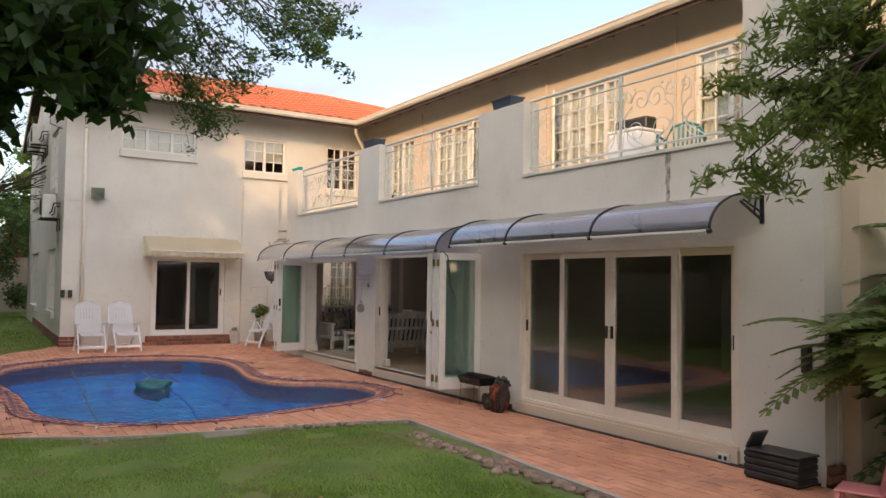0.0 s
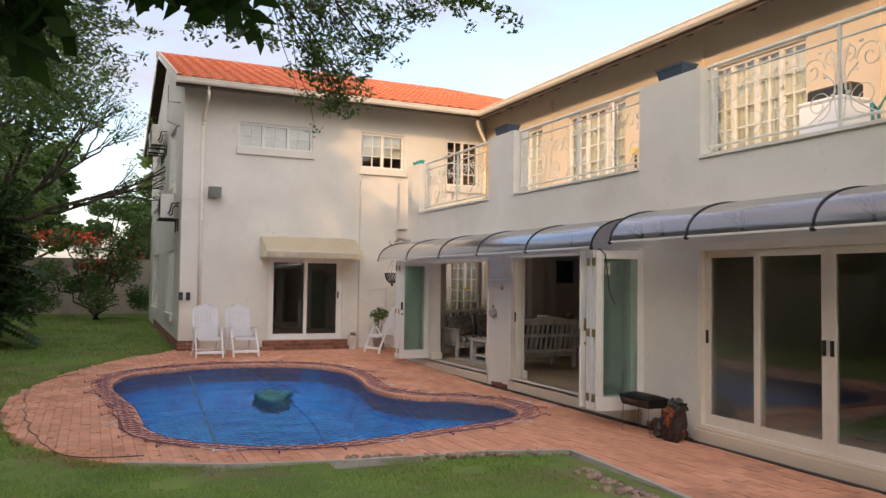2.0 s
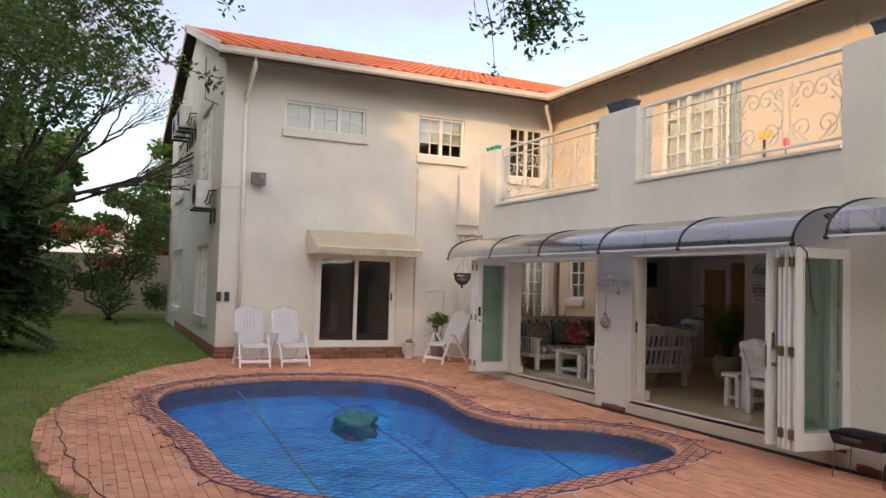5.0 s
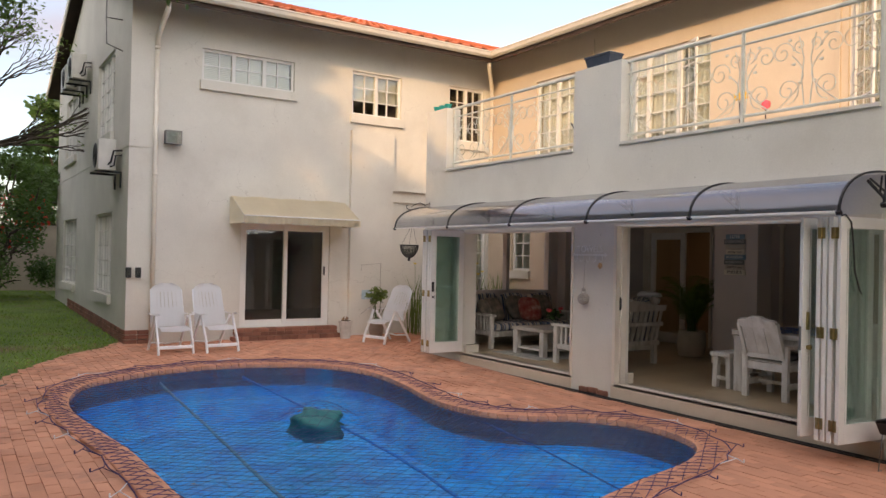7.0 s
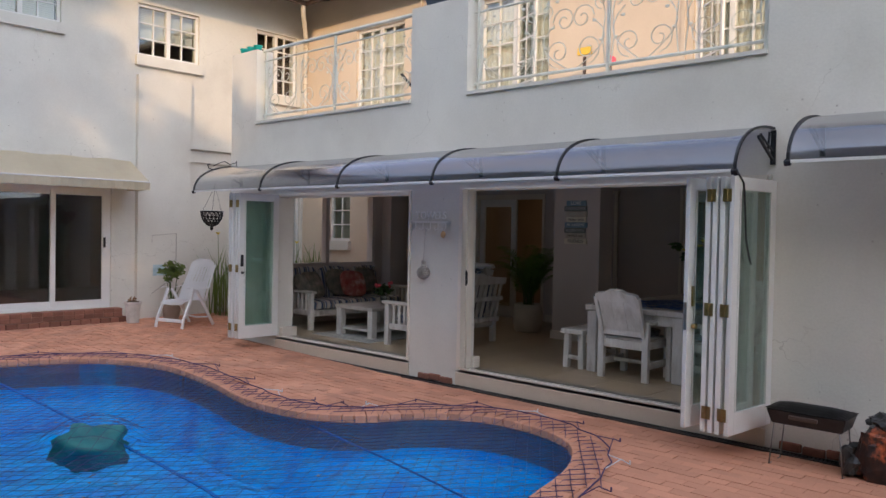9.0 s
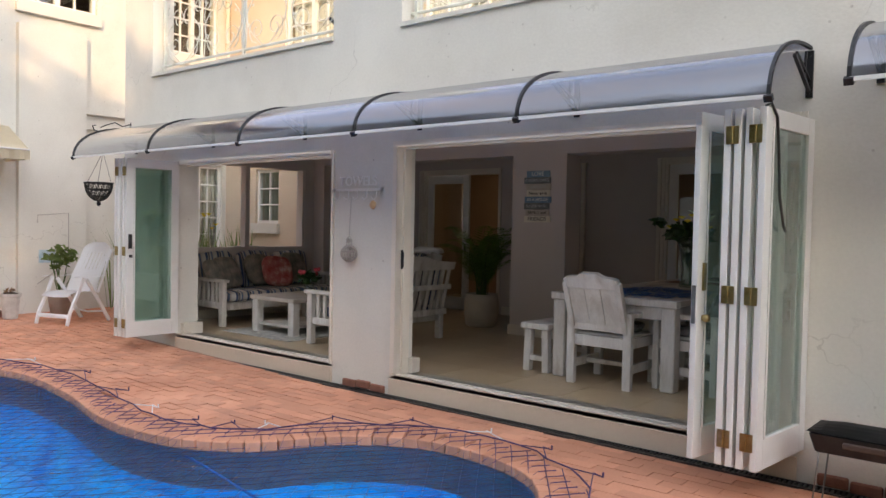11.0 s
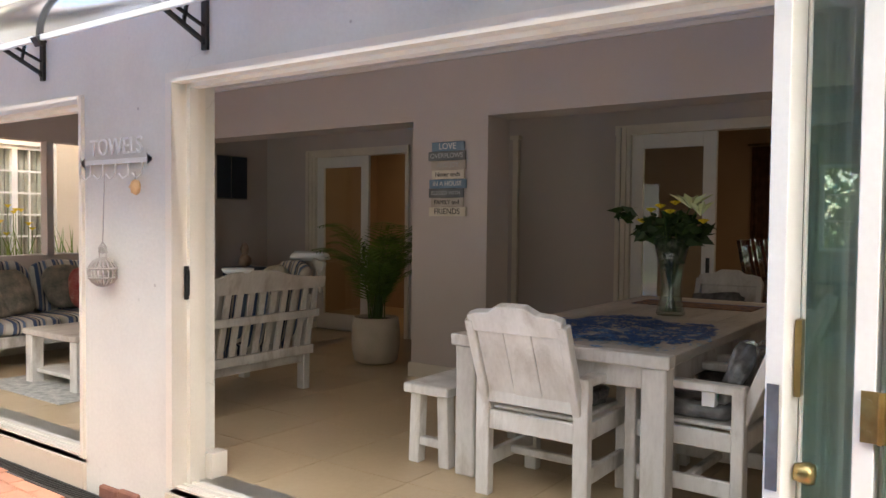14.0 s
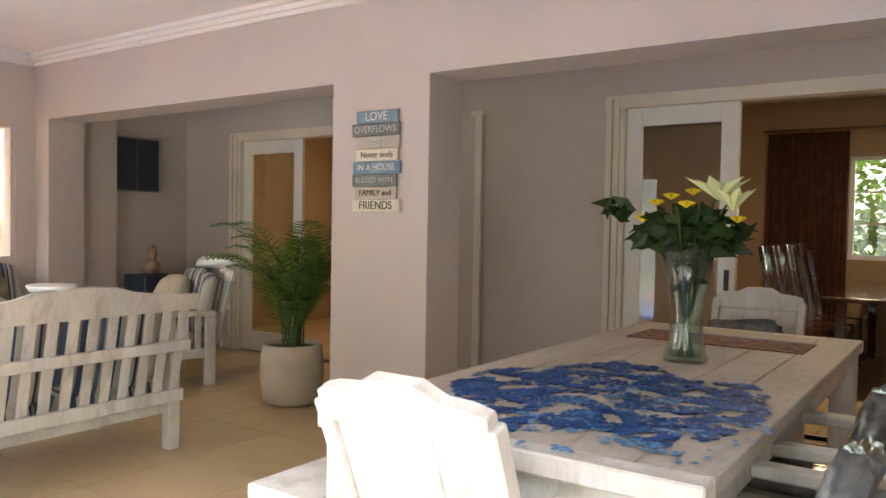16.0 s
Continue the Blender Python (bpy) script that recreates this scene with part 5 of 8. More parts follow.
# straps drawn under the net from side to side
for name, pts, w, colour in (("dark blue sunken strap under the pool net", [(2.62, 14.35), (2.5, 10.9), (2.38, 9.2), (2.1, 7.35)], 0.014, (0.0, 0.13, 0.42)), ("dark blue sunken strap under the pool net", [(4.2, 13.0), (4.12, 11.0), (3.85, 9.3), (3.5, 7.6)], 0.008, (0.0, 0.08, 0.28)), ("brownish sunken strap under the pool net", [(1.4, 14.35), (1.22, 11.5), (1.05, 9.1), (0.98, 7.6)], 0.016, (0.08, 0.20, 0.28))):
    strap = thing("net_strap", (0, 0, 0), name, "pool strap", "straps under the pool net")
    bm = B()
    line = rounded([pts[0], *pts], 6)
    tube(bm, [(x, y, -0.108 + 0.012 * noise.noise(Vector((x * 3, y * 3, 2)))) for x, y in line], w, 5)
    part("strap", bm, surface("strap_cloth", colour, tuple(c * 1.6 for c in colour), 0.7, 5), strap)
# loose end of the border cord on the paving
loose = thing("loose_rope", (0, 0, 0), "dark rope end lying in a loose curve on the paving", "rope")
bm = B()
tube(bm, [(x + 0.05 * noise.noise(Vector((x * 4, y * 4, 1))), y, rise(y) + 0.009) for x, y in rounded([(-0.45, 14.3), (-1.0, 13.5), (-1.2, 12.3), (-1.08, 10.4), (-0.91, 8.96), (-0.63, 7.8), (-0.35, 7.41), (0.15, 7.3)], 6)], 0.006, 6)
part("rope", bm, M["black_plastic"], loose, smooth=True)

# leaves lying in the water and on the paving
def litter(name, spots, size, mat, label, seed):
    rng = random.Random(seed)
    verts, faces = [], []
    for x, y, z in spots:
        a = rng.uniform(0, math.tau)
        s = size * rng.uniform(0.6, 1.3)
        u, v = Vector((math.cos(a), math.sin(a), 0)) * s, Vector((-math.sin(a), math.cos(a), 0)) * s * 0.45
        o = Vector((x, y, z + 0.006))
        n = len(verts)
        verts += [tuple(o - u), tuple(o - v + Vector((0, 0, s * 0.3))), tuple(o + u), tuple(o + v + Vector((0, 0, s * 0.2)))]
        faces += [(n, n + 1, n + 2, n + 3)]
    ob = new(name, raw(name, verts, faces, mat))
    tagged(ob, label, "leaves", kind="stuff")


rng = random.Random(12)
M["dry_leaf"] = surface("dry_leaf", (0.22, 0.11, 0.05), (0.42, 0.26, 0.12), 0.8, 4, random_hue=0.4, island=True)
sp = []
while len(sp) < 130:
    x, y = rng.uniform(-0.2, 5.2), rng.uniform(7.2, 14.5)
    if inside(x, y, RIM):
        sp.append((x, y, -0.098))
litter("floating_leaves", sp, 0.022, M["dry_leaf"], "small yellow leaves floating on the pool", 2)
sp = []
for k in range(420):
    t = rng.random()
    i = rng.randrange(0, len(PAVED) - 10)
    p, q = Vector(PAVED[i]), Vector(PAVED[i + 1])
    c = p + (q - p) * t + Vector((rng.gauss(-0.2 if i > 8 else 0, 0.22), rng.gauss(-0.1, 0.22)))
    sp.append((c.x, c.y, rise(c.y) + 0.01))
for k in range(260):
    sp.append((rng.gauss(-2.6, 0.7), rng.gauss(13.5, 1.6), rise(13.5) + 0.02))
for k in range(200):
    x, y = rng.uniform(-1, 4.0), rng.uniform(1, 6.2)
    sp.append((x, y, 0.03))
litter("fallen_leaves", sp, 0.03, M["dry_leaf"], "dry brown leaves scattered along the lawn edge", 3)


def grass(name, n, xr, yr, h, w, seed, label, skip=None):
    g = np.random.default_rng(seed)
    x = g.uniform(*xr, n * 2)
    y = yr[0] + (yr[1] - yr[0]) * g.random(n * 2) ** 1.3
    dens = np.array([noise.noise(Vector((a * 0.9, b * 0.9, 3))) for a, b in zip(x, y)])
    keep = g.random(n * 2) < 0.62 + dens * 0.9
    ok = np.array([bool(k) and not inside(a, b, PAVED) and (skip is None or not skip(a, b)) for k, a, b in zip(keep, x, y)])
    x, y = x[ok][:n], y[ok][:n]
    m = len(x)
    a = g.uniform(0, math.tau, m)
    hh = h * g.uniform(0.5, 1.3, m)
    lean = g.normal(0, 0.6, (m, 2)) * hh[:, None]
    z = np.maximum(0, y - 11) * 0.02 - 0.005
    v = np.zeros((m, 3, 3))
    v[:, 0] = np.stack([x - np.cos(a) * w, y - np.sin(a) * w, z], 1)
    v[:, 1] = np.stack([x + np.cos(a) * w, y + np.sin(a) * w, z], 1)
    v[:, 2] = np.stack([x + lean[:, 0], y + lean[:, 1], z + hh], 1)
    me = bpy.data.meshes.new(name)
    me.from_pydata(v.reshape(-1, 3).tolist(), [], np.arange(3 * m).reshape(-1, 3).tolist())
    me.materials.append(M["grass"])
    tagged(new(name, me), label, "grass", kind="stuff")


grass("grass", 150000, (-3.5, 4.2), (0.4, 7.6), 0.034, 0.0038, 1, "short patchy lawn grass", lambda a, b: (a > 3.7 and b > 1.5 and noise.noise(Vector((a * 2, b * 2, 1))) > -0.2) or noise.noise(Vector((a * 1.7, b * 1.7, 4))) > 0.32)
grass("grass", 60000, (-7.5, 1.45), (7.6, 30.8), 0.05, 0.008, 2, "green lawn grass beside the house")


def stones():
    rng = random.Random(21)
    root = thing("edging_stones", (0, 0, 0), "small brown stones loose along the kerb", "edging stones")
    mat = surface("river_stone", (0.20, 0.12, 0.08), (0.42, 0.32, 0.25), 0.8, 6, 0.4, random_hue=0.3)
    protos = []
    for k in range(5):
        bm = B()
        blob(bm, (0, 0, 0), (0.05, 0.035, 0.025), k * 3.1, 0.5, 5)
        protos.append(mesh_of(bm, "stone", mat, smooth=True))
    for k in range(95):
        t = rng.random()
        y = 2.0 + 3.2 * t
        x = 4.0 + 0.06 * math.sin(y) - abs(rng.gauss(0, 0.10)) + 0.08 * (y - 3) * 0.5
        ob = new("stone", rng.choice(protos))
        ob.location, ob.rotation_euler, ob.parent = (x - 0.03, y, 0.012), (0, 0, rng.uniform(0, 6)), root
        s = rng.uniform(0.6, 1.5)
        ob.scale = (s, s, s)
    for k in range(40):
        ob = new("stone", rng.choice(protos))
        x = rng.uniform(2.0, 4.1)
        ob.location, ob.rotation_euler, ob.parent = (x, 6.22 - (x - 3.3) * 0.28 - abs(rng.gauss(0, 0.05)) - 0.05, 0.01), (0, 0, rng.uniform(0, 6)), root


stones()

# ---- planting ----
def leaf_cloud(name, clumps, mat, parent=None, seed=0, size=0.12, aspect=0.4, droop=0.0, label=""):
    """Many small pointed leaves. clumps: rows of (centre, radii, count)."""
    g = np.random.default_rng(seed)
    out = []
    for c, r, n in clumps:
        d = g.normal(size=(n, 3))
        d /= np.linalg.norm(d, axis=1)[:, None]
        q = np.array(c) + d * np.array(r) * (g.random(n)[:, None] ** 0.45)
        a = g.normal(size=(n, 3))
        a[:, 2] = a[:, 2] * 0.5 - droop
        a /= np.linalg.norm(a, axis=1)[:, None]
        b = np.cross(a, g.normal(size=(n, 3)))
        b /= np.linalg.norm(b, axis=1)[:, None]
        s = (size * g.uniform(0.6, 1.35, n))[:, None]
        v = np.stack([q - a * s * 0.5, q - b * s * aspect * 0.5, q + a * s * 0.5, q + b * s * aspect * 0.5], 1)
        out.append(v)
    v = np.concatenate(out)
    me = bpy.data.meshes.new(name)
    me.from_pydata(v.reshape(-1, 3).tolist(), [], np.arange(len(v) * 4).reshape(-1, 4).tolist())
    me.materials.append(mat)
    ob = new(name, me)
    ob.parent = parent
    return tagged(ob, label)


def limb(bm, p, q, r0, r1, wobble, rng, n=6):
    p, q = Vector(p), Vector(q)
    pts, rad = [], []
    for k in range(n + 1):
        t = k / n
        o = Vector((rng.uniform(-1, 1), rng.uniform(-1, 1), rng.uniform(-1, 1))) * wobble * math.sin(t * math.pi)
        pts.append(p.lerp(q, t) + o)
        rad.append(r0 + (r1 - r0) * t)
    tube(bm, pts, r0, 7, taper=rad)
    return pts


def tree(at, height, spread, leaves, mat, label, seed, size=0.2, trunk=0.2, bare=0.35, aspect=0.4, lift=1.0, clumps=26):
    rng = random.Random(seed)
    root = thing("tree", at, label, "tree")
    bm = B()
    top = Vector((rng.uniform(-0.3, 0.3), rng.uniform(-0.3, 0.3), height * bare))
    limb(bm, (0, 0, -0.2), top, trunk, trunk * 0.7, 0.12, rng)
    cl = []
    for k in range(clumps):
        a = rng.uniform(0, math.tau)
        e = rng.uniform(0.0, 1.0)
        rr = spread * math.sqrt(rng.uniform(0.05, 1)) * (1 - 0.45 * e)
        tip = Vector((rr * math.cos(a), rr * math.sin(a), height * (bare + (1 - bare) * (0.12 + 0.86 * e)) * lift))
        if k % 2 == 0:
            mid = limb(bm, top, tip, trunk * 0.38, 0.02, 0.25, rng)
            for j in range(2):
                limb(bm, mid[3 + j], mid[3 + j] + Vector((rng.uniform(-1, 1), rng.uniform(-1, 1), rng.uniform(0, 0.8))) * spread * 0.3, 0.03, 0.008, 0.08, rng, 4)
        r = spread * rng.uniform(0.20, 0.36)
        cl.append((tip, (r, r, r * 0.75), leaves // clumps))
    part("trunk", bm, M["bark"], root)
    leaf_cloud("crown", cl, mat, root, seed, size, aspect)
    return root


# tall unseen tree row added beyond the garden wall; shades court from low sun
def tree_row():
    g = random.Random(4)
    root = thing("tree_row", (-12.5, -8, 0), "tall dense unseen tree row, added beyond the boundary wall for shade", "trees")
    cl = []
    bm = B()
    y = -28.0
    while y < 29:
        # top heights are set by where shade should end on the walls
        top = 13.0 + 0.3 * noise.noise(Vector((y * 0.45, 0, 5)))
        if y < -17:
            top = 14.7 + 0.4 * noise.noise(Vector((y, 1, 5)))
        if y > -2.6:
            top = 11.75 + 1.0 * noise.noise(Vector((y * 0.8, 2, 5)))
        if y > 3.2:
            top = 17.0 if y < 13 else 12.0
        z = 2.5
        while z < top:
            cl.append(((g.uniform(-1.0, 1.0), y + 8 + g.uniform(-0.3, 0.3), min(z + g.uniform(-0.3, 0.3), top - 0.45)), (1.5, 1.0, 0.8), 400 if z < top - 2 else 240))
            z += 1.15
        if int(y) % 4 == 0:
            limb(bm, (0, y + 8, -0.2), (g.uniform(-0.4, 0.4), y + 8, top - 2), 0.25, 0.06, 0.3, g)
        y += 1.15
    part("trunk", bm, M["bark"], root)
    leaf_cloud("crown", cl, M["leaf_mid"], root, 44, 0.5, 0.5)


tree_row()

# garden trees beside the lawn
tree((-4.6, 19.5, 0.15), 9.5, 3.9, 26000, M["leaf_mid"], "large leafy garden tree with a spreading crown over the lawn", 3, 0.17, 0.26, 0.42, 0.4, 1.0, 34)
tree((-6.6, 13.0, 0.05), 9.0, 3.6, 22000, M["leaf_dark"], "dark evergreen garden tree beside the lawn", 4, 0.16, 0.24, 0.4, 0.4, 1.0, 30)
tree((-3.6, 29.3, 0.35), 6.5, 2.2, 9000, M["leaf_light"], "light green tree before the boundary wall", 6, 0.16, 0.14, 0.35, 0.4)
tree((-0.1, 28.0, 0.35), 4.6, 1.9, 14000, M["leaf_mid"], "bushy tree with red blossom before the boundary wall", 7, 0.13, 0.1, 0.02, 0.4)
for k, (x, y, h) in enumerate([(-9, 37, 9), (-3, 39, 8), (4, 41, 8), (-15, 33, 12)]):
    tree((x, y, 0.3), h, 3.2, 7000, M["leaf_mid"], "distant tree behind the boundary wall", 70 + k, 0.4, 0.2, 0.25, 0.5)
leaf_cloud("blossom", [((0.2, 28.0, 2.6), (1.3, 0.8, 0.9), 260), ((-1.2, 32.4, 3.3), (2.4, 0.5, 0.35), 700)], surface("red_blossom", (0.55, 0.03, 0.02), (0.75, 0.08, 0.04), 0.7, 5), None, 9, 0.12, 0.7)
tagged(bpy.data.objects["blossom"], "red blossom over the boundary wall", "flowers", kind="stuff")


def bare_tree():
    """The fan of nearly bare branches beside the house."""
    rng = random.Random(17)
    root = thing("tree", (-3.6, 22.5, 0.2), "old garden tree with a fan of nearly bare grey branches", "tree")
    bm = B()
    fork = Vector((0.3, 0, 2.6))
    limb(bm, (0, 0, -0.2), fork, 0.24, 0.2, 0.1, rng)
    tips = []

    def grow(p, d, length, r, depth):
        q = p + d * length
        pts = limb(bm, p, q, r, r * 0.55, 0.06 * length, rng, 4)
        if depth == 0:
            tips.append(q)
            return
        for k in range(3 if depth > 1 else 3):
            nd = (d + Vector((rng.uniform(-0.45, 0.5), rng.uniform(-0.3, 0.3), rng.uniform(-0.2, 0.35)))).normalized()
            grow(pts[-1 - (k % 2)], nd, length * rng.uniform(0.6, 0.8), r * 0.55, depth - 1)

    for a in (-0.7, -0.25, 0.15, 0.5, 0.85, 1.15):
        grow(fork, Vector((math.sin(a), rng.uniform(-0.2, 0.2), math.cos(a))).normalized(), 2.1, 0.10, 4)
    part("trunk", bm, M["bark"], root)
    leaf_cloud("twig_leaves", [(t, (0.28, 0.28, 0.22), 7) for t in tips], M["leaf_light"], root, 5, 0.10, 0.35)
    # the dense crown on its near side
    cl = [((rng.uniform(-3.6, -0.1), rng.uniform(-2.5, 0.5), rng.uniform(3.0, 7.5)), (1.0, 1.0, 0.7), 420) for _ in range(30)]
    leaf_cloud("crown", cl, M["leaf_mid"], root, 6, 0.15, 0.35)


bare_tree()
g = random.Random(31)
bough = thing("tree_bough", (-5.9, 12.5, 4.0), "leafy bough reaching over the lawn", "tree branch")
cl = []
bm = B()
for k in range(46):
    z = g.uniform(0.0, 2.8)
    c = (g.uniform(2.2, 5.0 + 0.5 * z), g.uniform(-2.0, 2.0), z)
    cl.append((c, (0.55, 0.55, 0.3), 260))
    if k % 3 == 0:
        limb(bm, (0, 0, 0.5), c, 0.04, 0.008, 0.2, g)
part("branch", bm, M["bark"], bough)
leaf_cloud("leaves", cl, M["leaf_mid"], bough, 8, 0.095, 0.4, 0.2)
bush = thing("bush", (-3.4, 19.5, 0.2), "large dark evergreen bush at the lawn edge", "bush")
cl = [((g.uniform(-2.2, 1.55), g.uniform(-1.0, 1.5), g.uniform(0.5, 3.6)), (0.6, 0.6, 0.45), 230) for k in range(60)]
leaf_cloud("foliage", cl, M["leaf_dark"], bush, 9, 0.2, 0.32, 0.3)


def frond_bush(at, n, length, label, seed, mat, up=0.5, width=0.22, leaf=0.16):
    """A shrub of feathered fronds."""
    rng = random.Random(seed)
    root = thing("shrub", at, label, "shrub")
    verts, faces = [], []
    bm = B()
    for k in range(n):
        a = rng.uniform(0, math.tau)
        base = Vector((rng.uniform(-0.3, 0.3), rng.uniform(-0.3, 0.3), rng.uniform(0.0, 1.0) * length * up * 2))
        out = Vector((math.cos(a), math.sin(a), rng.uniform(0.1, 0.9)))
        L = length * rng.uniform(0.7, 1.15)
        pts = []
        for j in range(8):
            t = j / 7
            pts.append(base + out * L * t + Vector((0, 0, -0.55 * L * t * t)))
        tube(bm, pts, 0.008, 4, taper=[0.010 - 0.001 * j for j in range(8)])
        for j in range(1, 15):
            t = j / 15
            i = min(6, int(t * 7))
            p = pts[i].lerp(pts[i + 1], t * 7 - i)
            d = (pts[i + 1] - pts[i]).normalized()
            s = d.cross(Vector((0, 0, 1))).normalized()
            w = width * math.sin(math.pi * (0.12 + 0.8 * t)) * L
            for f in (-1, 1):
                tip = p + s * f * w + d * w * 0.45 + Vector((0, 0, -0.12 * w))
                e = d * leaf * 0.14
                m = len(verts)
                c = (p + tip) / 2
                verts += [tuple(p), tuple(c - e), tuple(tip), tuple(c + e)]
                faces.append((m, m + 1, m + 2, m + 3))
    part("stem", bm, mat, root)
    ob = new("fronds", raw("fronds", verts, faces, mat))
    ob.parent = root
    return root


frond_bush((-2.9, 19.0, 0.3), 150, 1.5, "dense dark feathery shrub beside the lawn", 1, M["leaf_dark"], 0.95, 0.26, 0.5)
frond_bush((-4.4, 17.2, 0.2), 130, 1.5, "dense dark feathery shrub beside the lawn", 2, M["leaf_dark"], 0.95, 0.26, 0.5)
frond_bush((-4.0, 21.5, 0.3), 120, 1.6, "dense dark feathery shrub beside the lawn", 5, M["leaf_dark"], 0.9, 0.26, 0.5)
frond_bush((7.1, 0.35, 0.15), 150, 1.15, "dense green feathery shrub against the end wall", 8, M["leaf_mid"], 0.8, 0.24, 0.4)
frond_bush((5.9, 0.55, 1.15), 90, 0.95, "green cycad with long feathered fronds by the wall", 3, M["leaf_light"], 0.16, 0.22, 0.3)
cycad_trunk = B()
tube(cycad_trunk, [(0, 0, -1.12), (0.02, 0, -0.5), (0, 0, 0.1)], 0.13, 10, taper=[0.16, 0.13, 0.11])
part("trunk", cycad_trunk, M["bark"], [o for o in bpy.data.objects if o.name.startswith("shrub") and o.parent is None][-1])
leaf_cloud("hedge", [((-5.2, 12.0 + k * 1.6, 0.7), (1.0, 1.1, 0.9), 1500) for k in range(8)], M["leaf_dark"], None, 14, 0.11, 0.4)
tagged(bpy.data.objects["hedge"], "low dark hedge along the lawn", "hedge")


def sprays(name, centres, seed, mat, size, aspect, count, radii, droop, label, anchor):
    """Hanging twigs with leaves, held by a thin branch."""
    rng = random.Random(seed)
    root = thing(name, (0, 0, 0), label, "tree branch")
    bm = B()
    cl = []
    for c in centres:
        c = Vector(c)
        pts = limb(bm, anchor, c, 0.022, 0.006, 0.15, rng, 7)
        for k in range(8):
            e = c + Vector((rng.uniform(-1, 1) * radii[0], rng.uniform(-1, 1) * radii[1], rng.uniform(-1, 1) * radii[2]))
            tw = limb(bm, pts[-1 - rng.randrange(3)], e, 0.006, 0.002, 0.04, rng, 4)
            for q in tw[1:]:
                cl.append((q, (0.10, 0.10, 0.08), count // 32))
    part("branch", bm, M["bark"], root)
    leaf_cloud("leaves", cl, mat, root, seed, size, aspect, droop)
    return root


HANG = [(1.62, 5.6, 3.55), (1.45, 5.7, 4.1), (1.75, 5.5, 4.5), (0.6, 5.9, 4.15), (0.2, 5.6, 4.4), (2.15, 4.1, 3.95), (2.45, 4.4, 4.3), (2.75, 5.5, 4.65), (1.0, 5.2, 4.6), (-0.4, 6.0, 4.3), (1.4, 4.3, 4.5), (0.9, 5.8, 4.0), (0.3, 6.2, 4.5), (-0.2, 5.8, 4.6), (-0.9, 6.4, 4.5), (0.0, 5.0, 4.5), (-0.9, 5.4, 4.5), (2.6, 5.2, 4.9), (1.9, 5.6, 3.9)]
sprays("hanging_branch", HANG, 3, M["leaf_mid"], 0.055, 0.45, 640, (0.34, 0.34, 0.30), 0.5, "thin leafy branch hanging over the pool court", (-0.5, 5.0, 6.4))
CANOPY = [(-1.1, 8.0, 4.2), (-0.5, 8.0, 3.5), (-1.6, 8.0, 3.9), (-0.7, 8.4, 4.1), (-0.2, 7.6, 4.3), (-0.9, 7.6, 3.7), (-1.5, 8.6, 3.4), (-0.4, 7.0, 3.9), (-1.0, 7.0, 4.3), (-1.8, 7.4, 4.2)]
sprays("leafy_bough", CANOPY, 13, M["leaf_mid"], 0.055, 0.45, 560, (0.42, 0.42, 0.36), 0.5, "dense leafy bough hanging over the lawn", (-3.4, 6.5, 5.2))
MORE = [(1.73, 6.0, 3.45), (2.5, 6.0, 4.6), (3.2, 6.0, 4.95), (1.67, 6.0, 3.6), (2.44, 6.0, 4.4), (2.1, 6.1, 4.2), (1.3, 6.1, 4.5), (2.9, 6.1, 4.7)]
sprays("hanging_branch", MORE, 23, M["leaf_mid"], 0.055, 0.45, 560, (0.30, 0.30, 0.26), 0.5, "thin leafy branch hanging over the pool court", (-0.5, 5.0, 6.4))
NEAR = [(-0.37, 1.0, 2.72), (-0.15, 1.0, 2.8), (-0.55, 1.0, 2.65), (0.02, 1.0, 2.86), (-0.3, 0.9, 2.62), (-0.45, 1.1, 2.5), (-0.1, 1.1, 2.68), (-0.62, 0.62, 2.72), (-0.40, 0.60, 2.75), (-0.2, 0.62, 2.85), (-0.75, 0.9, 2.9), (-0.95, 1.1, 2.75), (-0.3, 0.5, 3.0), (-0.7, 0.5, 3.05), (-0.1, 0.7, 3.05), (-1.0, 0.7, 3.1), (-0.5, 0.8, 3.2), (-0.9, 0.6, 2.7)]
sprays("overhead_branch", NEAR, 5, M["leaf_dark"], 0.10, 0.5, 400, (0.24, 0.2, 0.17), 0.7, "dark broad-leaved branch overhead", (-1.6, 0.4, 4.2))
WILLOW = [(4.2, 0.09, 2.95), (4.1, 0.35, 3.05), (4.3, 0.0, 3.3), (4.5, 0.3, 2.75), (4.05, 0.2, 3.3), (4.4, 0.3, 3.0), (3.75, 0.55, 2.62), (3.95, 0.3, 2.75), (4.15, 0.1, 2.9), (4.35, -0.1, 2.65), (4.45, -0.15, 3.1), (3.85, 0.55, 3.1), (4.1, 0.4, 3.45), (4.3, 0.2, 3.8), (4.6, -0.3, 3.5), (4.7, -0.3, 2.9), (4.0, 0.3, 3.9), (4.5, 0.1, 4.2)]
sprays("willow_branch", WILLOW, 7, M["leaf_light"], 0.09, 0.24, 820, (0.28, 0.28, 0.24), 0.6, "narrow-leaved green branch hanging before the wall", (4.6, -2.2, 4.6))
rng = random.Random(2)
slim = B()
limb(slim, (4.2, -4.2, -0.1), (4.6, -2.2, 4.6), 0.13, 0.05, 0.1, rng)
# unseen willow crown, added out of view to shade the near wall
cl = [((rng.uniform(3.6, 9.0), rng.uniform(-6.5, -1.6), rng.uniform(3.6, 8.0)), (0.9, 0.9, 0.6), 260) for _ in range(90)]
leaf_cloud("crown", cl, M["leaf_mid"], bpy.data.objects["willow_branch"], 61, 0.2, 0.3)
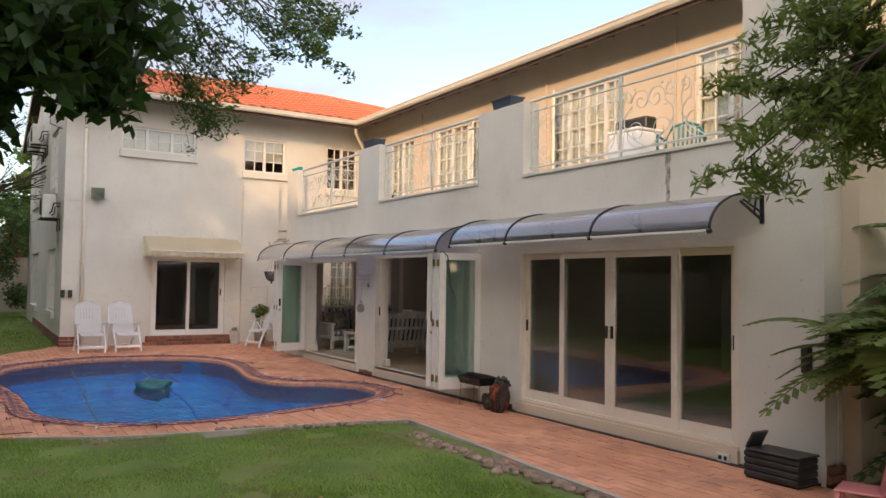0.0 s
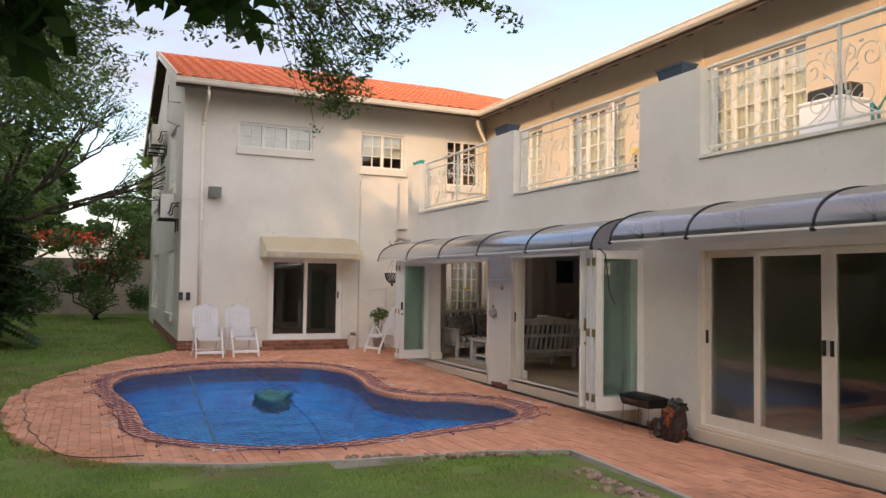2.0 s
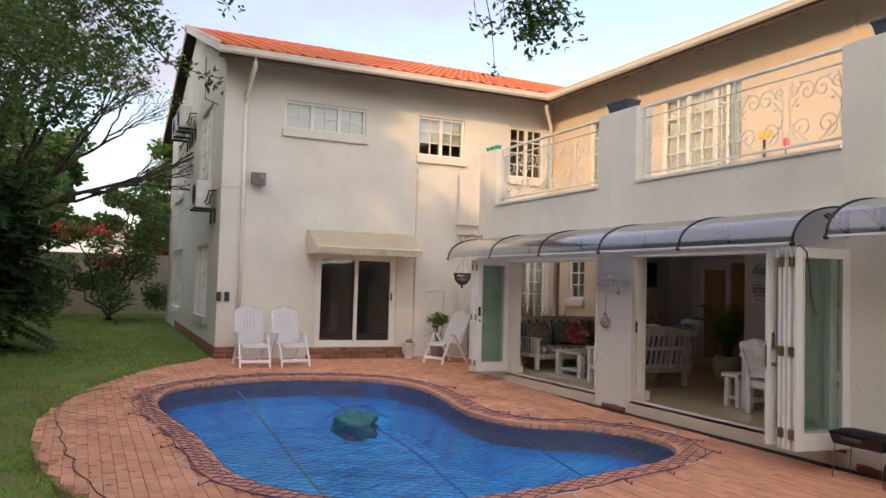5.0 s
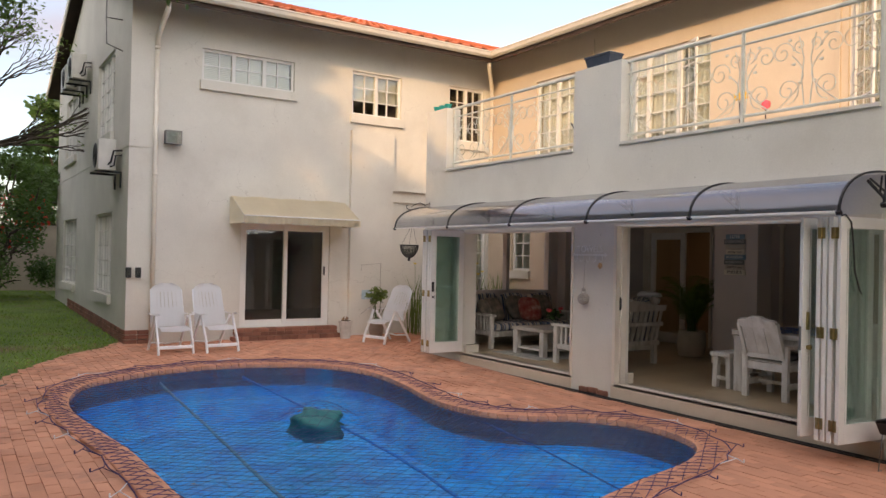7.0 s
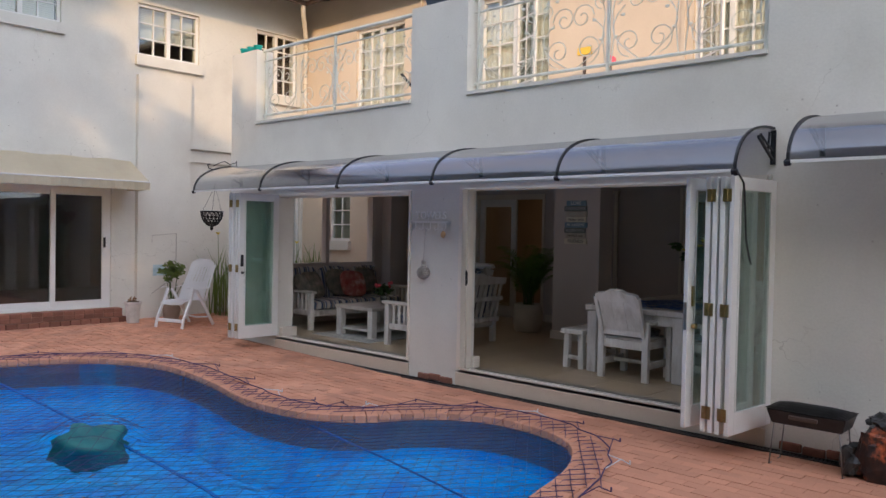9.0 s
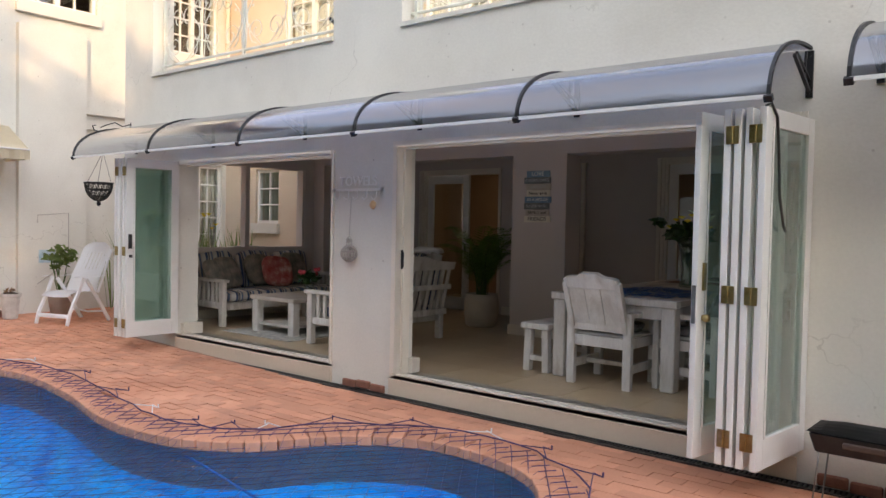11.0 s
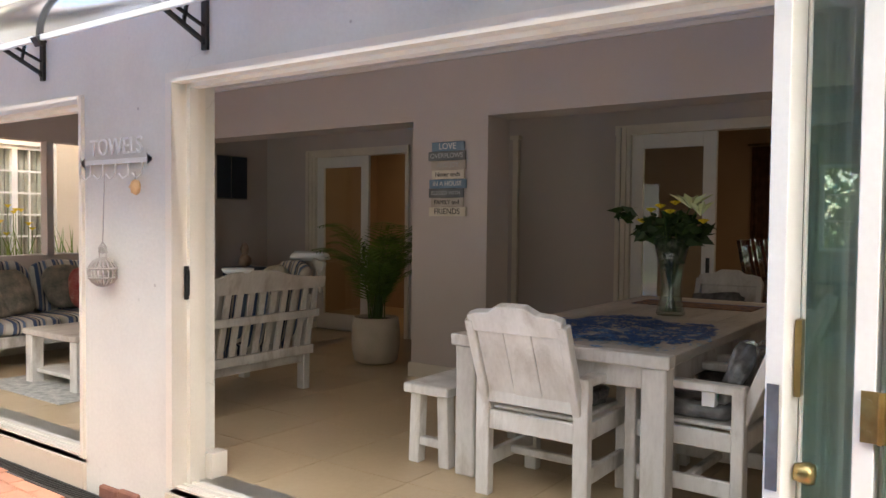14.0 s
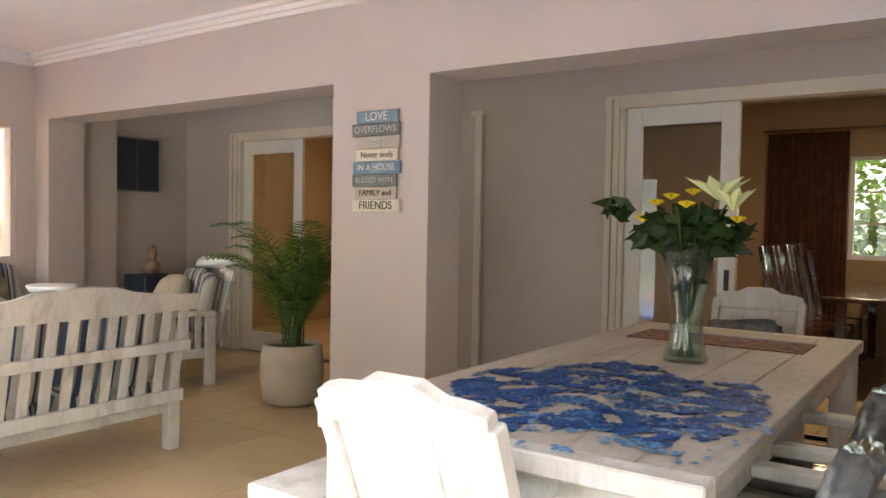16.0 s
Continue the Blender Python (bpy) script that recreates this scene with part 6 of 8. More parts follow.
# extra tree outside the view, placed to keep light off the end wall
tree((2.6, -7.5, 0.0), 7.5, 3.0, 14000, M["leaf_mid"], "unseen leafy tree added at the open side of the lawn for shade", 91, 0.2, 0.2, 0.3)
part("trunk", slim, M["bark"], bpy.data.objects["willow_branch"])
limb_bm = B()
limb(limb_bm, (-6.2, 3.0, -0.1), (-4.6, 4.0, 4.5), 0.22, 0.14, 0.12, rng)
limb(limb_bm, (-4.6, 4.0, 4.5), (-0.5, 5.0, 6.4), 0.12, 0.03, 0.2, rng)
limb(limb_bm, (-4.6, 4.0, 4.5), (-1.6, 0.4, 4.2), 0.09, 0.02, 0.2, rng)
part("trunk", limb_bm, M["bark"], bpy.data.objects["hanging_branch"])

# ---- furniture and small things ----
def put(root, name, mat, *boxes, bevel=0.004, label=""):
    bm = B()
    for b in boxes:
        bx(bm, *b)
    return part(name, bm, mat, root, label, bevel=bevel)


def rod(root, name, mat, pts, r, n=8, label=""):
    bm = B()
    tube(bm, pts, r, n)
    return part(name, bm, mat, root, label, smooth=True)


def sheet(bm, fn, nu, nv, thick):
    """A curved sheet through fn(u, v)."""
    g = [[bm.verts.new(fn(u / nu, v / nv)) for v in range(nv + 1)] for u in range(nu + 1)]
    for a, b in zip(g, g[1:]):
        for k in range(nv):
            bm.faces.new((a[k], a[k + 1], b[k + 1], b[k]))
    bmesh.ops.solidify(bm, geom=list(bm.faces), thickness=thick)


def garden_chair(at, turn, lean, label):
    """White plastic reclining chair; it faces local -y."""
    root = thing("garden_chair", at, label, "garden chair", "white reclining garden chairs", turn)
    foot = Vector((0, 0.18, 0.41))
    ax = Vector((0, math.sin(lean), math.cos(lean))) * 0.74
    nrm = Vector((0, -math.cos(lean), math.sin(lean)))
    half = lambda t: 0.272 - 0.03 * t - 0.16 * max(0.0, t - 0.86) ** 2 / 0.0196

    def shell(bm, u0, u1, t0, t1, m=4, n=6):
        """A piece of the moulded back between two shares of its width and height."""
        def at_(u, v):
            t = t0 + (t1 - t0) * v
            w = u0 + (u1 - u0) * u
            return foot + ax * t + Vector((w * half(t), 0, 0)) + nrm * (0.03 * w * w + 0.012 * math.sin(t * 6))
        sheet(bm, at_, m, n, 0.012)

    for name, u0, u1, t0, t1 in (("lower_back", -1, 1, 0.0, 0.44), ("headrest", -1, 1, 0.80, 1.0), ("back_side", -1, -0.62, 0.44, 0.80), ("back_side", 0.62, 1, 0.44, 0.80)):
        bm = B()
        shell(bm, u0, u1, t0, t1, 8, 6)
        part(name, bm, M["plastic"], root)
    for k in range(5):
        c = (k - 2) * 0.25
        bm = B()
        shell(bm, c - 0.108, c + 0.108, 0.435, 0.805, 2, 4)
        part("back_slat", bm, M["plastic"], root)
    for f in (-1, 1):
        rod(root, "back_edge", M["plastic"], [foot + ax * t + Vector((f * half(t), 0, 0)) for t in (0, 0.3, 0.6, 0.86)], 0.016)
    bm = B()
    sheet(bm, lambda u, v: Vector(((u - 0.5) * 0.47, 0.20 - 0.50 * v, 0.415 + 0.015 * math.sin(v * 3) - 0.04 * max(0, v - 0.85) / 0.15)) + Vector((0, 0, -0.012 * math.sin(u * math.pi))), 8, 8, 0.03)
    part("seat", bm, M["plastic"], root, smooth=True)
    for x in (-0.275, 0.275):
        for name, pts in (("front_leg", [(x, -0.34, 0.0), (x, -0.30, 0.16), (x, -0.16, 0.42), (x, -0.08, 0.62)]), ("back_leg", [(x * 0.93, 0.40, 0.0), (x * 0.93, 0.16, 0.36), (x * 0.95, -0.02, 0.60)])):
            bm = B()
            for p, q in zip(pts, pts[1:]):
                beam(bm, p, q, 0.032, 0.048)
            part(name, bm, M["plastic"], root, bevel=0.006)
        bm = B()
        sheet(bm, lambda u, v: Vector((x + (u - 0.5) * 0.072, -0.24 + 0.54 * v, 0.635 + 0.012 * math.cos(v * 5) - 0.02 * max(0, 0.15 - v) / 0.15)), 2, 8, 0.028)
        part("armrest", bm, M["plastic"], root, smooth=True)
    put(root, "front_stretcher", M["plastic"], ((-0.26, 0.26), (-0.33, -0.29), (0.09, 0.145)), bevel=0.01)
    rod(root, "rear_stretcher", M["plastic"], [(-0.25, 0.30, 0.14), (0, 0.27, 0.12), (0.25, 0.30, 0.14)], 0.014)
    return root


garden_chair((1.95, 16.26, 0.104), 2, 0.27, "white plastic reclining garden chair against the house wall")
garden_chair((2.68, 16.28, 0.104), 8, 0.30, "white plastic reclining garden chair turned slightly, by the house wall")
garden_chair((5.96, 16.22, 0.104), -72, 0.42, "white plastic garden chair seen side-on beside the chimney breast")


def plant_leaves(root, at, r, n, size, mat, aspect=0.4, seed=0):
    leaf_cloud("foliage", [(at, r, n)], mat, root, seed, size, aspect)


# planter and pot plant at the house
root = thing("plant_pot", (5.46, 16.98, 0.12), "white weathered square-topped plant pot with dead plants", "plant pot")
bm = B()
lathe(bm, [(0.09, 0.0), (0.10, 0.02), (0.125, 0.30), (0.145, 0.315), (0.145, 0.35), (0.125, 0.35), (0.12, 0.32)], 10)
part("pot", bm, surface("pot_white", (0.5, 0.47, 0.42), (0.68, 0.65, 0.6), 0.8, 6, 0.3, stain=(0.3, 0.25, 0.2), stain_scale=5), root)
bm = B()
blob(bm, (0, 0, 0.33), (0.11, 0.11, 0.035), 2, 0.6)
part("soil", bm, M["soil"], root)
plant_leaves(root, (0, 0, 0.38), (0.08, 0.08, 0.05), 50, 0.05, M["dry_leaf"])
root = thing("pot_plant", (6.10, 16.90, 0.12), "green pot plant on a low stand behind the garden chair", "pot plant")
bm = B()
lathe(bm, [(0.12, 0.0), (0.16, 0.28), (0.17, 0.30), (0.15, 0.30)], 16)
part("pot", bm, M["concrete"], root, smooth=True)
bm = B()
rng = random.Random(3)
for k in range(9):
    limb(bm, (0, 0, 0.28), (rng.uniform(-0.2, 0.2), rng.uniform(-0.15, 0.15), rng.uniform(0.6, 0.95)), 0.008, 0.004, 0.02, rng, 4)
part("stem", bm, M["leaf_mid"], root)
plant_leaves(root, (0, 0, 0.85), (0.24, 0.18, 0.17), 150, 0.13, M["leaf_light"], 0.38, 4)
put(thing("meter_panel", (0, 0, 0), "small blue and white notice tile on the chimney breast", "sign"), "plate", surface("notice_tile", (0.35, 0.5, 0.55), (0.55, 0.66, 0.68), 0.5, 12), ((6.02, 6.26), (HY - 0.112, HY - 0.101), (0.86, 1.05)), bevel=0.001)
bm = B()
tube(bm, [(6.0, HY - 0.107, 1.45), (6.0, HY - 0.107, 1.56), (6.45, HY - 0.107, 1.6), (6.45, HY - 0.107, 1.0), (6.3, HY - 0.107, 0.75), (6.0, HY - 0.107, 0.55)], 0.006, 5)
tagged(part("wall_cable", bm, M["concrete"]), "thin painted cable run on the chimney breast", "cable")

# floodlight, sensors, sockets
root = thing("floodlight", (2.18, HY, 3.80), "grey boxy floodlight on the house wall", "floodlight")
put(root, "housing", M["steel"], ((-0.14, 0.14), (-0.22, -0.06), (-0.12, 0.12)))
put(root, "lens", M["glass"], ((-0.12, 0.12), (-0.228, -0.221), (-0.10, 0.10)), bevel=0)
put(root, "bracket", M["black"], ((-0.03, 0.03), (-0.06, 0.0), (-0.05, 0.05)))
for n, at in enumerate(((1.66, HY - 0.04, 1.38), (1.50, HY - 0.035, 1.38))):
    root = thing("sensor_box", at, "small black alarm sensor on the house wall", "sensor", "black wall sensors")
    put(root, "body", M["black_plastic"], ((-0.045, 0.045), (-0.04, 0.039), (-0.09, 0.09)), bevel=0.01)
    put(root, "window", M["glass"], ((-0.03, 0.03), (-0.044, -0.041), (-0.05, 0.02)), bevel=0)
for at, s in (((FX, 1.62, 1.10), 1.0), ((6.22, 1.44, 1.28), 1.0)):
    root = thing("alarm_beam", at, "black upright alarm beam housing on the plaster", "sensor", "black wall sensors")
    put(root, "body", M["black_plastic"], ((-0.08, -0.001), (-0.04, 0.04), (-0.12, 0.12)), bevel=0.012)
    put(root, "cap", M["black"], ((-0.085, -0.001), (-0.043, 0.043), (0.121, 0.135)), bevel=0.003)
rod(thing("conduit", (0, 0, 0), "thin white conduit down the wall corner", "conduit"), "pipe", M["white"], [(6.24, 1.455, 0.1), (6.24, 1.455, 1.16)], 0.010)
root = thing("wall_socket", (FX - 0.05, 2.52, 0.04), "white weatherproof wall socket on the plinth", "socket")
put(root, "plate", M["white"], ((-0.02, -0.001), (-0.075, 0.075), (-0.045, 0.045)))
put(root, "switch", M["black"], ((-0.026, -0.021), (-0.05, -0.02), (-0.02, 0.02)), ((-0.026, -0.021), (0.01, 0.05), (-0.02, 0.02)), bevel=0)


def aircon(at, label):
    root = thing("air_conditioner", at, label, "air conditioner", "outdoor air conditioners")
    put(root, "casing", surface("aircon_enamel", (0.55, 0.53, 0.48), (0.66, 0.64, 0.58), 0.5, 5, 0.05), ((-0.42, -0.12), (-0.40, 0.40), (0.0, 0.56)), bevel=0.012)
    bm = B()
    for k in range(7):
        r = 0.03 + 0.03 * k
        tube(bm, [(-0.428, -0.08 + r * math.cos(a * math.tau / 20), 0.28 + r * math.sin(a * math.tau / 20)) for a in range(21)], 0.004, 4)
    part("fan_grille", bm, M["black"], root)
    bm = B()
    tube(bm, [(-0.425, -0.08, 0.28), (-0.421, -0.08, 0.28)], 0.225, 20)
    part("fan_opening", bm, M["black_plastic"], root)
    for y in (-0.28, 0.28):
        put(root, "bracket", M["black"], ((-0.45, -0.001), (y - 0.02, y + 0.02), (-0.04, -0.002)), ((-0.03, -0.001), (y - 0.02, y + 0.02), (-0.3, -0.041)), bevel=0)
    bm = B()
    tube(bm, [(-0.25, -0.41, 0.10), (-0.22, -0.50, 0.14), (-0.18, -0.50, 0.34), (-0.03, -0.48, 0.36)], 0.018, 8)
    tube(bm, [(-0.22, -0.41, 0.06), (-0.16, -0.46, 0.08), (-0.14, -0.46, 0.26), (-0.03, -0.44, 0.28)], 0.014, 8)
    part("pipes", bm, M["black"], root, smooth=True)


aircon((HX, 18.45, 3.20), "cream outdoor air conditioning unit on a wall bracket")
aircon((HX, 22.3, 5.55), "cream outdoor air conditioning unit under the gable")
aircon((HX, 23.4, 5.5), "yellowed outdoor air conditioning unit under the gable")
bm = B()
tube(bm, [(HX - 0.02, 18.3, 6.0), (HX - 0.3, 18.3, 6.0), (HX - 0.3, 18.2, 5.5), (HX - 0.02, 18.2, 5.4)], 0.014, 6)
tube(bm, [(HX - 0.3, 18.3, 6.4), (HX - 0.3, 18.3, 6.0)], 0.012, 6)
tagged(part("wall_bracket", bm, M["steel"]), "thin bent pipe bracket high on the gable wall", "bracket")

# hanging basket
root = thing("hanging_basket", (5.66, 14.9, 1.96), "black wrought-iron hanging basket on a scroll bracket", "hanging basket")
bm = B()
for a in range(16):
    t = a * math.tau / 16
    tube(bm, [(0.16 * math.cos(t + q * 0.5) * math.cos(q), 0.16 * math.sin(t + q * 0.5) * math.cos(q), -0.22 * math.sin(q)) for q in [k * 0.26 for k in range(7)]], 0.006, 4)
    tube(bm, [(0.16 * math.cos(t - q * 0.5) * math.cos(q), 0.16 * math.sin(t - q * 0.5) * math.cos(q), -0.22 * math.sin(q)) for q in [k * 0.26 for k in range(7)]], 0.006, 4)
for r, z in ((0.165, 0.0), (0.145, -0.08), (0.10, -0.16)):
    tube(bm, [(r * math.cos(a * math.tau / 20), r * math.sin(a * math.tau / 20), z) for a in range(21)], 0.009, 5)
blob(bm, (0, 0, -0.25), (0.025, 0.025, 0.03), 1, 0)
part("bowl", bm, M["black"], root)
bm = B()
for a in range(3):
    t = a * math.tau / 3
    tube(bm, [(0.16 * math.cos(t), 0.16 * math.sin(t), 0), (0.05, 0, 0.38)], 0.003, 4)
part("chain", bm, M["black"], root)
bm = B()
tube(bm, [(0.41, 0, 0.78), (0.41, 0, 0.60)], 0.008, 6)
tube(bm, [(0.41, 0, 0.66), (0.2, 0, 0.66), (0.05, 0, 0.62), (-0.06, 0, 0.64), (-0.08, 0, 0.69), (-0.04, 0, 0.70)], 0.008, 6)
tube(bm, [(0.41, 0, 0.76), (0.3, 0, 0.72), (0.2, 0, 0.76), (0.1, 0, 0.72), (0.02, 0, 0.68)], 0.007, 6)
tube(bm, [(0.05, 0, 0.62), (0.05, 0, 0.38)], 0.004, 4)
part("bracket", bm, M["black"], root)

# barbecue and charcoal
root = thing("barbecue", (5.72, 6.47, 0.0), "black lidded portable barbecue on thin wire legs", "barbecue")
bm = B()
v = [bm.verts.new(p) for p in ((-0.13, -0.25, 0.33), (0.13, -0.25, 0.33), (0.13, 0.25, 0.33), (-0.13, 0.25, 0.33), (-0.16, -0.28, 0.44), (0.16, -0.28, 0.44), (0.16, 0.28, 0.44), (-0.16, 0.28, 0.44))]
for f in ((3, 2, 1, 0), (4, 5, 6, 7), (0, 1, 5, 4), (1, 2, 6, 5), (2, 3, 7, 6), (3, 0, 4, 7)):
    bm.faces.new([v[i] for i in f])
part("bowl", bm, M["black"], root, bevel=0.008)
bm = B()
sheet(bm, lambda u, w: Vector((-0.165 + 0.33 * u, -0.29 + 0.58 * w, 0.445 + 0.04 * math.sin(u * math.pi) * min(1, 6 * w, 6 * (1 - w)))), 8, 8, 0.006)
part("lid", bm, M["black"], root)
for x in (-0.12, 0.12):
    rod(root, "leg", M["steel"], [(x, -0.23, 0.34), (x, -0.26, 0.01), (x * 0.6, -0.26, 0.01)], 0.005)
    rod(root, "leg", M["steel"], [(x, 0.23, 0.34), (x, 0.26, 0.01), (x * 0.6, 0.26, 0.01)], 0.005)
put(root, "handle", M["wood_dark"], ((-0.21, -0.18), (-0.1, 0.1), (0.39, 0.42)))
root = thing("charcoal_bag", (5.78, 6.02, 0.0), "crumpled orange and black charcoal bag slumped against the wall", "bag")
bagm = surface("printed_sack", (0.012, 0.011, 0.011), (0.05, 0.02, 0.015), 0.5, 11, 0.6, 25, stain=(0.70, 0.16, 0.04), stain_scale=6, stain_amount=1.0)
bm = B()
blob(bm, (0, 0, 0.19), (0.12, 0.13, 0.20), 5, 0.35, 14, 0.6)
part("sack", bm, bagm, root)
bm = B()
blob(bm, (0.02, -0.03, 0.41), (0.09, 0.11, 0.06), 8, 0.9, 10)
part("torn_top", bm, M["black_plastic"], root)
bm = B()
blob(bm, (-0.02, 0.17, 0.12), (0.10, 0.07, 0.12), 11, 0.5, 10, 0.8)
part("loose_wrap", bm, M["black_plastic"], root)

# rust-brown drip below the balcony outlet
stain = surface("drip_stain", (0.20, 0.16, 0.12), (0.34, 0.29, 0.23), 0.95, 6, 0.2)
snt = stain.node_tree
sn_c, sn_n, sn_r = snt.nodes.new("ShaderNodeTexCoord"), snt.nodes.new("ShaderNodeTexNoise"), snt.nodes.new("ShaderNodeMapRange")
sn_n.inputs["Scale"].default_value, sn_n.inputs["Detail"].default_value = 14, 5
sn_r.inputs["From Min"].default_value, sn_r.inputs["From Max"].default_value, sn_r.inputs["To Max"].default_value = 0.25, 0.75, 0.8
snt.links.new(sn_c.outputs["Object"], sn_n.inputs["Vector"])
snt.links.new(sn_n.outputs["Fac"], sn_r.inputs["Value"])
snt.links.new(sn_r.outputs["Result"], snt.nodes["Principled BSDF"].inputs["Alpha"])
for y, z0, z1, w in ((3.29, 2.70, 3.25, 0.04),):
    bm = B()
    zs = [z0 + (z1 - z0) * k / 8 for k in range(9)]
    rows = [[bm.verts.new((FX - 0.003, y + f * w * (0.55 + 0.45 * k / 8 + 0.25 * math.sin(k * 2.1 + f)), z)) for f in (-1, 1)] for k, z in enumerate(zs)]
    for a, b in zip(rows, rows[1:]):
        bm.faces.new((a[0], b[0], b[1], a[1]))
    struct("wall_stain", bm, stain, "brown water stain running down the parapet plaster")

# black crate and pink chair by the near corner
root = thing("garden_box", (5.80, 1.74, 0.0), "black slatted plastic garden box with its lid ajar", "box")
for k in range(4):
    put(root, "slat", M["black_plastic"], ((-0.15, 0.15), (-0.28, 0.28), (0.02 + 0.06 * k, 0.075 + 0.06 * k)), bevel=0.012)
put(root, "core", M["black"], ((-0.135, 0.135), (-0.265, 0.265), (0.0, 0.25)))
bm = B()
beam(bm, (0.0, 0.28, 0.27), (0.0, 0.20, 0.42), 0.22, 0.02)
part("lid_flap", bm, M["black_plastic"], root)
put(root, "lid", M["black_plastic"], ((-0.16, 0.16), (-0.29, 0.25), (0.26, 0.28)), bevel=0.008)
root = thing("child_chair", (5.32, 0.72, 0.0), "faded pink plastic child's chair on the paving", "chair", turn=200)
pink = surface("pink_plastic", (0.62, 0.22, 0.22), (0.75, 0.30, 0.29), 0.5, 4)
bm = B()
sheet(bm, lambda u, w: Vector(((u - 0.5) * 0.36 * (1 - 0.2 * w * w), 0.16 + 0.05 * w - 0.04 * math.sin(u * math.pi), 0.24 + 0.24 * w)), 10, 8, 0.012)
part("backrest", bm, pink, root, smooth=True)
put(root, "seat", pink, ((-0.17, 0.17), (-0.17, 0.17), (0.22, 0.24)), bevel=0.01)
for x in (-0.14, 0.14):
    for y in (-0.14, 0.14):
        rod(root, "leg", pink, [(x, y, 0.22), (x * 1.15, y * 1.15, 0.0)], 0.018)

# planter boxes on the piers, cups
for y, x in ((10.75, FX + 0.13), (6.45, FX + 0.13)):
    root = thing("planter_box", (x, y, 4.37 if y > 8 else 4.34), "dark grey empty planter box on a balcony pier", "planter", "planter boxes on piers")
    bm = B()
    rings = [[bm.verts.new((sx * a, sy * b, z)) for sx, sy in ((-1, -1), (1, -1), (1, 1), (-1, 1))] for z, (a, b) in ((0.0, (0.10, 0.20)), (0.13, (0.12, 0.235)), (0.131, (0.13, 0.245)), (0.155, (0.13, 0.245)), (0.156, (0.115, 0.23)), (0.04, (0.09, 0.19)))]
    bm.faces.new(rings[0][::-1])
    for p, q in zip(rings, rings[1:]):
        for k in range(4):
            bm.faces.new((p[k], p[(k + 1) % 4], q[(k + 1) % 4], q[k]))
    bm.faces.new(rings[-1])
    part("box", bm, surface("slate_plastic", (0.035, 0.05, 0.075), (0.055, 0.075, 0.105), 0.5, 5), root)
teal = surface("teal_plastic", (0.0, 0.30, 0.28), (0.01, 0.40, 0.36), 0.4, 5)
for k in range(3):
    root = thing("planter_pot", (FX + 0.10, 14.52 + 0.18 * k, 4.36), "small turquoise pot on the end pier", "pot", "turquoise pots")
    bm = B()
    lathe(bm, [(0.045, 0.0), (0.06, 0.07), (0.068, 0.075), (0.068, 0.09), (0.055, 0.09), (0.04, 0.02)], 14)
    part("pot", bm, teal, root, smooth=True)

# on the balcony
teal2 = surface("green_plastic", (0.02, 0.20, 0.19), (0.04, 0.28, 0.26), 0.45, 5)
root = thing("balcony_chair", (8.0, 4.75, 3.25), "dark turquoise plastic balcony armchair with a slatted round back", "chair", turn=-60)
put(root, "seat", teal2, ((-0.25, 0.25), (-0.24, 0.22), (0.40, 0.425)), bevel=0.01)
bm = B()
tube(bm, [(-0.26, 0.22, 0.42), (-0.28, 0.28, 0.66), (-0.18, 0.32, 0.84), (0, 0.34, 0.90), (0.18, 0.32, 0.84), (0.28, 0.28, 0.66), (0.26, 0.22, 0.42)], 0.022, 8)
for x in (-0.15, -0.09, -0.03, 0.03, 0.09, 0.15):
    beam(bm, (x, 0.22, 0.43), (x * 1.1, 0.32, 0.85), 0.03, 0.01)
part("backrest", bm, teal2, root)
for f in (-1, 1):
    bm = B()
    tube(bm, [(f * 0.27, 0.27, 0.62), (f * 0.30, 0.0, 0.64), (f * 0.29, -0.22, 0.62), (f * 0.28, -0.25, 0.4), (f * 0.30, -0.28, 0.0)], 0.022, 8)
    part("armrest", bm, teal2, root, smooth=True)
    rod(root, "leg", teal2, [(f * 0.25, 0.22, 0.42), (f * 0.29, 0.30, 0.0)], 0.022)
root = thing("storage_box", (8.1, 5.72, 3.25), "white chest with a dark planter on top, on the balcony", "chest")
put(root, "chest", M["plastic"], ((-0.28, 0.28), (-0.32, 0.32), (0.0, 0.82)), bevel=0.03)
put(root, "chest_lid", M["plastic"], ((-0.29, 0.29), (-0.33, 0.33), (0.821, 0.87)), bevel=0.02)
root = thing("planter_box", (8.1, 5.72, 4.121), "dark grey planter box on the balcony chest", "planter", "planter boxes on piers")
put(root, "box", M["black_plastic"], ((-0.12, 0.12), (-0.32, 0.32), (0.0, 0.17)), bevel=0.02)
put(root, "soil", M["soil"], ((-0.10, 0.10), (-0.30, 0.30), (0.171, 0.18)), bevel=0)
root = thing("air_conditioner", (9.0, 14.05, 3.35), "white outdoor air conditioner standing on the balcony", "air conditioner", "outdoor air conditioners")
put(root, "casing", M["plastic"], ((-0.12, 0.2), (-0.38, 0.38), (0.0, 0.55)), bevel=0.015)
bm = B()
tube(bm, [(-0.13, -0.1, 0.28), (-0.121, -0.1, 0.28)], 0.22, 20)
part("fan_opening", bm, M["black"], root)
root = thing("garden_ornament", (8.8, 10.5, 3.25), "yellow and pink ornament leaning on the balcony wall", "ornament")
put(root, "yellow_panel", surface("yellow_card", (0.75, 0.45, 0.03), (0.85, 0.55, 0.06), 0.6), ((-0.02, 0.02), (-0.11, 0.11), (0.98, 1.08)))
put(root, "post", M["wood_dark"], ((-0.015, 0.015), (-0.02, 0.02), (0.0, 0.949)))
bm = B()
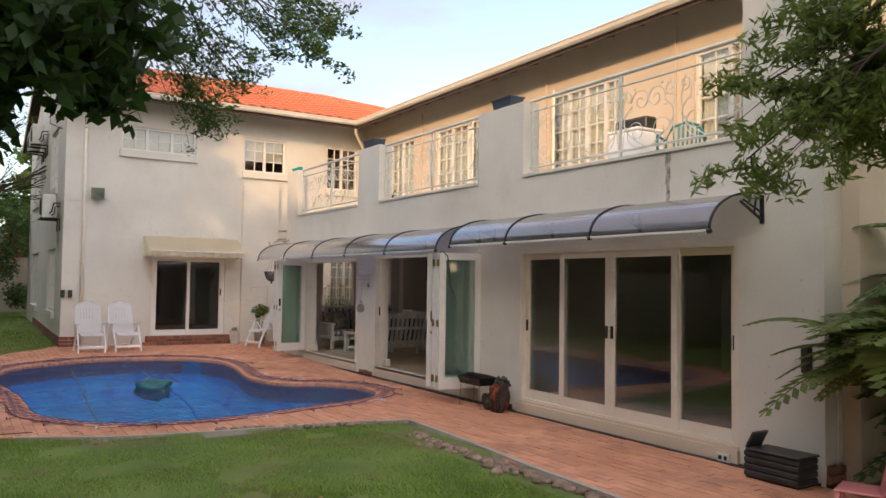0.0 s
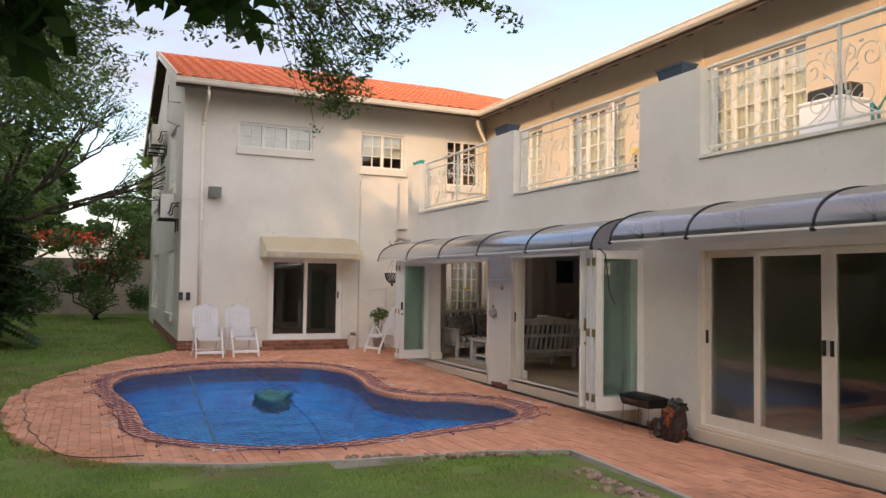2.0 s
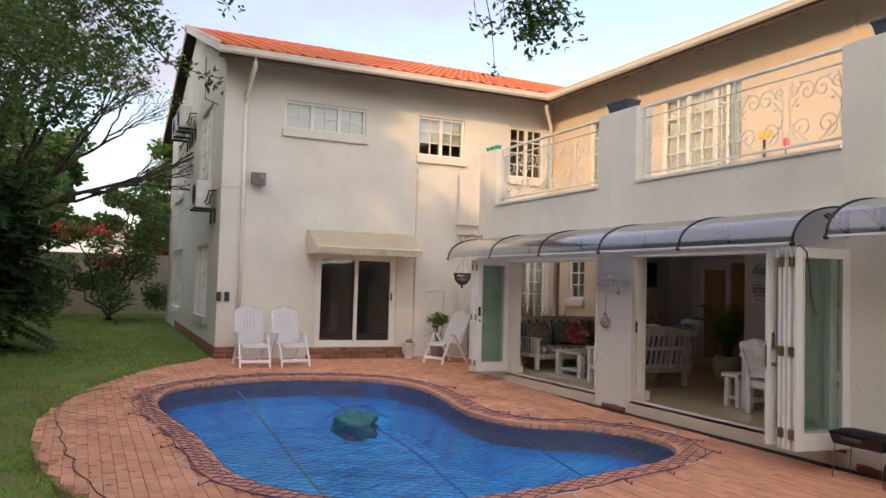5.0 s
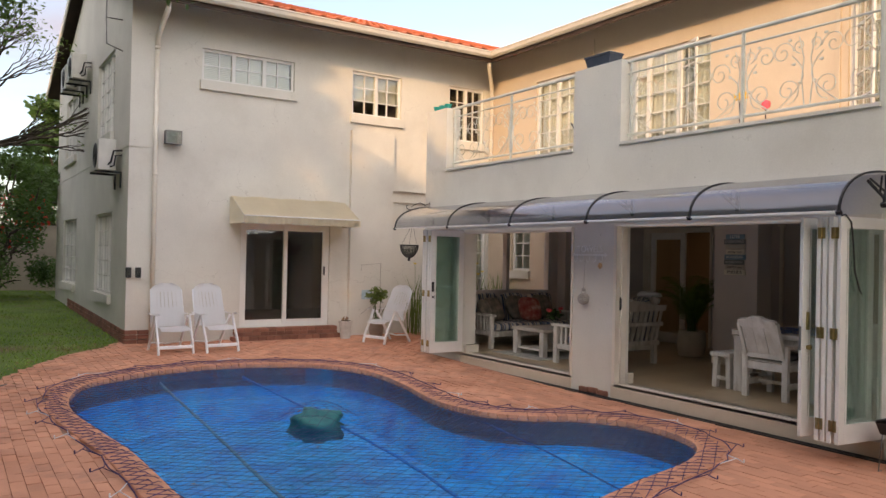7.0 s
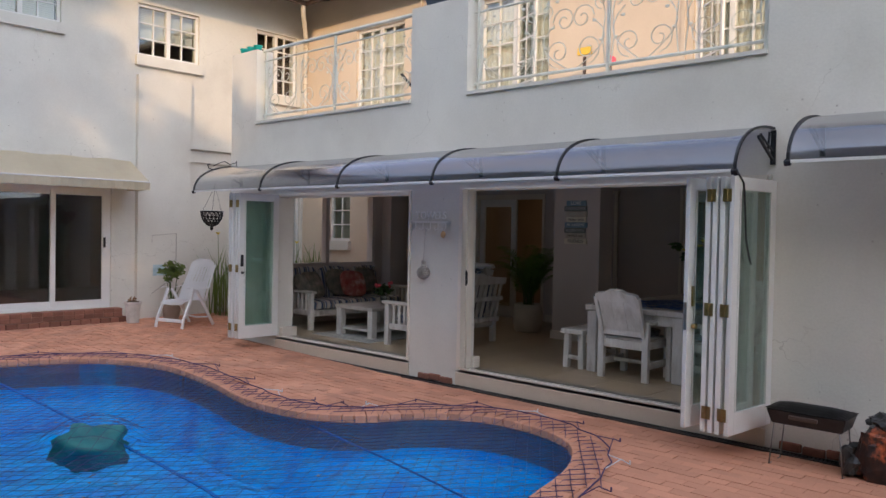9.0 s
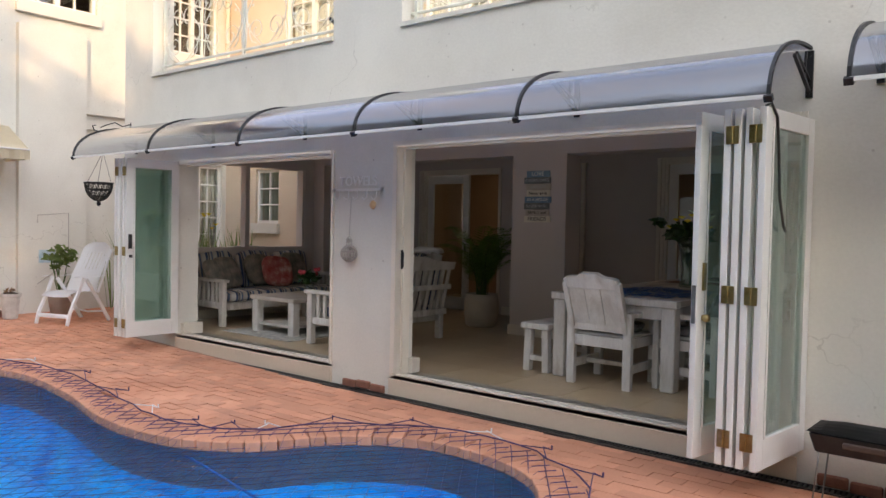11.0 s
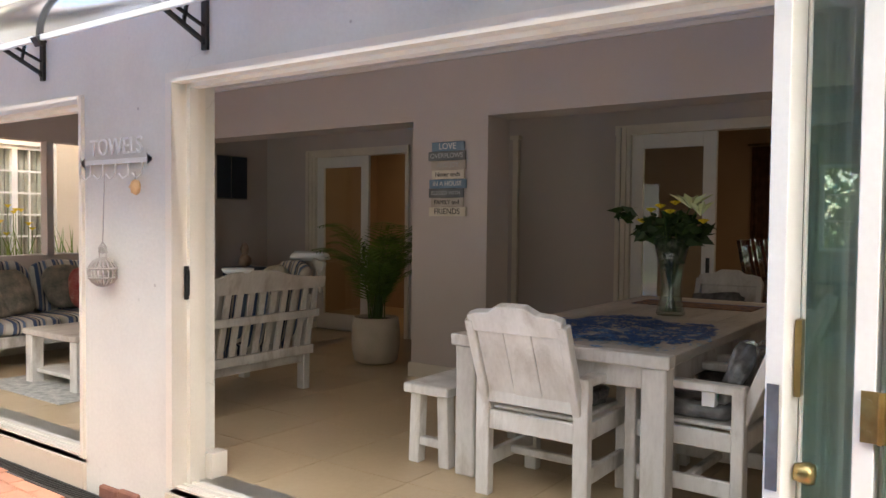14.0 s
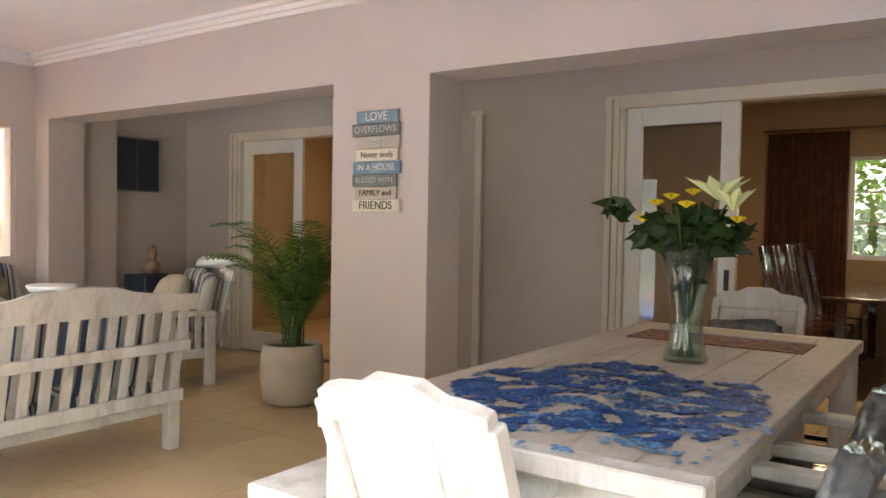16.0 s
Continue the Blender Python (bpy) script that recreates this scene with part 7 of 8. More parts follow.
blob(bm, (0, -0.42, 0.84), (0.04, 0.07, 0.07), 3, 0.2)
part("pink_flower", bm, surface("pink_card", (0.8, 0.08, 0.12), (0.9, 0.16, 0.2), 0.6), root)
rod(root, "flower_stem", M["wood_dark"], [(0, -0.42, 0.0), (0, -0.42, 0.78)], 0.01)
root = thing("folded_stand", (7.4, 12.2, 3.25), "dark folded stand leaning at the balcony rail", "stand")
rod(root, "pole", M["black"], [(0, -0.3, 0.0), (0, 0.5, 0.75)], 0.02)
rod(root, "pole", M["black"], [(0, 0.3, 0.0), (0, -0.1, 0.5)], 0.02)
bm = B()
blob(bm, (0, 0.1, 0.12), (0.10, 0.20, 0.12), 3, 0.5)
part("bundle", bm, M["black_plastic"], root)


def words(name, text, at, size, mat, root, depth=0.004, face="x"):
    cu = bpy.data.curves.new(name, "FONT")
    cu.body, cu.size, cu.extrude, cu.align_x, cu.align_y = text, size, depth, "CENTER", "CENTER"
    ob = bpy.data.objects.new(name, cu)
    scene.collection.objects.link(ob)
    bpy.context.view_layer.update()
    me = bpy.data.meshes.new_from_object(ob)
    bpy.data.objects.remove(ob)
    me.materials.clear()
    me.materials.append(mat)
    t = new(name, me)
    t.parent = root
    t.matrix_local = Matrix.Translation(at) @ Euler((radians(90), 0, radians(-90))).to_matrix().to_4x4()
    return t


# towel rack
root = thing("towel_rack", (FX, 10.79, 1.84), "white metal towel sign with an arrow bar and hooks", "towel rack")
put(root, "arrow_bar", M["white"], ((-0.022, -0.010), (-0.30, 0.30), (-0.012, 0.012)), bevel=0.001)
bm = B()
for f in (-1, 1):
    v = [bm.verts.new((-0.022, f * a, b)) for a, b in ((0.34, 0.0), (0.28, 0.035), (0.295, 0.0), (0.28, -0.035))]
    bm.faces.new(v)
bmesh.ops.solidify(bm, geom=list(bm.faces), thickness=0.01)
part("arrow_head", bm, M["white"], root)
words("lettering", "TOWELS", (-0.018, 0, 0.075), 0.125, M["white"], root)
for k in range(5):
    y = -0.24 + 0.12 * k
    rod(root, "hook", M["white"], [(-0.018, y, -0.01), (-0.02, y, -0.07), (-0.045, y + 0.01, -0.095), (-0.065, y + 0.015, -0.07)], 0.005, 6)
root = thing("hanging_ornament", (FX - 0.05, 10.86, 1.25), "white wicker lantern ornament on a long cord", "ornament")
rod(root, "cord", M["concrete"], [(0, -0.02, 0.52), (0, 0, 0.16)], 0.003, 5)
bm = B()
for a in range(9):
    t = a * math.pi / 9
    tube(bm, [(0.075 * math.cos(t) * math.sin(q), 0.075 * math.sin(t) * math.sin(q), 0.075 * math.cos(q)) for q in [k * math.tau / 16 for k in range(17)]], 0.006, 4)
for z in (-0.03, 0.02):
    r = math.sqrt(0.078 ** 2 - z * z)
    tube(bm, [(r * math.cos(a * math.tau / 16), r * math.sin(a * math.tau / 16), z) for a in range(17)], 0.006, 4)
part("cage", bm, M["concrete"], root)
bm = B()
tube(bm, [(0, -0.03, 0.07), (0, -0.035, 0.13), (0, 0, 0.16), (0, 0.035, 0.13), (0, 0.03, 0.07)], 0.005, 5)
blob(bm, (0, 0.0, 0.12), (0.02, 0.03, 0.02), 3, 0.8, 6)
part("handle", bm, M["concrete"], root)
root = thing("shell_charm", (FX - 0.05, 10.56, 1.72), "small amber shell charm on the towel hook", "ornament")
bm = B()
blob(bm, (0, 0, -0.02), (0.025, 0.03, 0.04), 4, 0.4, 8)
part("shell", bm, surface("amber_shell", (0.5, 0.28, 0.12), (0.66, 0.42, 0.2), 0.4, 9), root, smooth=True)
rod(root, "loop", M["concrete"], [(0, 0, 0.02), (0, 0, 0.06)], 0.003, 5)

# word sign on the inner pillar
root = thing("word_sign", (9.06, 10.735, 1.90), "stack of painted plank strips with family words", "wall sign")
blue = surface("sign_blue", (0.14, 0.22, 0.30), (0.22, 0.32, 0.40), 0.7, 8, 0.3)
grey = surface("sign_grey", (0.13, 0.14, 0.14), (0.20, 0.21, 0.20), 0.7, 8, 0.3)
tan = surface("sign_tan", (0.42, 0.37, 0.30), (0.52, 0.46, 0.38), 0.7, 8, 0.3)
pale = surface("sign_pale", (0.62, 0.57, 0.45), (0.72, 0.67, 0.55), 0.7, 8, 0.3)
ink, chalk, mid = M["black"], M["white"], surface("sign_midtone", (0.45, 0.47, 0.46), (0.55, 0.56, 0.54), 0.8)
for k, (mat, text, tm, off, size) in enumerate(((blue, "LOVE", chalk, 0.0, 0.075), (grey, "OVERFLOWS", mid, 0.01, 0.058), (tan, "AND JOY", mid, -0.005, 0.055), (pale, "Never ends", ink, -0.005, 0.055), (blue, "IN A HOUSE", chalk, 0.0, 0.055), (grey, "BLESSED WITH", mid, 0.015, 0.045), (tan, "FAMILY and", ink, 0.005, 0.052), (pale, "FRIENDS", ink, 0.0, 0.07))):
    z = 0.275 - 0.0785 * k
    w = 0.165 + 0.012 * ((k * 5) % 3)
    bm = B()
    bx(bm, (-0.022 - 0.003 * (k % 2), -0.006), (-w + off, w + off), (z - 0.0385, z + 0.038))
    pl = part("plank", bm, mat, root, bevel=0.002)
    words("lettering", text, (-0.026, off, z), size, tm, pl, 0.001)
put(root, "backing", M["wood_dark"], ((-0.006, -0.0005), (-0.08, 0.08), (-0.29, 0.29)), bevel=0)


# ---- whitewashed furniture ----
def slab(root, name, x, y, z, bevel=0.006, mat=None):
    return put(root, name, mat or M["washed"], (x, y, z), bevel=bevel)


def dining_chair(at, turn, label):
    """Heavy whitewashed armchair; faces local +x."""
    root = thing("dining_chair", at, label, "dining chair", "whitewashed dining chairs", turn)
    back = lambda s, z: -0.02 - 0.16 * s + 0.0 * z
    for y in (-0.265, 0.265):
        bm = B()
        beam(bm, (0.0, y, 0.0), (0.0, y, 0.62), 0.055, 0.075)
        part("back_leg", bm, M["washed"], root, bevel=0.005)
        bm = B()
        beam(bm, (0.50, y, 0.0), (0.50, y, 0.60), 0.055, 0.075)
        part("front_leg", bm, M["washed"], root, bevel=0.005)
        bm = B()
        beam(bm, (-0.03, y, 0.625), (0.56, y, 0.625), 0.075, 0.04)
        part("armrest", bm, M["washed"], root, bevel=0.006)
        bm = B()
        beam(bm, (0.03, y, 0.17), (0.48, y, 0.17), 0.03, 0.075)
        part("stretcher", bm, M["washed"], root, bevel=0.004)
        bm = B()
        beam(bm, (0.03, y, 0.385), (0.48, y, 0.385), 0.03, 0.085)
        part("side_rail", bm, M["washed"], root, bevel=0.004)
        bm = B()
        beam(bm, (0.02, y * 0.93, 0.42), (-0.17, y * 0.93, 0.90), 0.045, 0.055)
        part("back_post", bm, M["washed"], root, bevel=0.005)
    slab(root, "back_rail", (-0.018, 0.018), (-0.265, 0.265), (0.335, 0.43))
    slab(root, "front_rail", (0.482, 0.518), (-0.265, 0.265), (0.335, 0.43))
    slab(root, "stretcher", (0.23, 0.27), (-0.25, 0.25), (0.15, 0.19))
    slab(root, "seat_board", (0.02, 0.52), (-0.24, 0.24), (0.431, 0.452))
    d = Vector((-0.19, 0, 0.48)).normalized()
    base = Vector((-0.008, 0, 0.49))
    for k in range(3):
        y = (k - 1) * 0.148
        bm = B()
        beam(bm, base + Vector((0, y, 0)) + d * 0.02, base + Vector((0, y, 0)) + d * 0.40, 0.146, 0.018 + 0.003 * (k % 2), 0)
        part("back_plank", bm, M["washed"], root, bevel=0.003)
    bm = B()
    beam(bm, base + Vector((0, -0.235, 0)) + d * 0.03, base + Vector((0, 0.235, 0)) + d * 0.03, 0.03, 0.085)
    part("lower_back_rail", bm, M["washed"], root, bevel=0.004)
    bm = B()
    prof = [(-0.25, 0.0), (0.25, 0.0), (0.25, 0.085), (0.20, 0.10), (0.13, 0.105), (0.07, 0.14), (-0.07, 0.14), (-0.13, 0.105), (-0.20, 0.10), (-0.25, 0.085)]
    n = d.cross(Vector((0, 1, 0))).normalized()
    a = [bm.verts.new(base + d * (0.385 + z) + Vector((0, y, 0)) - n * 0.024) for y, z in prof]
    b = [bm.verts.new(base + d * (0.385 + z) + Vector((0, y, 0)) + n * 0.024) for y, z in prof]
    bm.faces.new(a)
    bm.faces.new(b[::-1])
    for k in range(len(prof)):
        bm.faces.new((a[k], b[k], b[(k + 1) % len(prof)], a[(k + 1) % len(prof)]))
    part("crest_rail", bm, M["washed"], root, bevel=0.004)
    cushion = surface("plastic_wrapped_grey", (0.05, 0.05, 0.052), (0.20, 0.20, 0.205), 0.2, 9, 0.9, 30, coat=0.6) if "wrapped" not in M else M["wrapped"]
    M["wrapped"] = cushion
    bm = B()
    blob(bm, (0.27, 0, 0.495), (0.23, 0.225, 0.05), 7, 0.12, 12, 0.55)
    part("seat_cushion", bm, cushion, root, "grey seat cushion still in clear wrapping", smooth=True)
    return root


CH = "whitewashed dining armchair with shaped crest"
c1 = dining_chair((6.96, 8.76, FLOOR), 0, CH + " at the table's end")
wrap_at = pose(0.06, 0, 0.66, 0, -22, 0)
c2 = copy_thing(c1, pose(7.50, 7.86, FLOOR, 0, 0, 88))
c2["label"] = "heavy whitewashed timber dining armchair drawn up to the table's long side"
c3 = copy_thing(c1, pose(8.32, 7.88, FLOOR, 0, 0, 92))
c3["label"] = "heavy whitewashed timber dining armchair drawn up to the table's long side"
c4 = copy_thing(c1, pose(10.15, 8.75, FLOOR, 0, 0, 180))
c4["label"] = "whitewashed timber dining armchair at the table end before the glass door"
for chair in (c2, c3, c4):
    bm = B()
    blob(bm, (0, 0, 0), (0.055, 0.21, 0.15), 4, 0.35, 12, 0.6)
    bm.transform(wrap_at)
    part("back_cushion", bm, M["wrapped"], chair, "grey back cushion still in clear wrapping", smooth=True)
root = thing("label_box", (7.36, 8.02, 0.745), "small white and blue carton lying in the chair", "box", turn=90)
bm = B()
bx(bm, (-0.03, 0.03), (-0.09, 0.09), (-0.04, 0.04))
part("carton", bm, M["plastic"], root, bevel=0.003)
put(root, "printed_label", surface("label_green", (0.04, 0.25, 0.12), (0.06, 0.32, 0.16), 0.6), ((-0.032, -0.0305), (-0.04, 0.05), (-0.015, 0.02)), bevel=0)

# dining table
TX0, TX1, TY0, TY1, TZ = 7.09, 9.95, 8.14, 9.33, 0.942
root = thing("dining_table", (TX0, TY0, FLOOR), "large whitewashed plank dining table with blue painted top", "dining table")
W, D, H = TX1 - TX0, TY1 - TY0, TZ - FLOOR
for k in range(6):
    y0 = D * k / 6
    slab(root, "top_plank", (0.085, W - 0.085), (y0 + 0.001, y0 + D / 6 - 0.001), (H - 0.05, H), 0.004, M["washed_top"])
slab(root, "breadboard_end", (0.0, 0.084), (0, D), (H - 0.06, H + 0.001), 0.006)
slab(root, "breadboard_end", (W - 0.084, W), (0, D), (H - 0.06, H + 0.001), 0.006)
for x in (0.02, W - 0.14):
    for y in (0.02, D - 0.14):
        slab(root, "leg", (x, x + 0.12), (y, y + 0.12), (0.0, H - 0.061), 0.008)
slab(root, "apron", (0.05, 0.085), (0.14, D - 0.14), (H - 0.17, H - 0.062))
slab(root, "apron", (W - 0.085, W - 0.05), (0.14, D - 0.14), (H - 0.17, H - 0.062))
slab(root, "apron", (0.14, W - 0.14), (0.05, 0.085), (H - 0.17, H - 0.062))
slab(root, "apron", (0.14, W - 0.14), (D - 0.085, D - 0.05), (H - 0.17, H - 0.062))


def blotches(name, mat, cx, cy, rx, ry, n, size, z, root, seed, label, gap=0.0):
    rng = random.Random(seed)
    verts, faces = [], []
    for k in range(n):
        a, r = rng.uniform(0, math.tau), math.sqrt(rng.random())
        x, y = cx + rx * r * math.cos(a) * (0.9 + 0.2 * math.sin(5 * a)), cy + ry * r * math.sin(a)
        f = noise.noise(Vector((x * 11.0, y * 11.0, seed)))
        if f < gap or abs(x - cx - 0.02) < 0.012 or abs(y - cy) < 0.008:
            continue
        s = size * rng.uniform(0.5, 1.5)
        m = rng.randrange(4, 7)
        t0 = rng.uniform(0, 6)
        base = len(verts)
        for j in range(m):
            t = t0 + math.tau * j / m
            q = s * rng.uniform(0.55, 1.25)
            verts.append((x + q * math.cos(t) * 1.3, y + q * math.sin(t), z + 0.0000008 * k))
        faces.append(tuple(range(base, base + m)))
    ob = new(name, raw(name, verts, faces, mat))
    ob.parent = root
    tagged(ob, label, kind="stuff")


blue1 = surface("table_blue", (0.01, 0.06, 0.28), (0.03, 0.15, 0.45), 0.55, 14, random_hue=0.35, island=True)
blotches("painted_blue_pattern", blue1, 0.74, 0.56, 0.66, 0.53, 9500, 0.0095, H + 0.0008, root, 3, "flaking blue painted flower pattern", -0.14)
blue2 = surface("table_light_blue", (0.08, 0.25, 0.55), (0.16, 0.36, 0.62), 0.55, 14, random_hue=0.3, island=True)
blotches("painted_pale_pattern", blue2, 0.50, 0.34, 0.50, 0.36, 1100, 0.009, H + 0.006, root, 5, "pale blue specks in the painted pattern", 0.05)
root2 = thing("table_runner", (9.40, 8.74, TZ + 0.001), "woven brown and blue runner mat on the dining table", "table mat")
put(root2, "mat", surface("woven_mat", (0.05, 0.05, 0.06), (0.36, 0.17, 0.08), 0.9, 22, 0.5, 90, stain=(0.08, 0.13, 0.26), stain_scale=9, stain_amount=0.8), ((-0.17, 0.17), (-0.43, 0.43), (0.0, 0.005)), bevel=0.001)
put(root2, "border", blue1, ((0.17, 0.21), (-0.43, 0.43), (0.0, 0.004)), bevel=0.001)

# vase of lilies
root = thing("vase_of_flowers", (8.70, 8.69, TZ + 0.001), "tall flared glass vase with yellow lilies and dark leaves", "vase")
bm = B()
lathe(bm, [(0.075, 0.0), (0.080, 0.01), (0.060, 0.08), (0.055, 0.16), (0.070, 0.28), (0.105, 0.42), (0.102, 0.42), (0.066, 0.28), (0.051, 0.16), (0.055, 0.08), (0.06, 0.02)], 28)
part("vase", bm, glass("vase_glass", (0.84, 0.91, 0.87), 0.02, 1.4, (0.4, 0.5, 0.42), 0.03), root, smooth=True)
rng = random.Random(9)
bm = B()
heads = []
for k in range(14):
    a = rng.uniform(0, math.tau)
    r = rng.uniform(0.05, 0.24)
    tip = Vector((r * math.cos(a) * 0.8, r * math.sin(a) * 1.15, rng.uniform(0.46, 0.62)))
    heads.append(tip)
    tube(bm, [(0.03 * math.cos(a + 3), 0.03 * math.sin(a + 3), 0.02), (0.03 * math.cos(a), 0.03 * math.sin(a), 0.25), tip * 0.8 + Vector((0, 0, 0.08)), tip], 0.0045, 5)
part("stem", bm, M["leaf_mid"], root)
leaf_cloud("leaves", [((0.0, 0.0, 0.47), (0.13, 0.22, 0.09), 210), ((0, 0.26, 0.56), (0.05, 0.09, 0.05), 20), ((0, 0, 0.33), (0.05, 0.05, 0.1), 40)], M["leaf_dark"], root, 3, 0.10, 0.42)


def petals(name, at, n, L, w, mat, tilt, turn=0.0):
    bm = B()
    for k in range(n):
        a = turn + k * math.tau / n
        d = Vector((math.cos(a) * math.sin(tilt), math.sin(a) * math.sin(tilt), math.cos(tilt)))
        s = d.cross(Vector((0, 0, 1))).normalized() * w
        p = Vector(at)
        v = [bm.verts.new(q) for q in (p, p + d * L * 0.5 + s + Vector((0, 0, 0.01)), p + d * L - Vector((0, 0, 0.012)), p + d * L * 0.5 - s + Vector((0, 0, 0.01)))]
        bm.faces.new(v)
    part(name, bm, mat, root)


lily = surface("lily_petal", (0.66, 0.72, 0.30), (0.80, 0.84, 0.52), 0.5, 9)
yel = surface("yellow_petal", (0.75, 0.55, 0.02), (0.85, 0.68, 0.05), 0.5, 9)
petals("lily", (0.0, -0.10, 0.58), 6, 0.15, 0.024, lily, 0.9)
petals("lily", (-0.03, -0.16, 0.54), 6, 0.12, 0.02, lily, 0.7, 0.5)
for k, h in enumerate(((0.0, 0.12, 0.56), (-0.05, 0.05, 0.58), (-0.08, 0.14, 0.50), (-0.04, -0.18, 0.50), (0.04, 0.0, 0.60), (-0.1, -0.02, 0.55))):
    petals("yellow_flower", h, 8, 0.045, 0.014, yel, 0.8, k)
    petals("yellow_flower", (h[0], h[1], h[2] + 0.005), 6, 0.03, 0.012, yel, 0.4, k + 0.4)
root.scale = (1.2, 1.2, 1.2)


def bench_stool(at, label):
    root = thing("bench_stool", at, label, "stool", "whitewashed stools")
    slab(root, "seat", (0.0, 0.90), (0.0, 0.30), (0.40, 0.455), 0.008)
    for x in (0.04, 0.78):
        for y, dy in ((0.03, -0.015), (0.21, 0.015)):
            bm = B()
            beam(bm, (x + 0.035, y + 0.03 + dy, 0.0), (x + 0.035, y + 0.03, 0.40), 0.07, 0.07)
            part("leg", bm, M["washed"], root, bevel=0.005)
        slab(root, "rail", (x + 0.01, x + 0.06), (0.06, 0.24), (0.10, 0.15))
    slab(root, "stretcher", (0.08, 0.82), (0.135, 0.165), (0.11, 0.14))


bench_stool((7.10, 9.36, FLOOR), "whitewashed timber bench stool beside the dining table")

stripe = bpy.data.materials.new("striped_cloth")
stripe.use_nodes = True
nt = stripe.node_tree
tc, sp, ma, rp = nt.nodes.new("ShaderNodeTexCoord"), nt.nodes.new("ShaderNodeSeparateXYZ"), nt.nodes.new("ShaderNodeMath"), nt.nodes.new("ShaderNodeValToRGB")
fr = nt.nodes.new("ShaderNodeMath")
ma.operation, fr.operation = "MULTIPLY", "FRACT"
ma.inputs[1].default_value = 5.5
rp.color_ramp.interpolation = "CONSTANT"
els = rp.color_ramp.elements
els[0].position, els[0].color = 0.0, (0.50, 0.48, 0.44, 1)
els[1].position, els[1].color = 0.30, (0.05, 0.08, 0.16, 1)
for pos, c in ((0.48, (0.30, 0.27, 0.24, 1)), (0.58, (0.03, 0.04, 0.07, 1)), (0.66, (0.50, 0.48, 0.44, 1)), (0.78, (0.12, 0.17, 0.27, 1)), (0.92, (0.42, 0.38, 0.33, 1))):
    e = els.new(pos)
    e.color = c
nt.links.new(tc.outputs["Object"], sp.inputs["Vector"])
nt.links.new(sp.outputs["X"], ma.inputs[0])
nt.links.new(ma.outputs[0], fr.inputs[0])
nt.links.new(fr.outputs[0], rp.inputs["Fac"])
nt.links.new(rp.outputs["Color"], nt.nodes["Principled BSDF"].inputs["Base Color"])
nt.nodes["Principled BSDF"].inputs["Roughness"].default_value = 0.9


def sofa(at, turn, w, label, name="sofa"):
    """Slatted timber sofa; local x along its width, faces local -y, its back at y = 0."""
    root = thing(name, at, label, name.replace("_", " "), "slatted timber seats", turn)
    for x in (0.0, w - 0.07):
        slab(root, "front_leg", (x, x + 0.07), (-0.82, -0.74), (0.0, 0.56))
        slab(root, "back_leg", (x, x + 0.07), (-0.10, -0.02), (0.0, 0.56))
        slab(root, "armrest", (x - 0.015, x + 0.085), (-0.86, -0.02), (0.56, 0.60), 0.008)
        slab(root, "side_rail", (x + 0.015, x + 0.055), (-0.74, -0.10), (0.22, 0.30))
        for k in range(6):
            y = -0.68 + 0.10 * k
            slab(root, "arm_slat", (x + 0.02, x + 0.05), (y, y + 0.045), (0.30, 0.56), 0.003)
    slab(root, "front_rail", (0.07, w - 0.07), (-0.80, -0.76), (0.20, 0.30))
    slab(root, "seat_rail", (0.07, w - 0.07), (-0.08, -0.04), (0.22, 0.30))
    lean = lambda z: 0.0 + (z - 0.30) * 0.22
    for z, h in ((0.30, 0.07), (0.60, 0.06)):
        bm = B()
        beam(bm, (0.03, lean(z) + 0.035, z + h / 2), (w - 0.03, lean(z) + 0.035, z + h / 2), 0.03, h)
        part("back_rail", bm, M["washed"], root, bevel=0.004)
    n = int(w / 0.108)
    for k in range(n):
        x = 0.08 + (w - 0.16) * k / (n - 1)
        bm = B()
        beam(bm, (x, lean(0.33), 0.33), (x, lean(0.86), 0.86), 0.055, 0.016, 0)
        part("back_slat", bm, M["washed"], root, bevel=0.002)
    bm = B()
    m = 14
    lo, hi = [], []
    for k in range(m + 1):
        u = k / m
        z = 0.92 + 0.055 * math.sin(u * math.pi) ** 2 + (0.02 if 0.3 < u < 0.7 else 0)
        lo.append((w * u, 0.83))
        hi.append((w * u, z))
    ring = lo + hi[::-1]
    a = [bm.verts.new((x, lean(z) - 0.018, z)) for x, z in ring]
    b = [bm.verts.new((x, lean(z) + 0.018, z)) for x, z in ring]
    bm.faces.new(a[::-1])
    bm.faces.new(b)
    for k in range(len(ring)):
        bm.faces.new((a[k], a[(k + 1) % len(ring)], b[(k + 1) % len(ring)], b[k]))
    part("crest_rail", bm, M["washed"], root, bevel=0.003)
    seats = max(1, round(w / 0.75))
    sw = (w - 0.18) / seats
    for k in range(seats):
        bm = B()
        blob(bm, (0.09 + sw * (k + 0.5), -0.42, 0.365), (sw * 0.5, 0.36, 0.075), k, 0.06, 12, 0.45)
        part("seat_cushion", bm, stripe, root, "striped blue and cream seat cushion", smooth=True)
        bm = B()
        blob(bm, (0, 0, 0), (sw * 0.5, 0.075, 0.27), k + 9, 0.08, 12, 0.5)
        bm.transform(Matrix.Translation((0.09 + sw * (k + 0.5), -0.06, 0.66)) @ Matrix.Rotation(-0.22, 4, "X"))
        part("back_cushion", bm, stripe, root, "striped blue and cream back cushion", smooth=True)
    return root


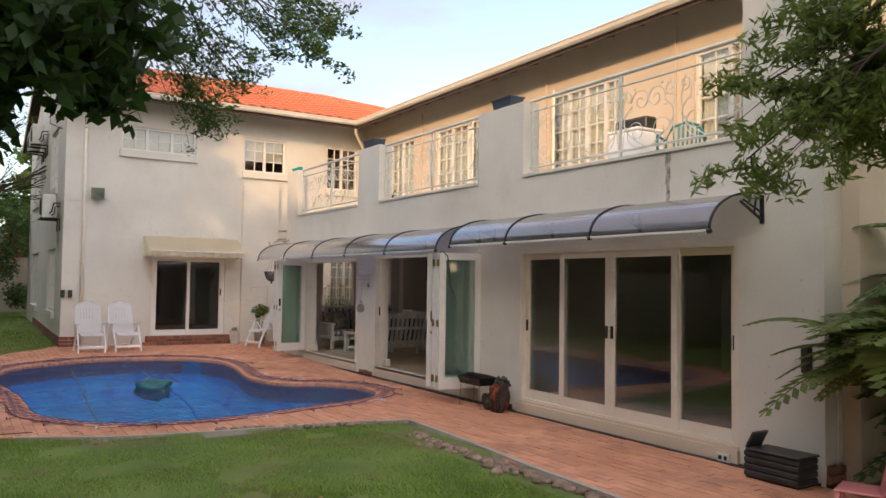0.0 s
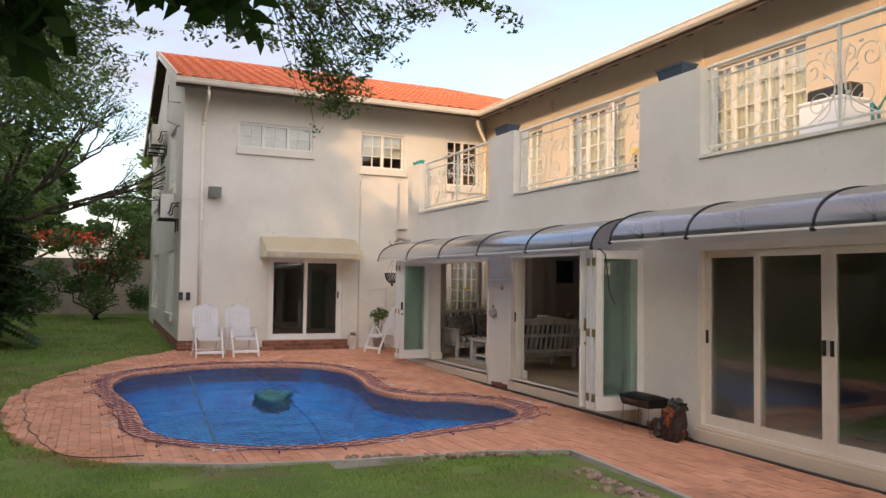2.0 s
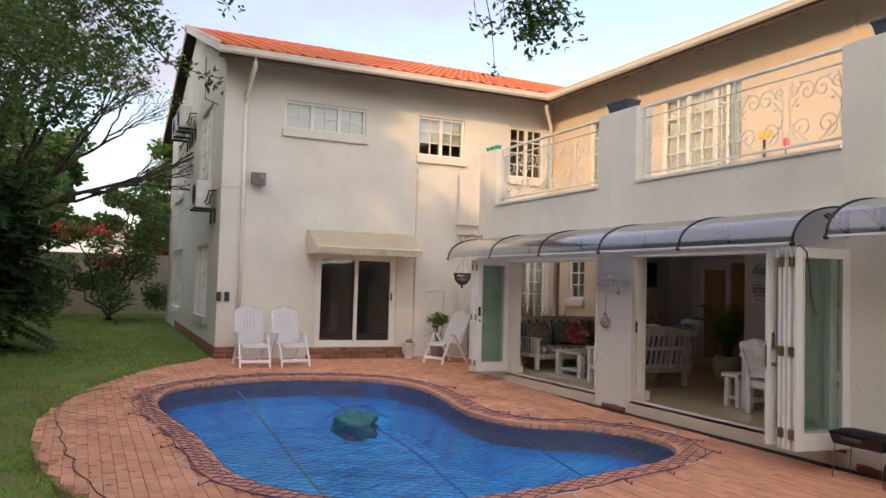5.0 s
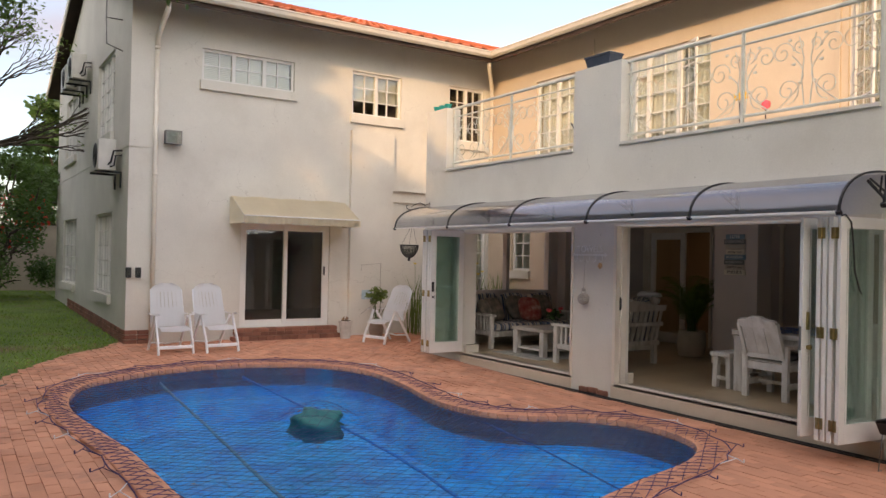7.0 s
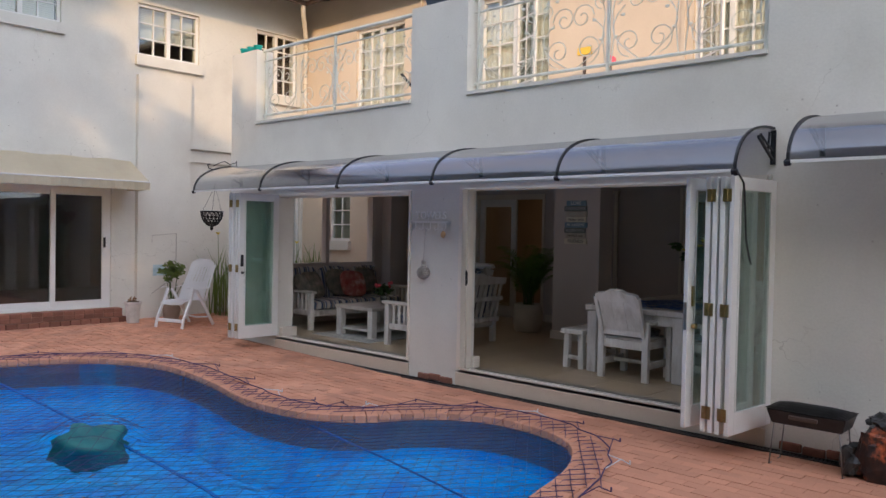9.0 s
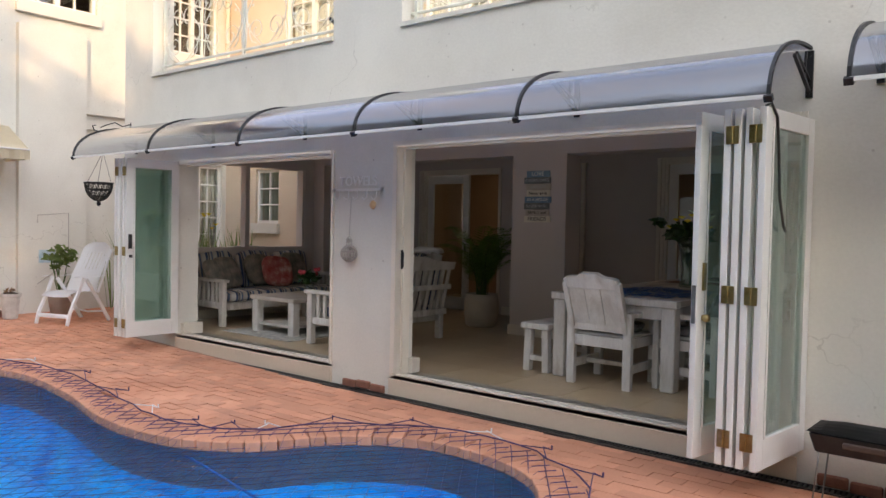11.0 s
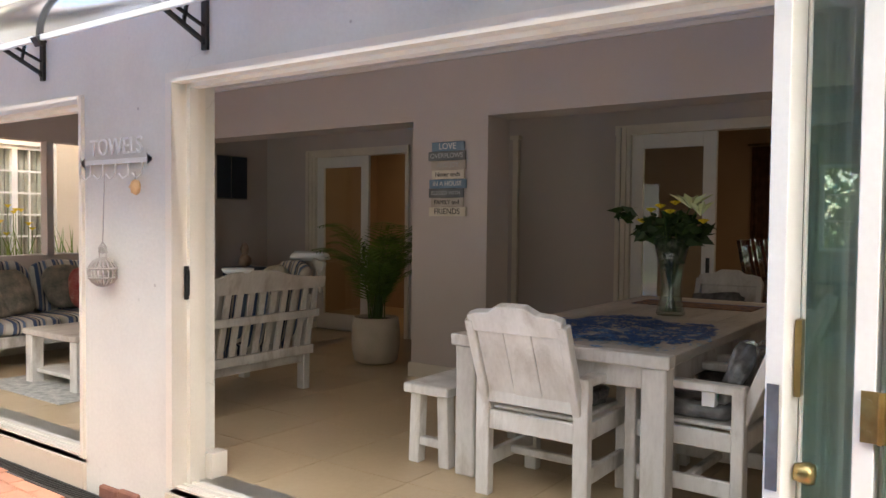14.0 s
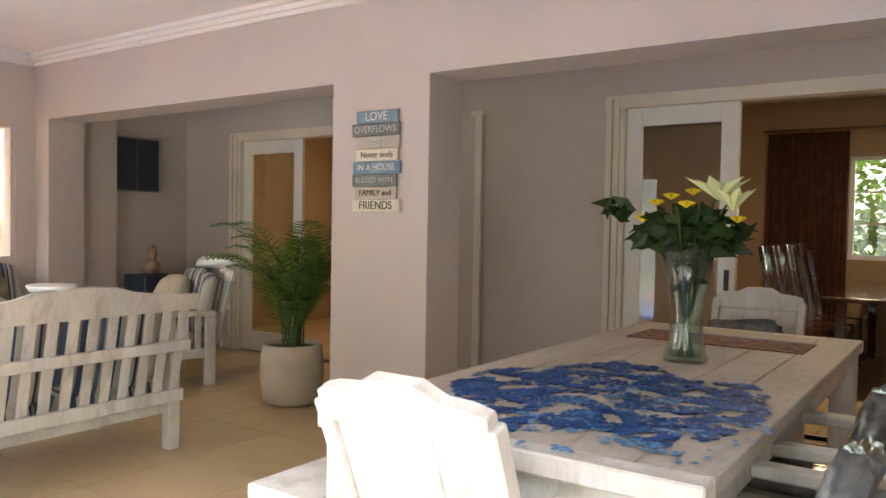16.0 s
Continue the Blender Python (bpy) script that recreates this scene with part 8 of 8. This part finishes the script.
def pillow(at, turn, mat, label, lean=-0.5, s=0.23):
    root = thing("pillow", at, label, "pillow", "scatter pillows", turn)
    bm = B()
    blob(bm, (0, 0, 0), (s, 0.075, s), at[0], 0.05, 12, 0.62)
    bm.transform(Matrix.Rotation(lean, 4, "X") @ Matrix.Rotation(radians(at[0] * 37 % 20 - 10), 4, "Y"))
    part("cover", bm, mat, root, smooth=True)


sofa((6.82, 14.82, FLOOR), 0, 2.15, "whitewashed slatted timber sofa with dark striped cushions below the courtyard opening")
grn = surface("floral_green", (0.10, 0.11, 0.09), (0.30, 0.25, 0.20), 0.9, 8, 0.2, stain=(0.42, 0.36, 0.30), stain_scale=9)
redf = surface("floral_red", (0.30, 0.035, 0.03), (0.48, 0.22, 0.18), 0.9, 8, 0.2, stain=(0.62, 0.50, 0.45), stain_scale=8, stain_amount=0.9)
pillow((7.25, 14.52, 0.83), 12, grn, "brown and grey floral pillow on the sofa")
pillow((7.02, 14.42, 0.80), 35, grn, "brown and grey floral pillow on the sofa")
pillow((7.86, 14.62, 0.85), 0, grn, "brown and grey floral pillow on the sofa")
pillow((8.02, 14.42, 0.83), -8, redf, "red and white floral pillow on the sofa")
pillow((8.45, 14.58, 0.87), 5, grn, "brown and grey floral pillow on the sofa")
# the settee with its back to the dining table
sofa((8.16, 11.44, FLOOR), 180, 1.44, "whitewashed slatted settee with striped cushions, backing the dining table", "settee")
cream_f = surface("floral_cream", (0.40, 0.36, 0.28), (0.55, 0.50, 0.42), 0.9, 7, 0.2, stain=(0.20, 0.24, 0.18), stain_scale=9, stain_amount=0.8)
pillow((7.05, 11.68, 0.95), 185, cream_f, "cream floral pillow on the settee")
sofa((9.74, 13.52, FLOOR), -110, 0.85, "whitewashed timber armchair with striped cushion beside the palm", "armchair")
pillow((9.34, 13.25, 0.84), -100, cream_f, "cream floral pillow on the armchair")
root = thing("folded_throw", (9.74, 13.07, 1.15), "white folded throw over the armchair back", "throw")
bm = B()
blob(bm, (0, 0, 0), (0.12, 0.25, 0.05), 3, 0.3, 10, 0.7)
part("cloth", bm, M["plastic"], root, smooth=True)
# coffee table, rug, small vase
root = thing("coffee_table", (6.86, 12.66, FLOOR), "chunky whitewashed coffee table with a low shelf", "coffee table")
slab(root, "tabletop", (0.0, 0.92), (0.0, 0.82), (0.40, 0.45), 0.008, M["washed_top"])
for x in (0.02, 0.80):
    for y in (0.02, 0.70):
        slab(root, "leg", (x, x + 0.10), (y, y + 0.10), (0.0, 0.399), 0.006)
slab(root, "shelf", (0.06, 0.86), (0.06, 0.76), (0.09, 0.12), 0.004)
root = thing("rug", (6.62, 12.45, FLOOR + 0.001), "pale patterned woven rug under the coffee table", "rug")
put(root, "weave", surface("woven_rug", (0.26, 0.27, 0.25), (0.52, 0.50, 0.45), 0.95, 16, 0.8, 60), ((0, 1.5), (0, 1.25), (0.0, 0.008)), bevel=0.003)
root = thing("flower_jar", (7.35, 12.95, FLOOR + 0.451), "small glass jar with red roses and leaves", "vase")
bm = B()
lathe(bm, [(0.05, 0), (0.06, 0.02), (0.055, 0.10), (0.065, 0.15), (0.06, 0.15), (0.05, 0.02)], 18)
part("jar", bm, M["glass"], root, smooth=True)
leaf_cloud("leaves", [((0, 0, 0.22), (0.14, 0.14, 0.09), 110)], M["leaf_dark"], root, 7, 0.08, 0.45)
rosy = surface("rose_red", (0.45, 0.03, 0.05), (0.6, 0.10, 0.12), 0.7, 9)
for k in range(7):
    bm = B()
    blob(bm, (0.11 * math.cos(k * 2.4), 0.11 * math.sin(k * 2.4), 0.26 + 0.03 * (k % 3)), (0.028, 0.028, 0.025), k, 0.3, 6)
    part("rose", bm, rosy, root, smooth=True)
root = thing("side_dish", (7.35, 11.37, 1.14), "white shallow dish on the settee back", "dish")
bm = B()
lathe(bm, [(0.05, 0.0), (0.10, 0.02), (0.115, 0.045), (0.11, 0.05), (0.06, 0.015)], 20)
part("bowl", bm, M["plastic"], root, smooth=True)

# potted palm
root = thing("potted_palm", (9.38, 11.80, FLOOR), "green parlour palm in a round cream pot", "potted palm")
bm = B()
lathe(bm, [(0.17, 0.0), (0.21, 0.03), (0.235, 0.18), (0.23, 0.34), (0.215, 0.44), (0.20, 0.44), (0.20, 0.40)], 30)
part("pot", bm, surface("cream_pot", (0.42, 0.37, 0.29), (0.50, 0.44, 0.36), 0.75, 5, 0.15), root, smooth=True)
bm = B()
blob(bm, (0, 0, 0.405), (0.19, 0.19, 0.02), 2, 0.5, 8)
part("soil", bm, M["soil"], root)
rng = random.Random(6)
verts, faces = [], []
bm = B()
for k in range(36):
    a = rng.uniform(0, math.tau)
    L = rng.uniform(0.65, 1.12)
    up = rng.uniform(0.65, 1.45)
    b0 = Vector((rng.uniform(-0.06, 0.06), rng.uniform(-0.06, 0.06), 0.42))
    pts = [b0 + Vector((math.cos(a), math.sin(a), 0)) * (0.58 * L * t ** 1.7) + Vector((0, 0, up * L * (t * 1.25 - 0.55 * t * t * t))) for t in [j / 9 for j in range(10)]]
    tube(bm, pts, 0.005, 4, taper=[0.006 - 0.0005 * j for j in range(10)])
    for j in range(6, 27):
        t = j / 27
        i = min(8, int(t * 9))
        p = pts[i].lerp(pts[i + 1], t * 9 - i)
        d = (pts[i + 1] - pts[i]).normalized()
        s = d.cross(Vector((0, 0, 1))).normalized()
        w = 0.20 * math.sin(math.pi * (0.2 + 0.75 * t)) * L
        for f in (-1, 1):
            tip = p + s * f * w + d * w * 0.7 + Vector((0, 0, -0.25 * w))
            e = d * 0.009
            c = p.lerp(tip, 0.4)
            m = len(verts)
            verts += [tuple(p), tuple(c - e), tuple(tip), tuple(c + e)]
            faces.append((m, m + 1, m + 2, m + 3))
part("stem", bm, M["leaf_mid"], root)
ob = new("fronds", raw("fronds", verts, faces, leafy("palm_leaf", (0.05, 0.11, 0.02), (0.14, 0.23, 0.05), 0.35)))
ob.parent = root

# television, corner figure
root = thing("television", (10.04, 14.84, 2.07), "dark two-part wall cabinet screen in the corner", "television")
put(root, "casing", M["steel"], ((-0.26, 0.26), (-0.09, -0.001), (-0.27, 0.27)))
put(root, "screen", surface("screen_navy", (0.008, 0.014, 0.028), (0.012, 0.02, 0.036), 0.3, 3), ((-0.248, -0.008), (-0.098, -0.091), (-0.258, 0.258)), ((0.008, 0.248), (-0.098, -0.091), (-0.258, 0.258)), bevel=0)
root = thing("corner_stand", (10.05, 14.50, FLOOR), "dark blue corner stand with a small decorated figurine", "stand")
put(root, "cabinet", surface("navy_paint", (0.02, 0.03, 0.06), (0.03, 0.05, 0.09), 0.5, 4), ((-0.20, 0.20), (-0.18, 0.18), (0.0, 0.78)), bevel=0.01)
bm = B()
blob(bm, (0, 0, 0.86), (0.09, 0.07, 0.08), 1, 0.3, 8)
blob(bm, (0, 0, 1.0), (0.05, 0.05, 0.08), 2, 0.3, 8)
part("ornament", bm, surface("old_gilt", (0.30, 0.18, 0.12), (0.55, 0.42, 0.32), 0.6, 9), root, smooth=True)
for x, y in ((8.0, 8.2), (8.0, 12.2), (10.1, 8.4), (10.1, 9.4)):
    root = thing("downlight", (x, y, 3.0 if x < 9 else 2.999), "small round recessed ceiling downlight", "ceiling light", "ceiling downlights")
    bm = B()
    lathe(bm, [(0.055, -0.001), (0.055, -0.008), (0.04, -0.010), (0.038, -0.004)], 18)
    part("rim", bm, M["white"], root, smooth=True)

# courtyard flower bed
root = thing("flower_bed", (8.4, 16.9, 0.15), "courtyard bed of tall yellow daylilies", "flower bed")
verts, faces = [], []
rng = random.Random(14)
for k in range(230):
    x, y = rng.uniform(-1.5, 0.75), rng.uniform(-0.5, 0.35)
    h = rng.uniform(0.7, 1.35)
    a = rng.uniform(0, math.tau)
    o = Vector((x, y, 0))
    d = Vector((math.cos(a), math.sin(a), 0)) * h * rng.uniform(0.1, 0.35)
    s = Vector((-math.sin(a), math.cos(a), 0)) * 0.012
    m = len(verts)
    mid = o + d * 0.3 + Vector((0, 0, h * 0.7))
    verts += [tuple(o - s), tuple(o + s), tuple(mid + s), tuple(mid - s), tuple(o + d + Vector((0, 0, h)))]
    faces += [(m, m + 1, m + 2, m + 3), (m + 3, m + 2, m + 4)]
ob = new("foliage", raw("foliage", verts, faces, M["leaf_light"]))
ob.parent = root
tagged(ob, kind="stuff")
for k in range(22):
    x, y, z = rng.uniform(-1.3, 0.5), rng.uniform(-0.4, 0.3), rng.uniform(1.15, 1.6)
    petals("yellow_flower", (x, y, z), 6, 0.075, 0.018, yel, 0.7, k)
    rod(root, "flower_stem", M["leaf_light"], [(x * 0.97, y, 0), (x, y, z)], 0.005, 4)

# dining room
dark = surface("dark_mahogany", (0.035, 0.012, 0.008), (0.07, 0.025, 0.015), 0.12, 5, 0.05, coat=0.7)
root = thing("formal_table", (12.2, 7.55, FLOOR), "dark polished mahogany dining table", "dining table")
put(root, "tabletop", dark, ((0, 2.6), (0, 1.15), (0.77, 0.81)), bevel=0.008)
for x in (0.1, 2.42):
    for y in (0.1, 0.97):
        put(root, "leg", dark, ((x, x + 0.08), (y, y + 0.08), (0.0, 0.769)))
root = thing("formal_chair", (12.15, 9.02, FLOOR), "dark high-backed dining chair with slatted back", "dining chair", "mahogany dining chairs")
put(root, "seat", dark, ((0, 0.44), (-0.44, 0.0), (0.43, 0.48)), bevel=0.01)
for x in (0.0, 0.40):
    put(root, "front_leg", dark, ((x, x + 0.04), (-0.44, -0.40), (0.0, 0.43)))
    bm = B()
    beam(bm, (x + 0.02, -0.02, 0.0), (x + 0.02, 0.0, 0.48), 0.04, 0.04)
    beam(bm, (x + 0.02, 0.0, 0.48), (x + 0.02, 0.14, 1.20), 0.04, 0.035)
    part("back_post", bm, dark, root)
bm = B()
sheet(bm, lambda u, v: Vector((0.04 + 0.36 * u, 0.02 + 0.12 * v, 0.56 + 0.64 * v)), 4, 4, 0.02)
part("backrest", bm, dark, root, smooth=True)
for k in range(1, 4):
    c = copy_thing(root, pose(12.15 + 0.6 * k, 9.02, FLOOR))
    if k == 2:
        c["label"] = "dark high-backed dining chair catching window light"
bm = B()
sheet(bm, lambda u, v: Vector((14.87 + 0.035 * math.sin(u * math.pi * 17) * (0.5 + 0.5 * v) + 0.01 * math.sin(u * 9 + v * 3), 8.86 + 0.84 * u, 2.62 - 2.42 * v)), 102, 5, 0.006)
curt = thing("curtain", (0, 0, 0), "heavy rust-brown curtain beside the dining room window", "curtain")
part("cloth", bm, surface("rust_curtain", (0.11, 0.05, 0.032), (0.19, 0.09, 0.055), 0.9, 8, 0.2), curt, smooth=True)
rod(curt, "curtain_rod", M["brass"], [(14.85, 6.3, 2.65), (14.85, 9.75, 2.65)], 0.014)
root = thing("centrepiece", (13.6, 8.1, FLOOR + 0.811), "orange flower centrepiece on the formal table", "flowers")
leaf_cloud("petals", [((0, 0, 0.38), (0.22, 0.22, 0.26), 120)], surface("orange_petal", (0.55, 0.15, 0.03), (0.7, 0.3, 0.06), 0.7, 9), root, 3, 0.07, 0.6)
bm = B()
lathe(bm, [(0.06, 0), (0.04, 0.06), (0.07, 0.2), (0.06, 0.2)], 14)
part("jar", bm, M["brass"], root, smooth=True)
for k in range(5):
    y = 5.6 + k * 1.05
    leaf_cloud("garden_hedge", [((17.0, y, 1.4), (0.6, 0.8, 1.4), 1500)], M["leaf_light"], None, 60 + k, 0.16, 0.5)
for ob in list(bpy.data.objects):
    if ob.name.startswith("garden_hedge"):
        tagged(ob, "bright green hedge outside the dining room", "hedge", "hedge outside the dining room")

# floor tiles
root = new("floor")
tagged(root, "polished cream ceramic floor tiles with fine grout", kind="structure")
S = 0.62
q = B()
bx(q, (0.002, S - 0.002), (0.002, S - 0.002), (-0.011, 0.0))
tile = mesh_of(q, "tile", M["tile_floor"])
made = 0
for i in range(7):
    for j in range(14):
        x, y = 6.22 + S * i, 6.32 + S * j
        if x + S > 10.75 or y + S > 14.9:
            continue
        ob = new("tile", tile)
        ob.location, ob.parent = (x, y, FLOOR), root
rest = B()
for i in range(8):
    for j in range(15):
        x, y = 6.22 + S * i, 6.32 + S * j
        if not (x + S > 10.75 or y + S > 14.9):
            continue
        if x > 10.8 or y > 14.85:
            continue
        bx(rest, (x + 0.002, min(x + S, 10.85) - 0.002), (y + 0.002, min(y + S, 14.85) - 0.002), (FLOOR - 0.011, FLOOR))
for i in range(7):
    for j in range(16):
        bx(rest, (10.87 + S * i + 0.002, min(10.87 + S * i + S, 15.0) - 0.002), (5.4 + S * j + 0.002, 5.4 + S * j + S - 0.002), (FLOOR - 0.011, FLOOR))
ob = part("tiles", rest, M["tile_floor"], root)
tagged(ob, kind="stuff")
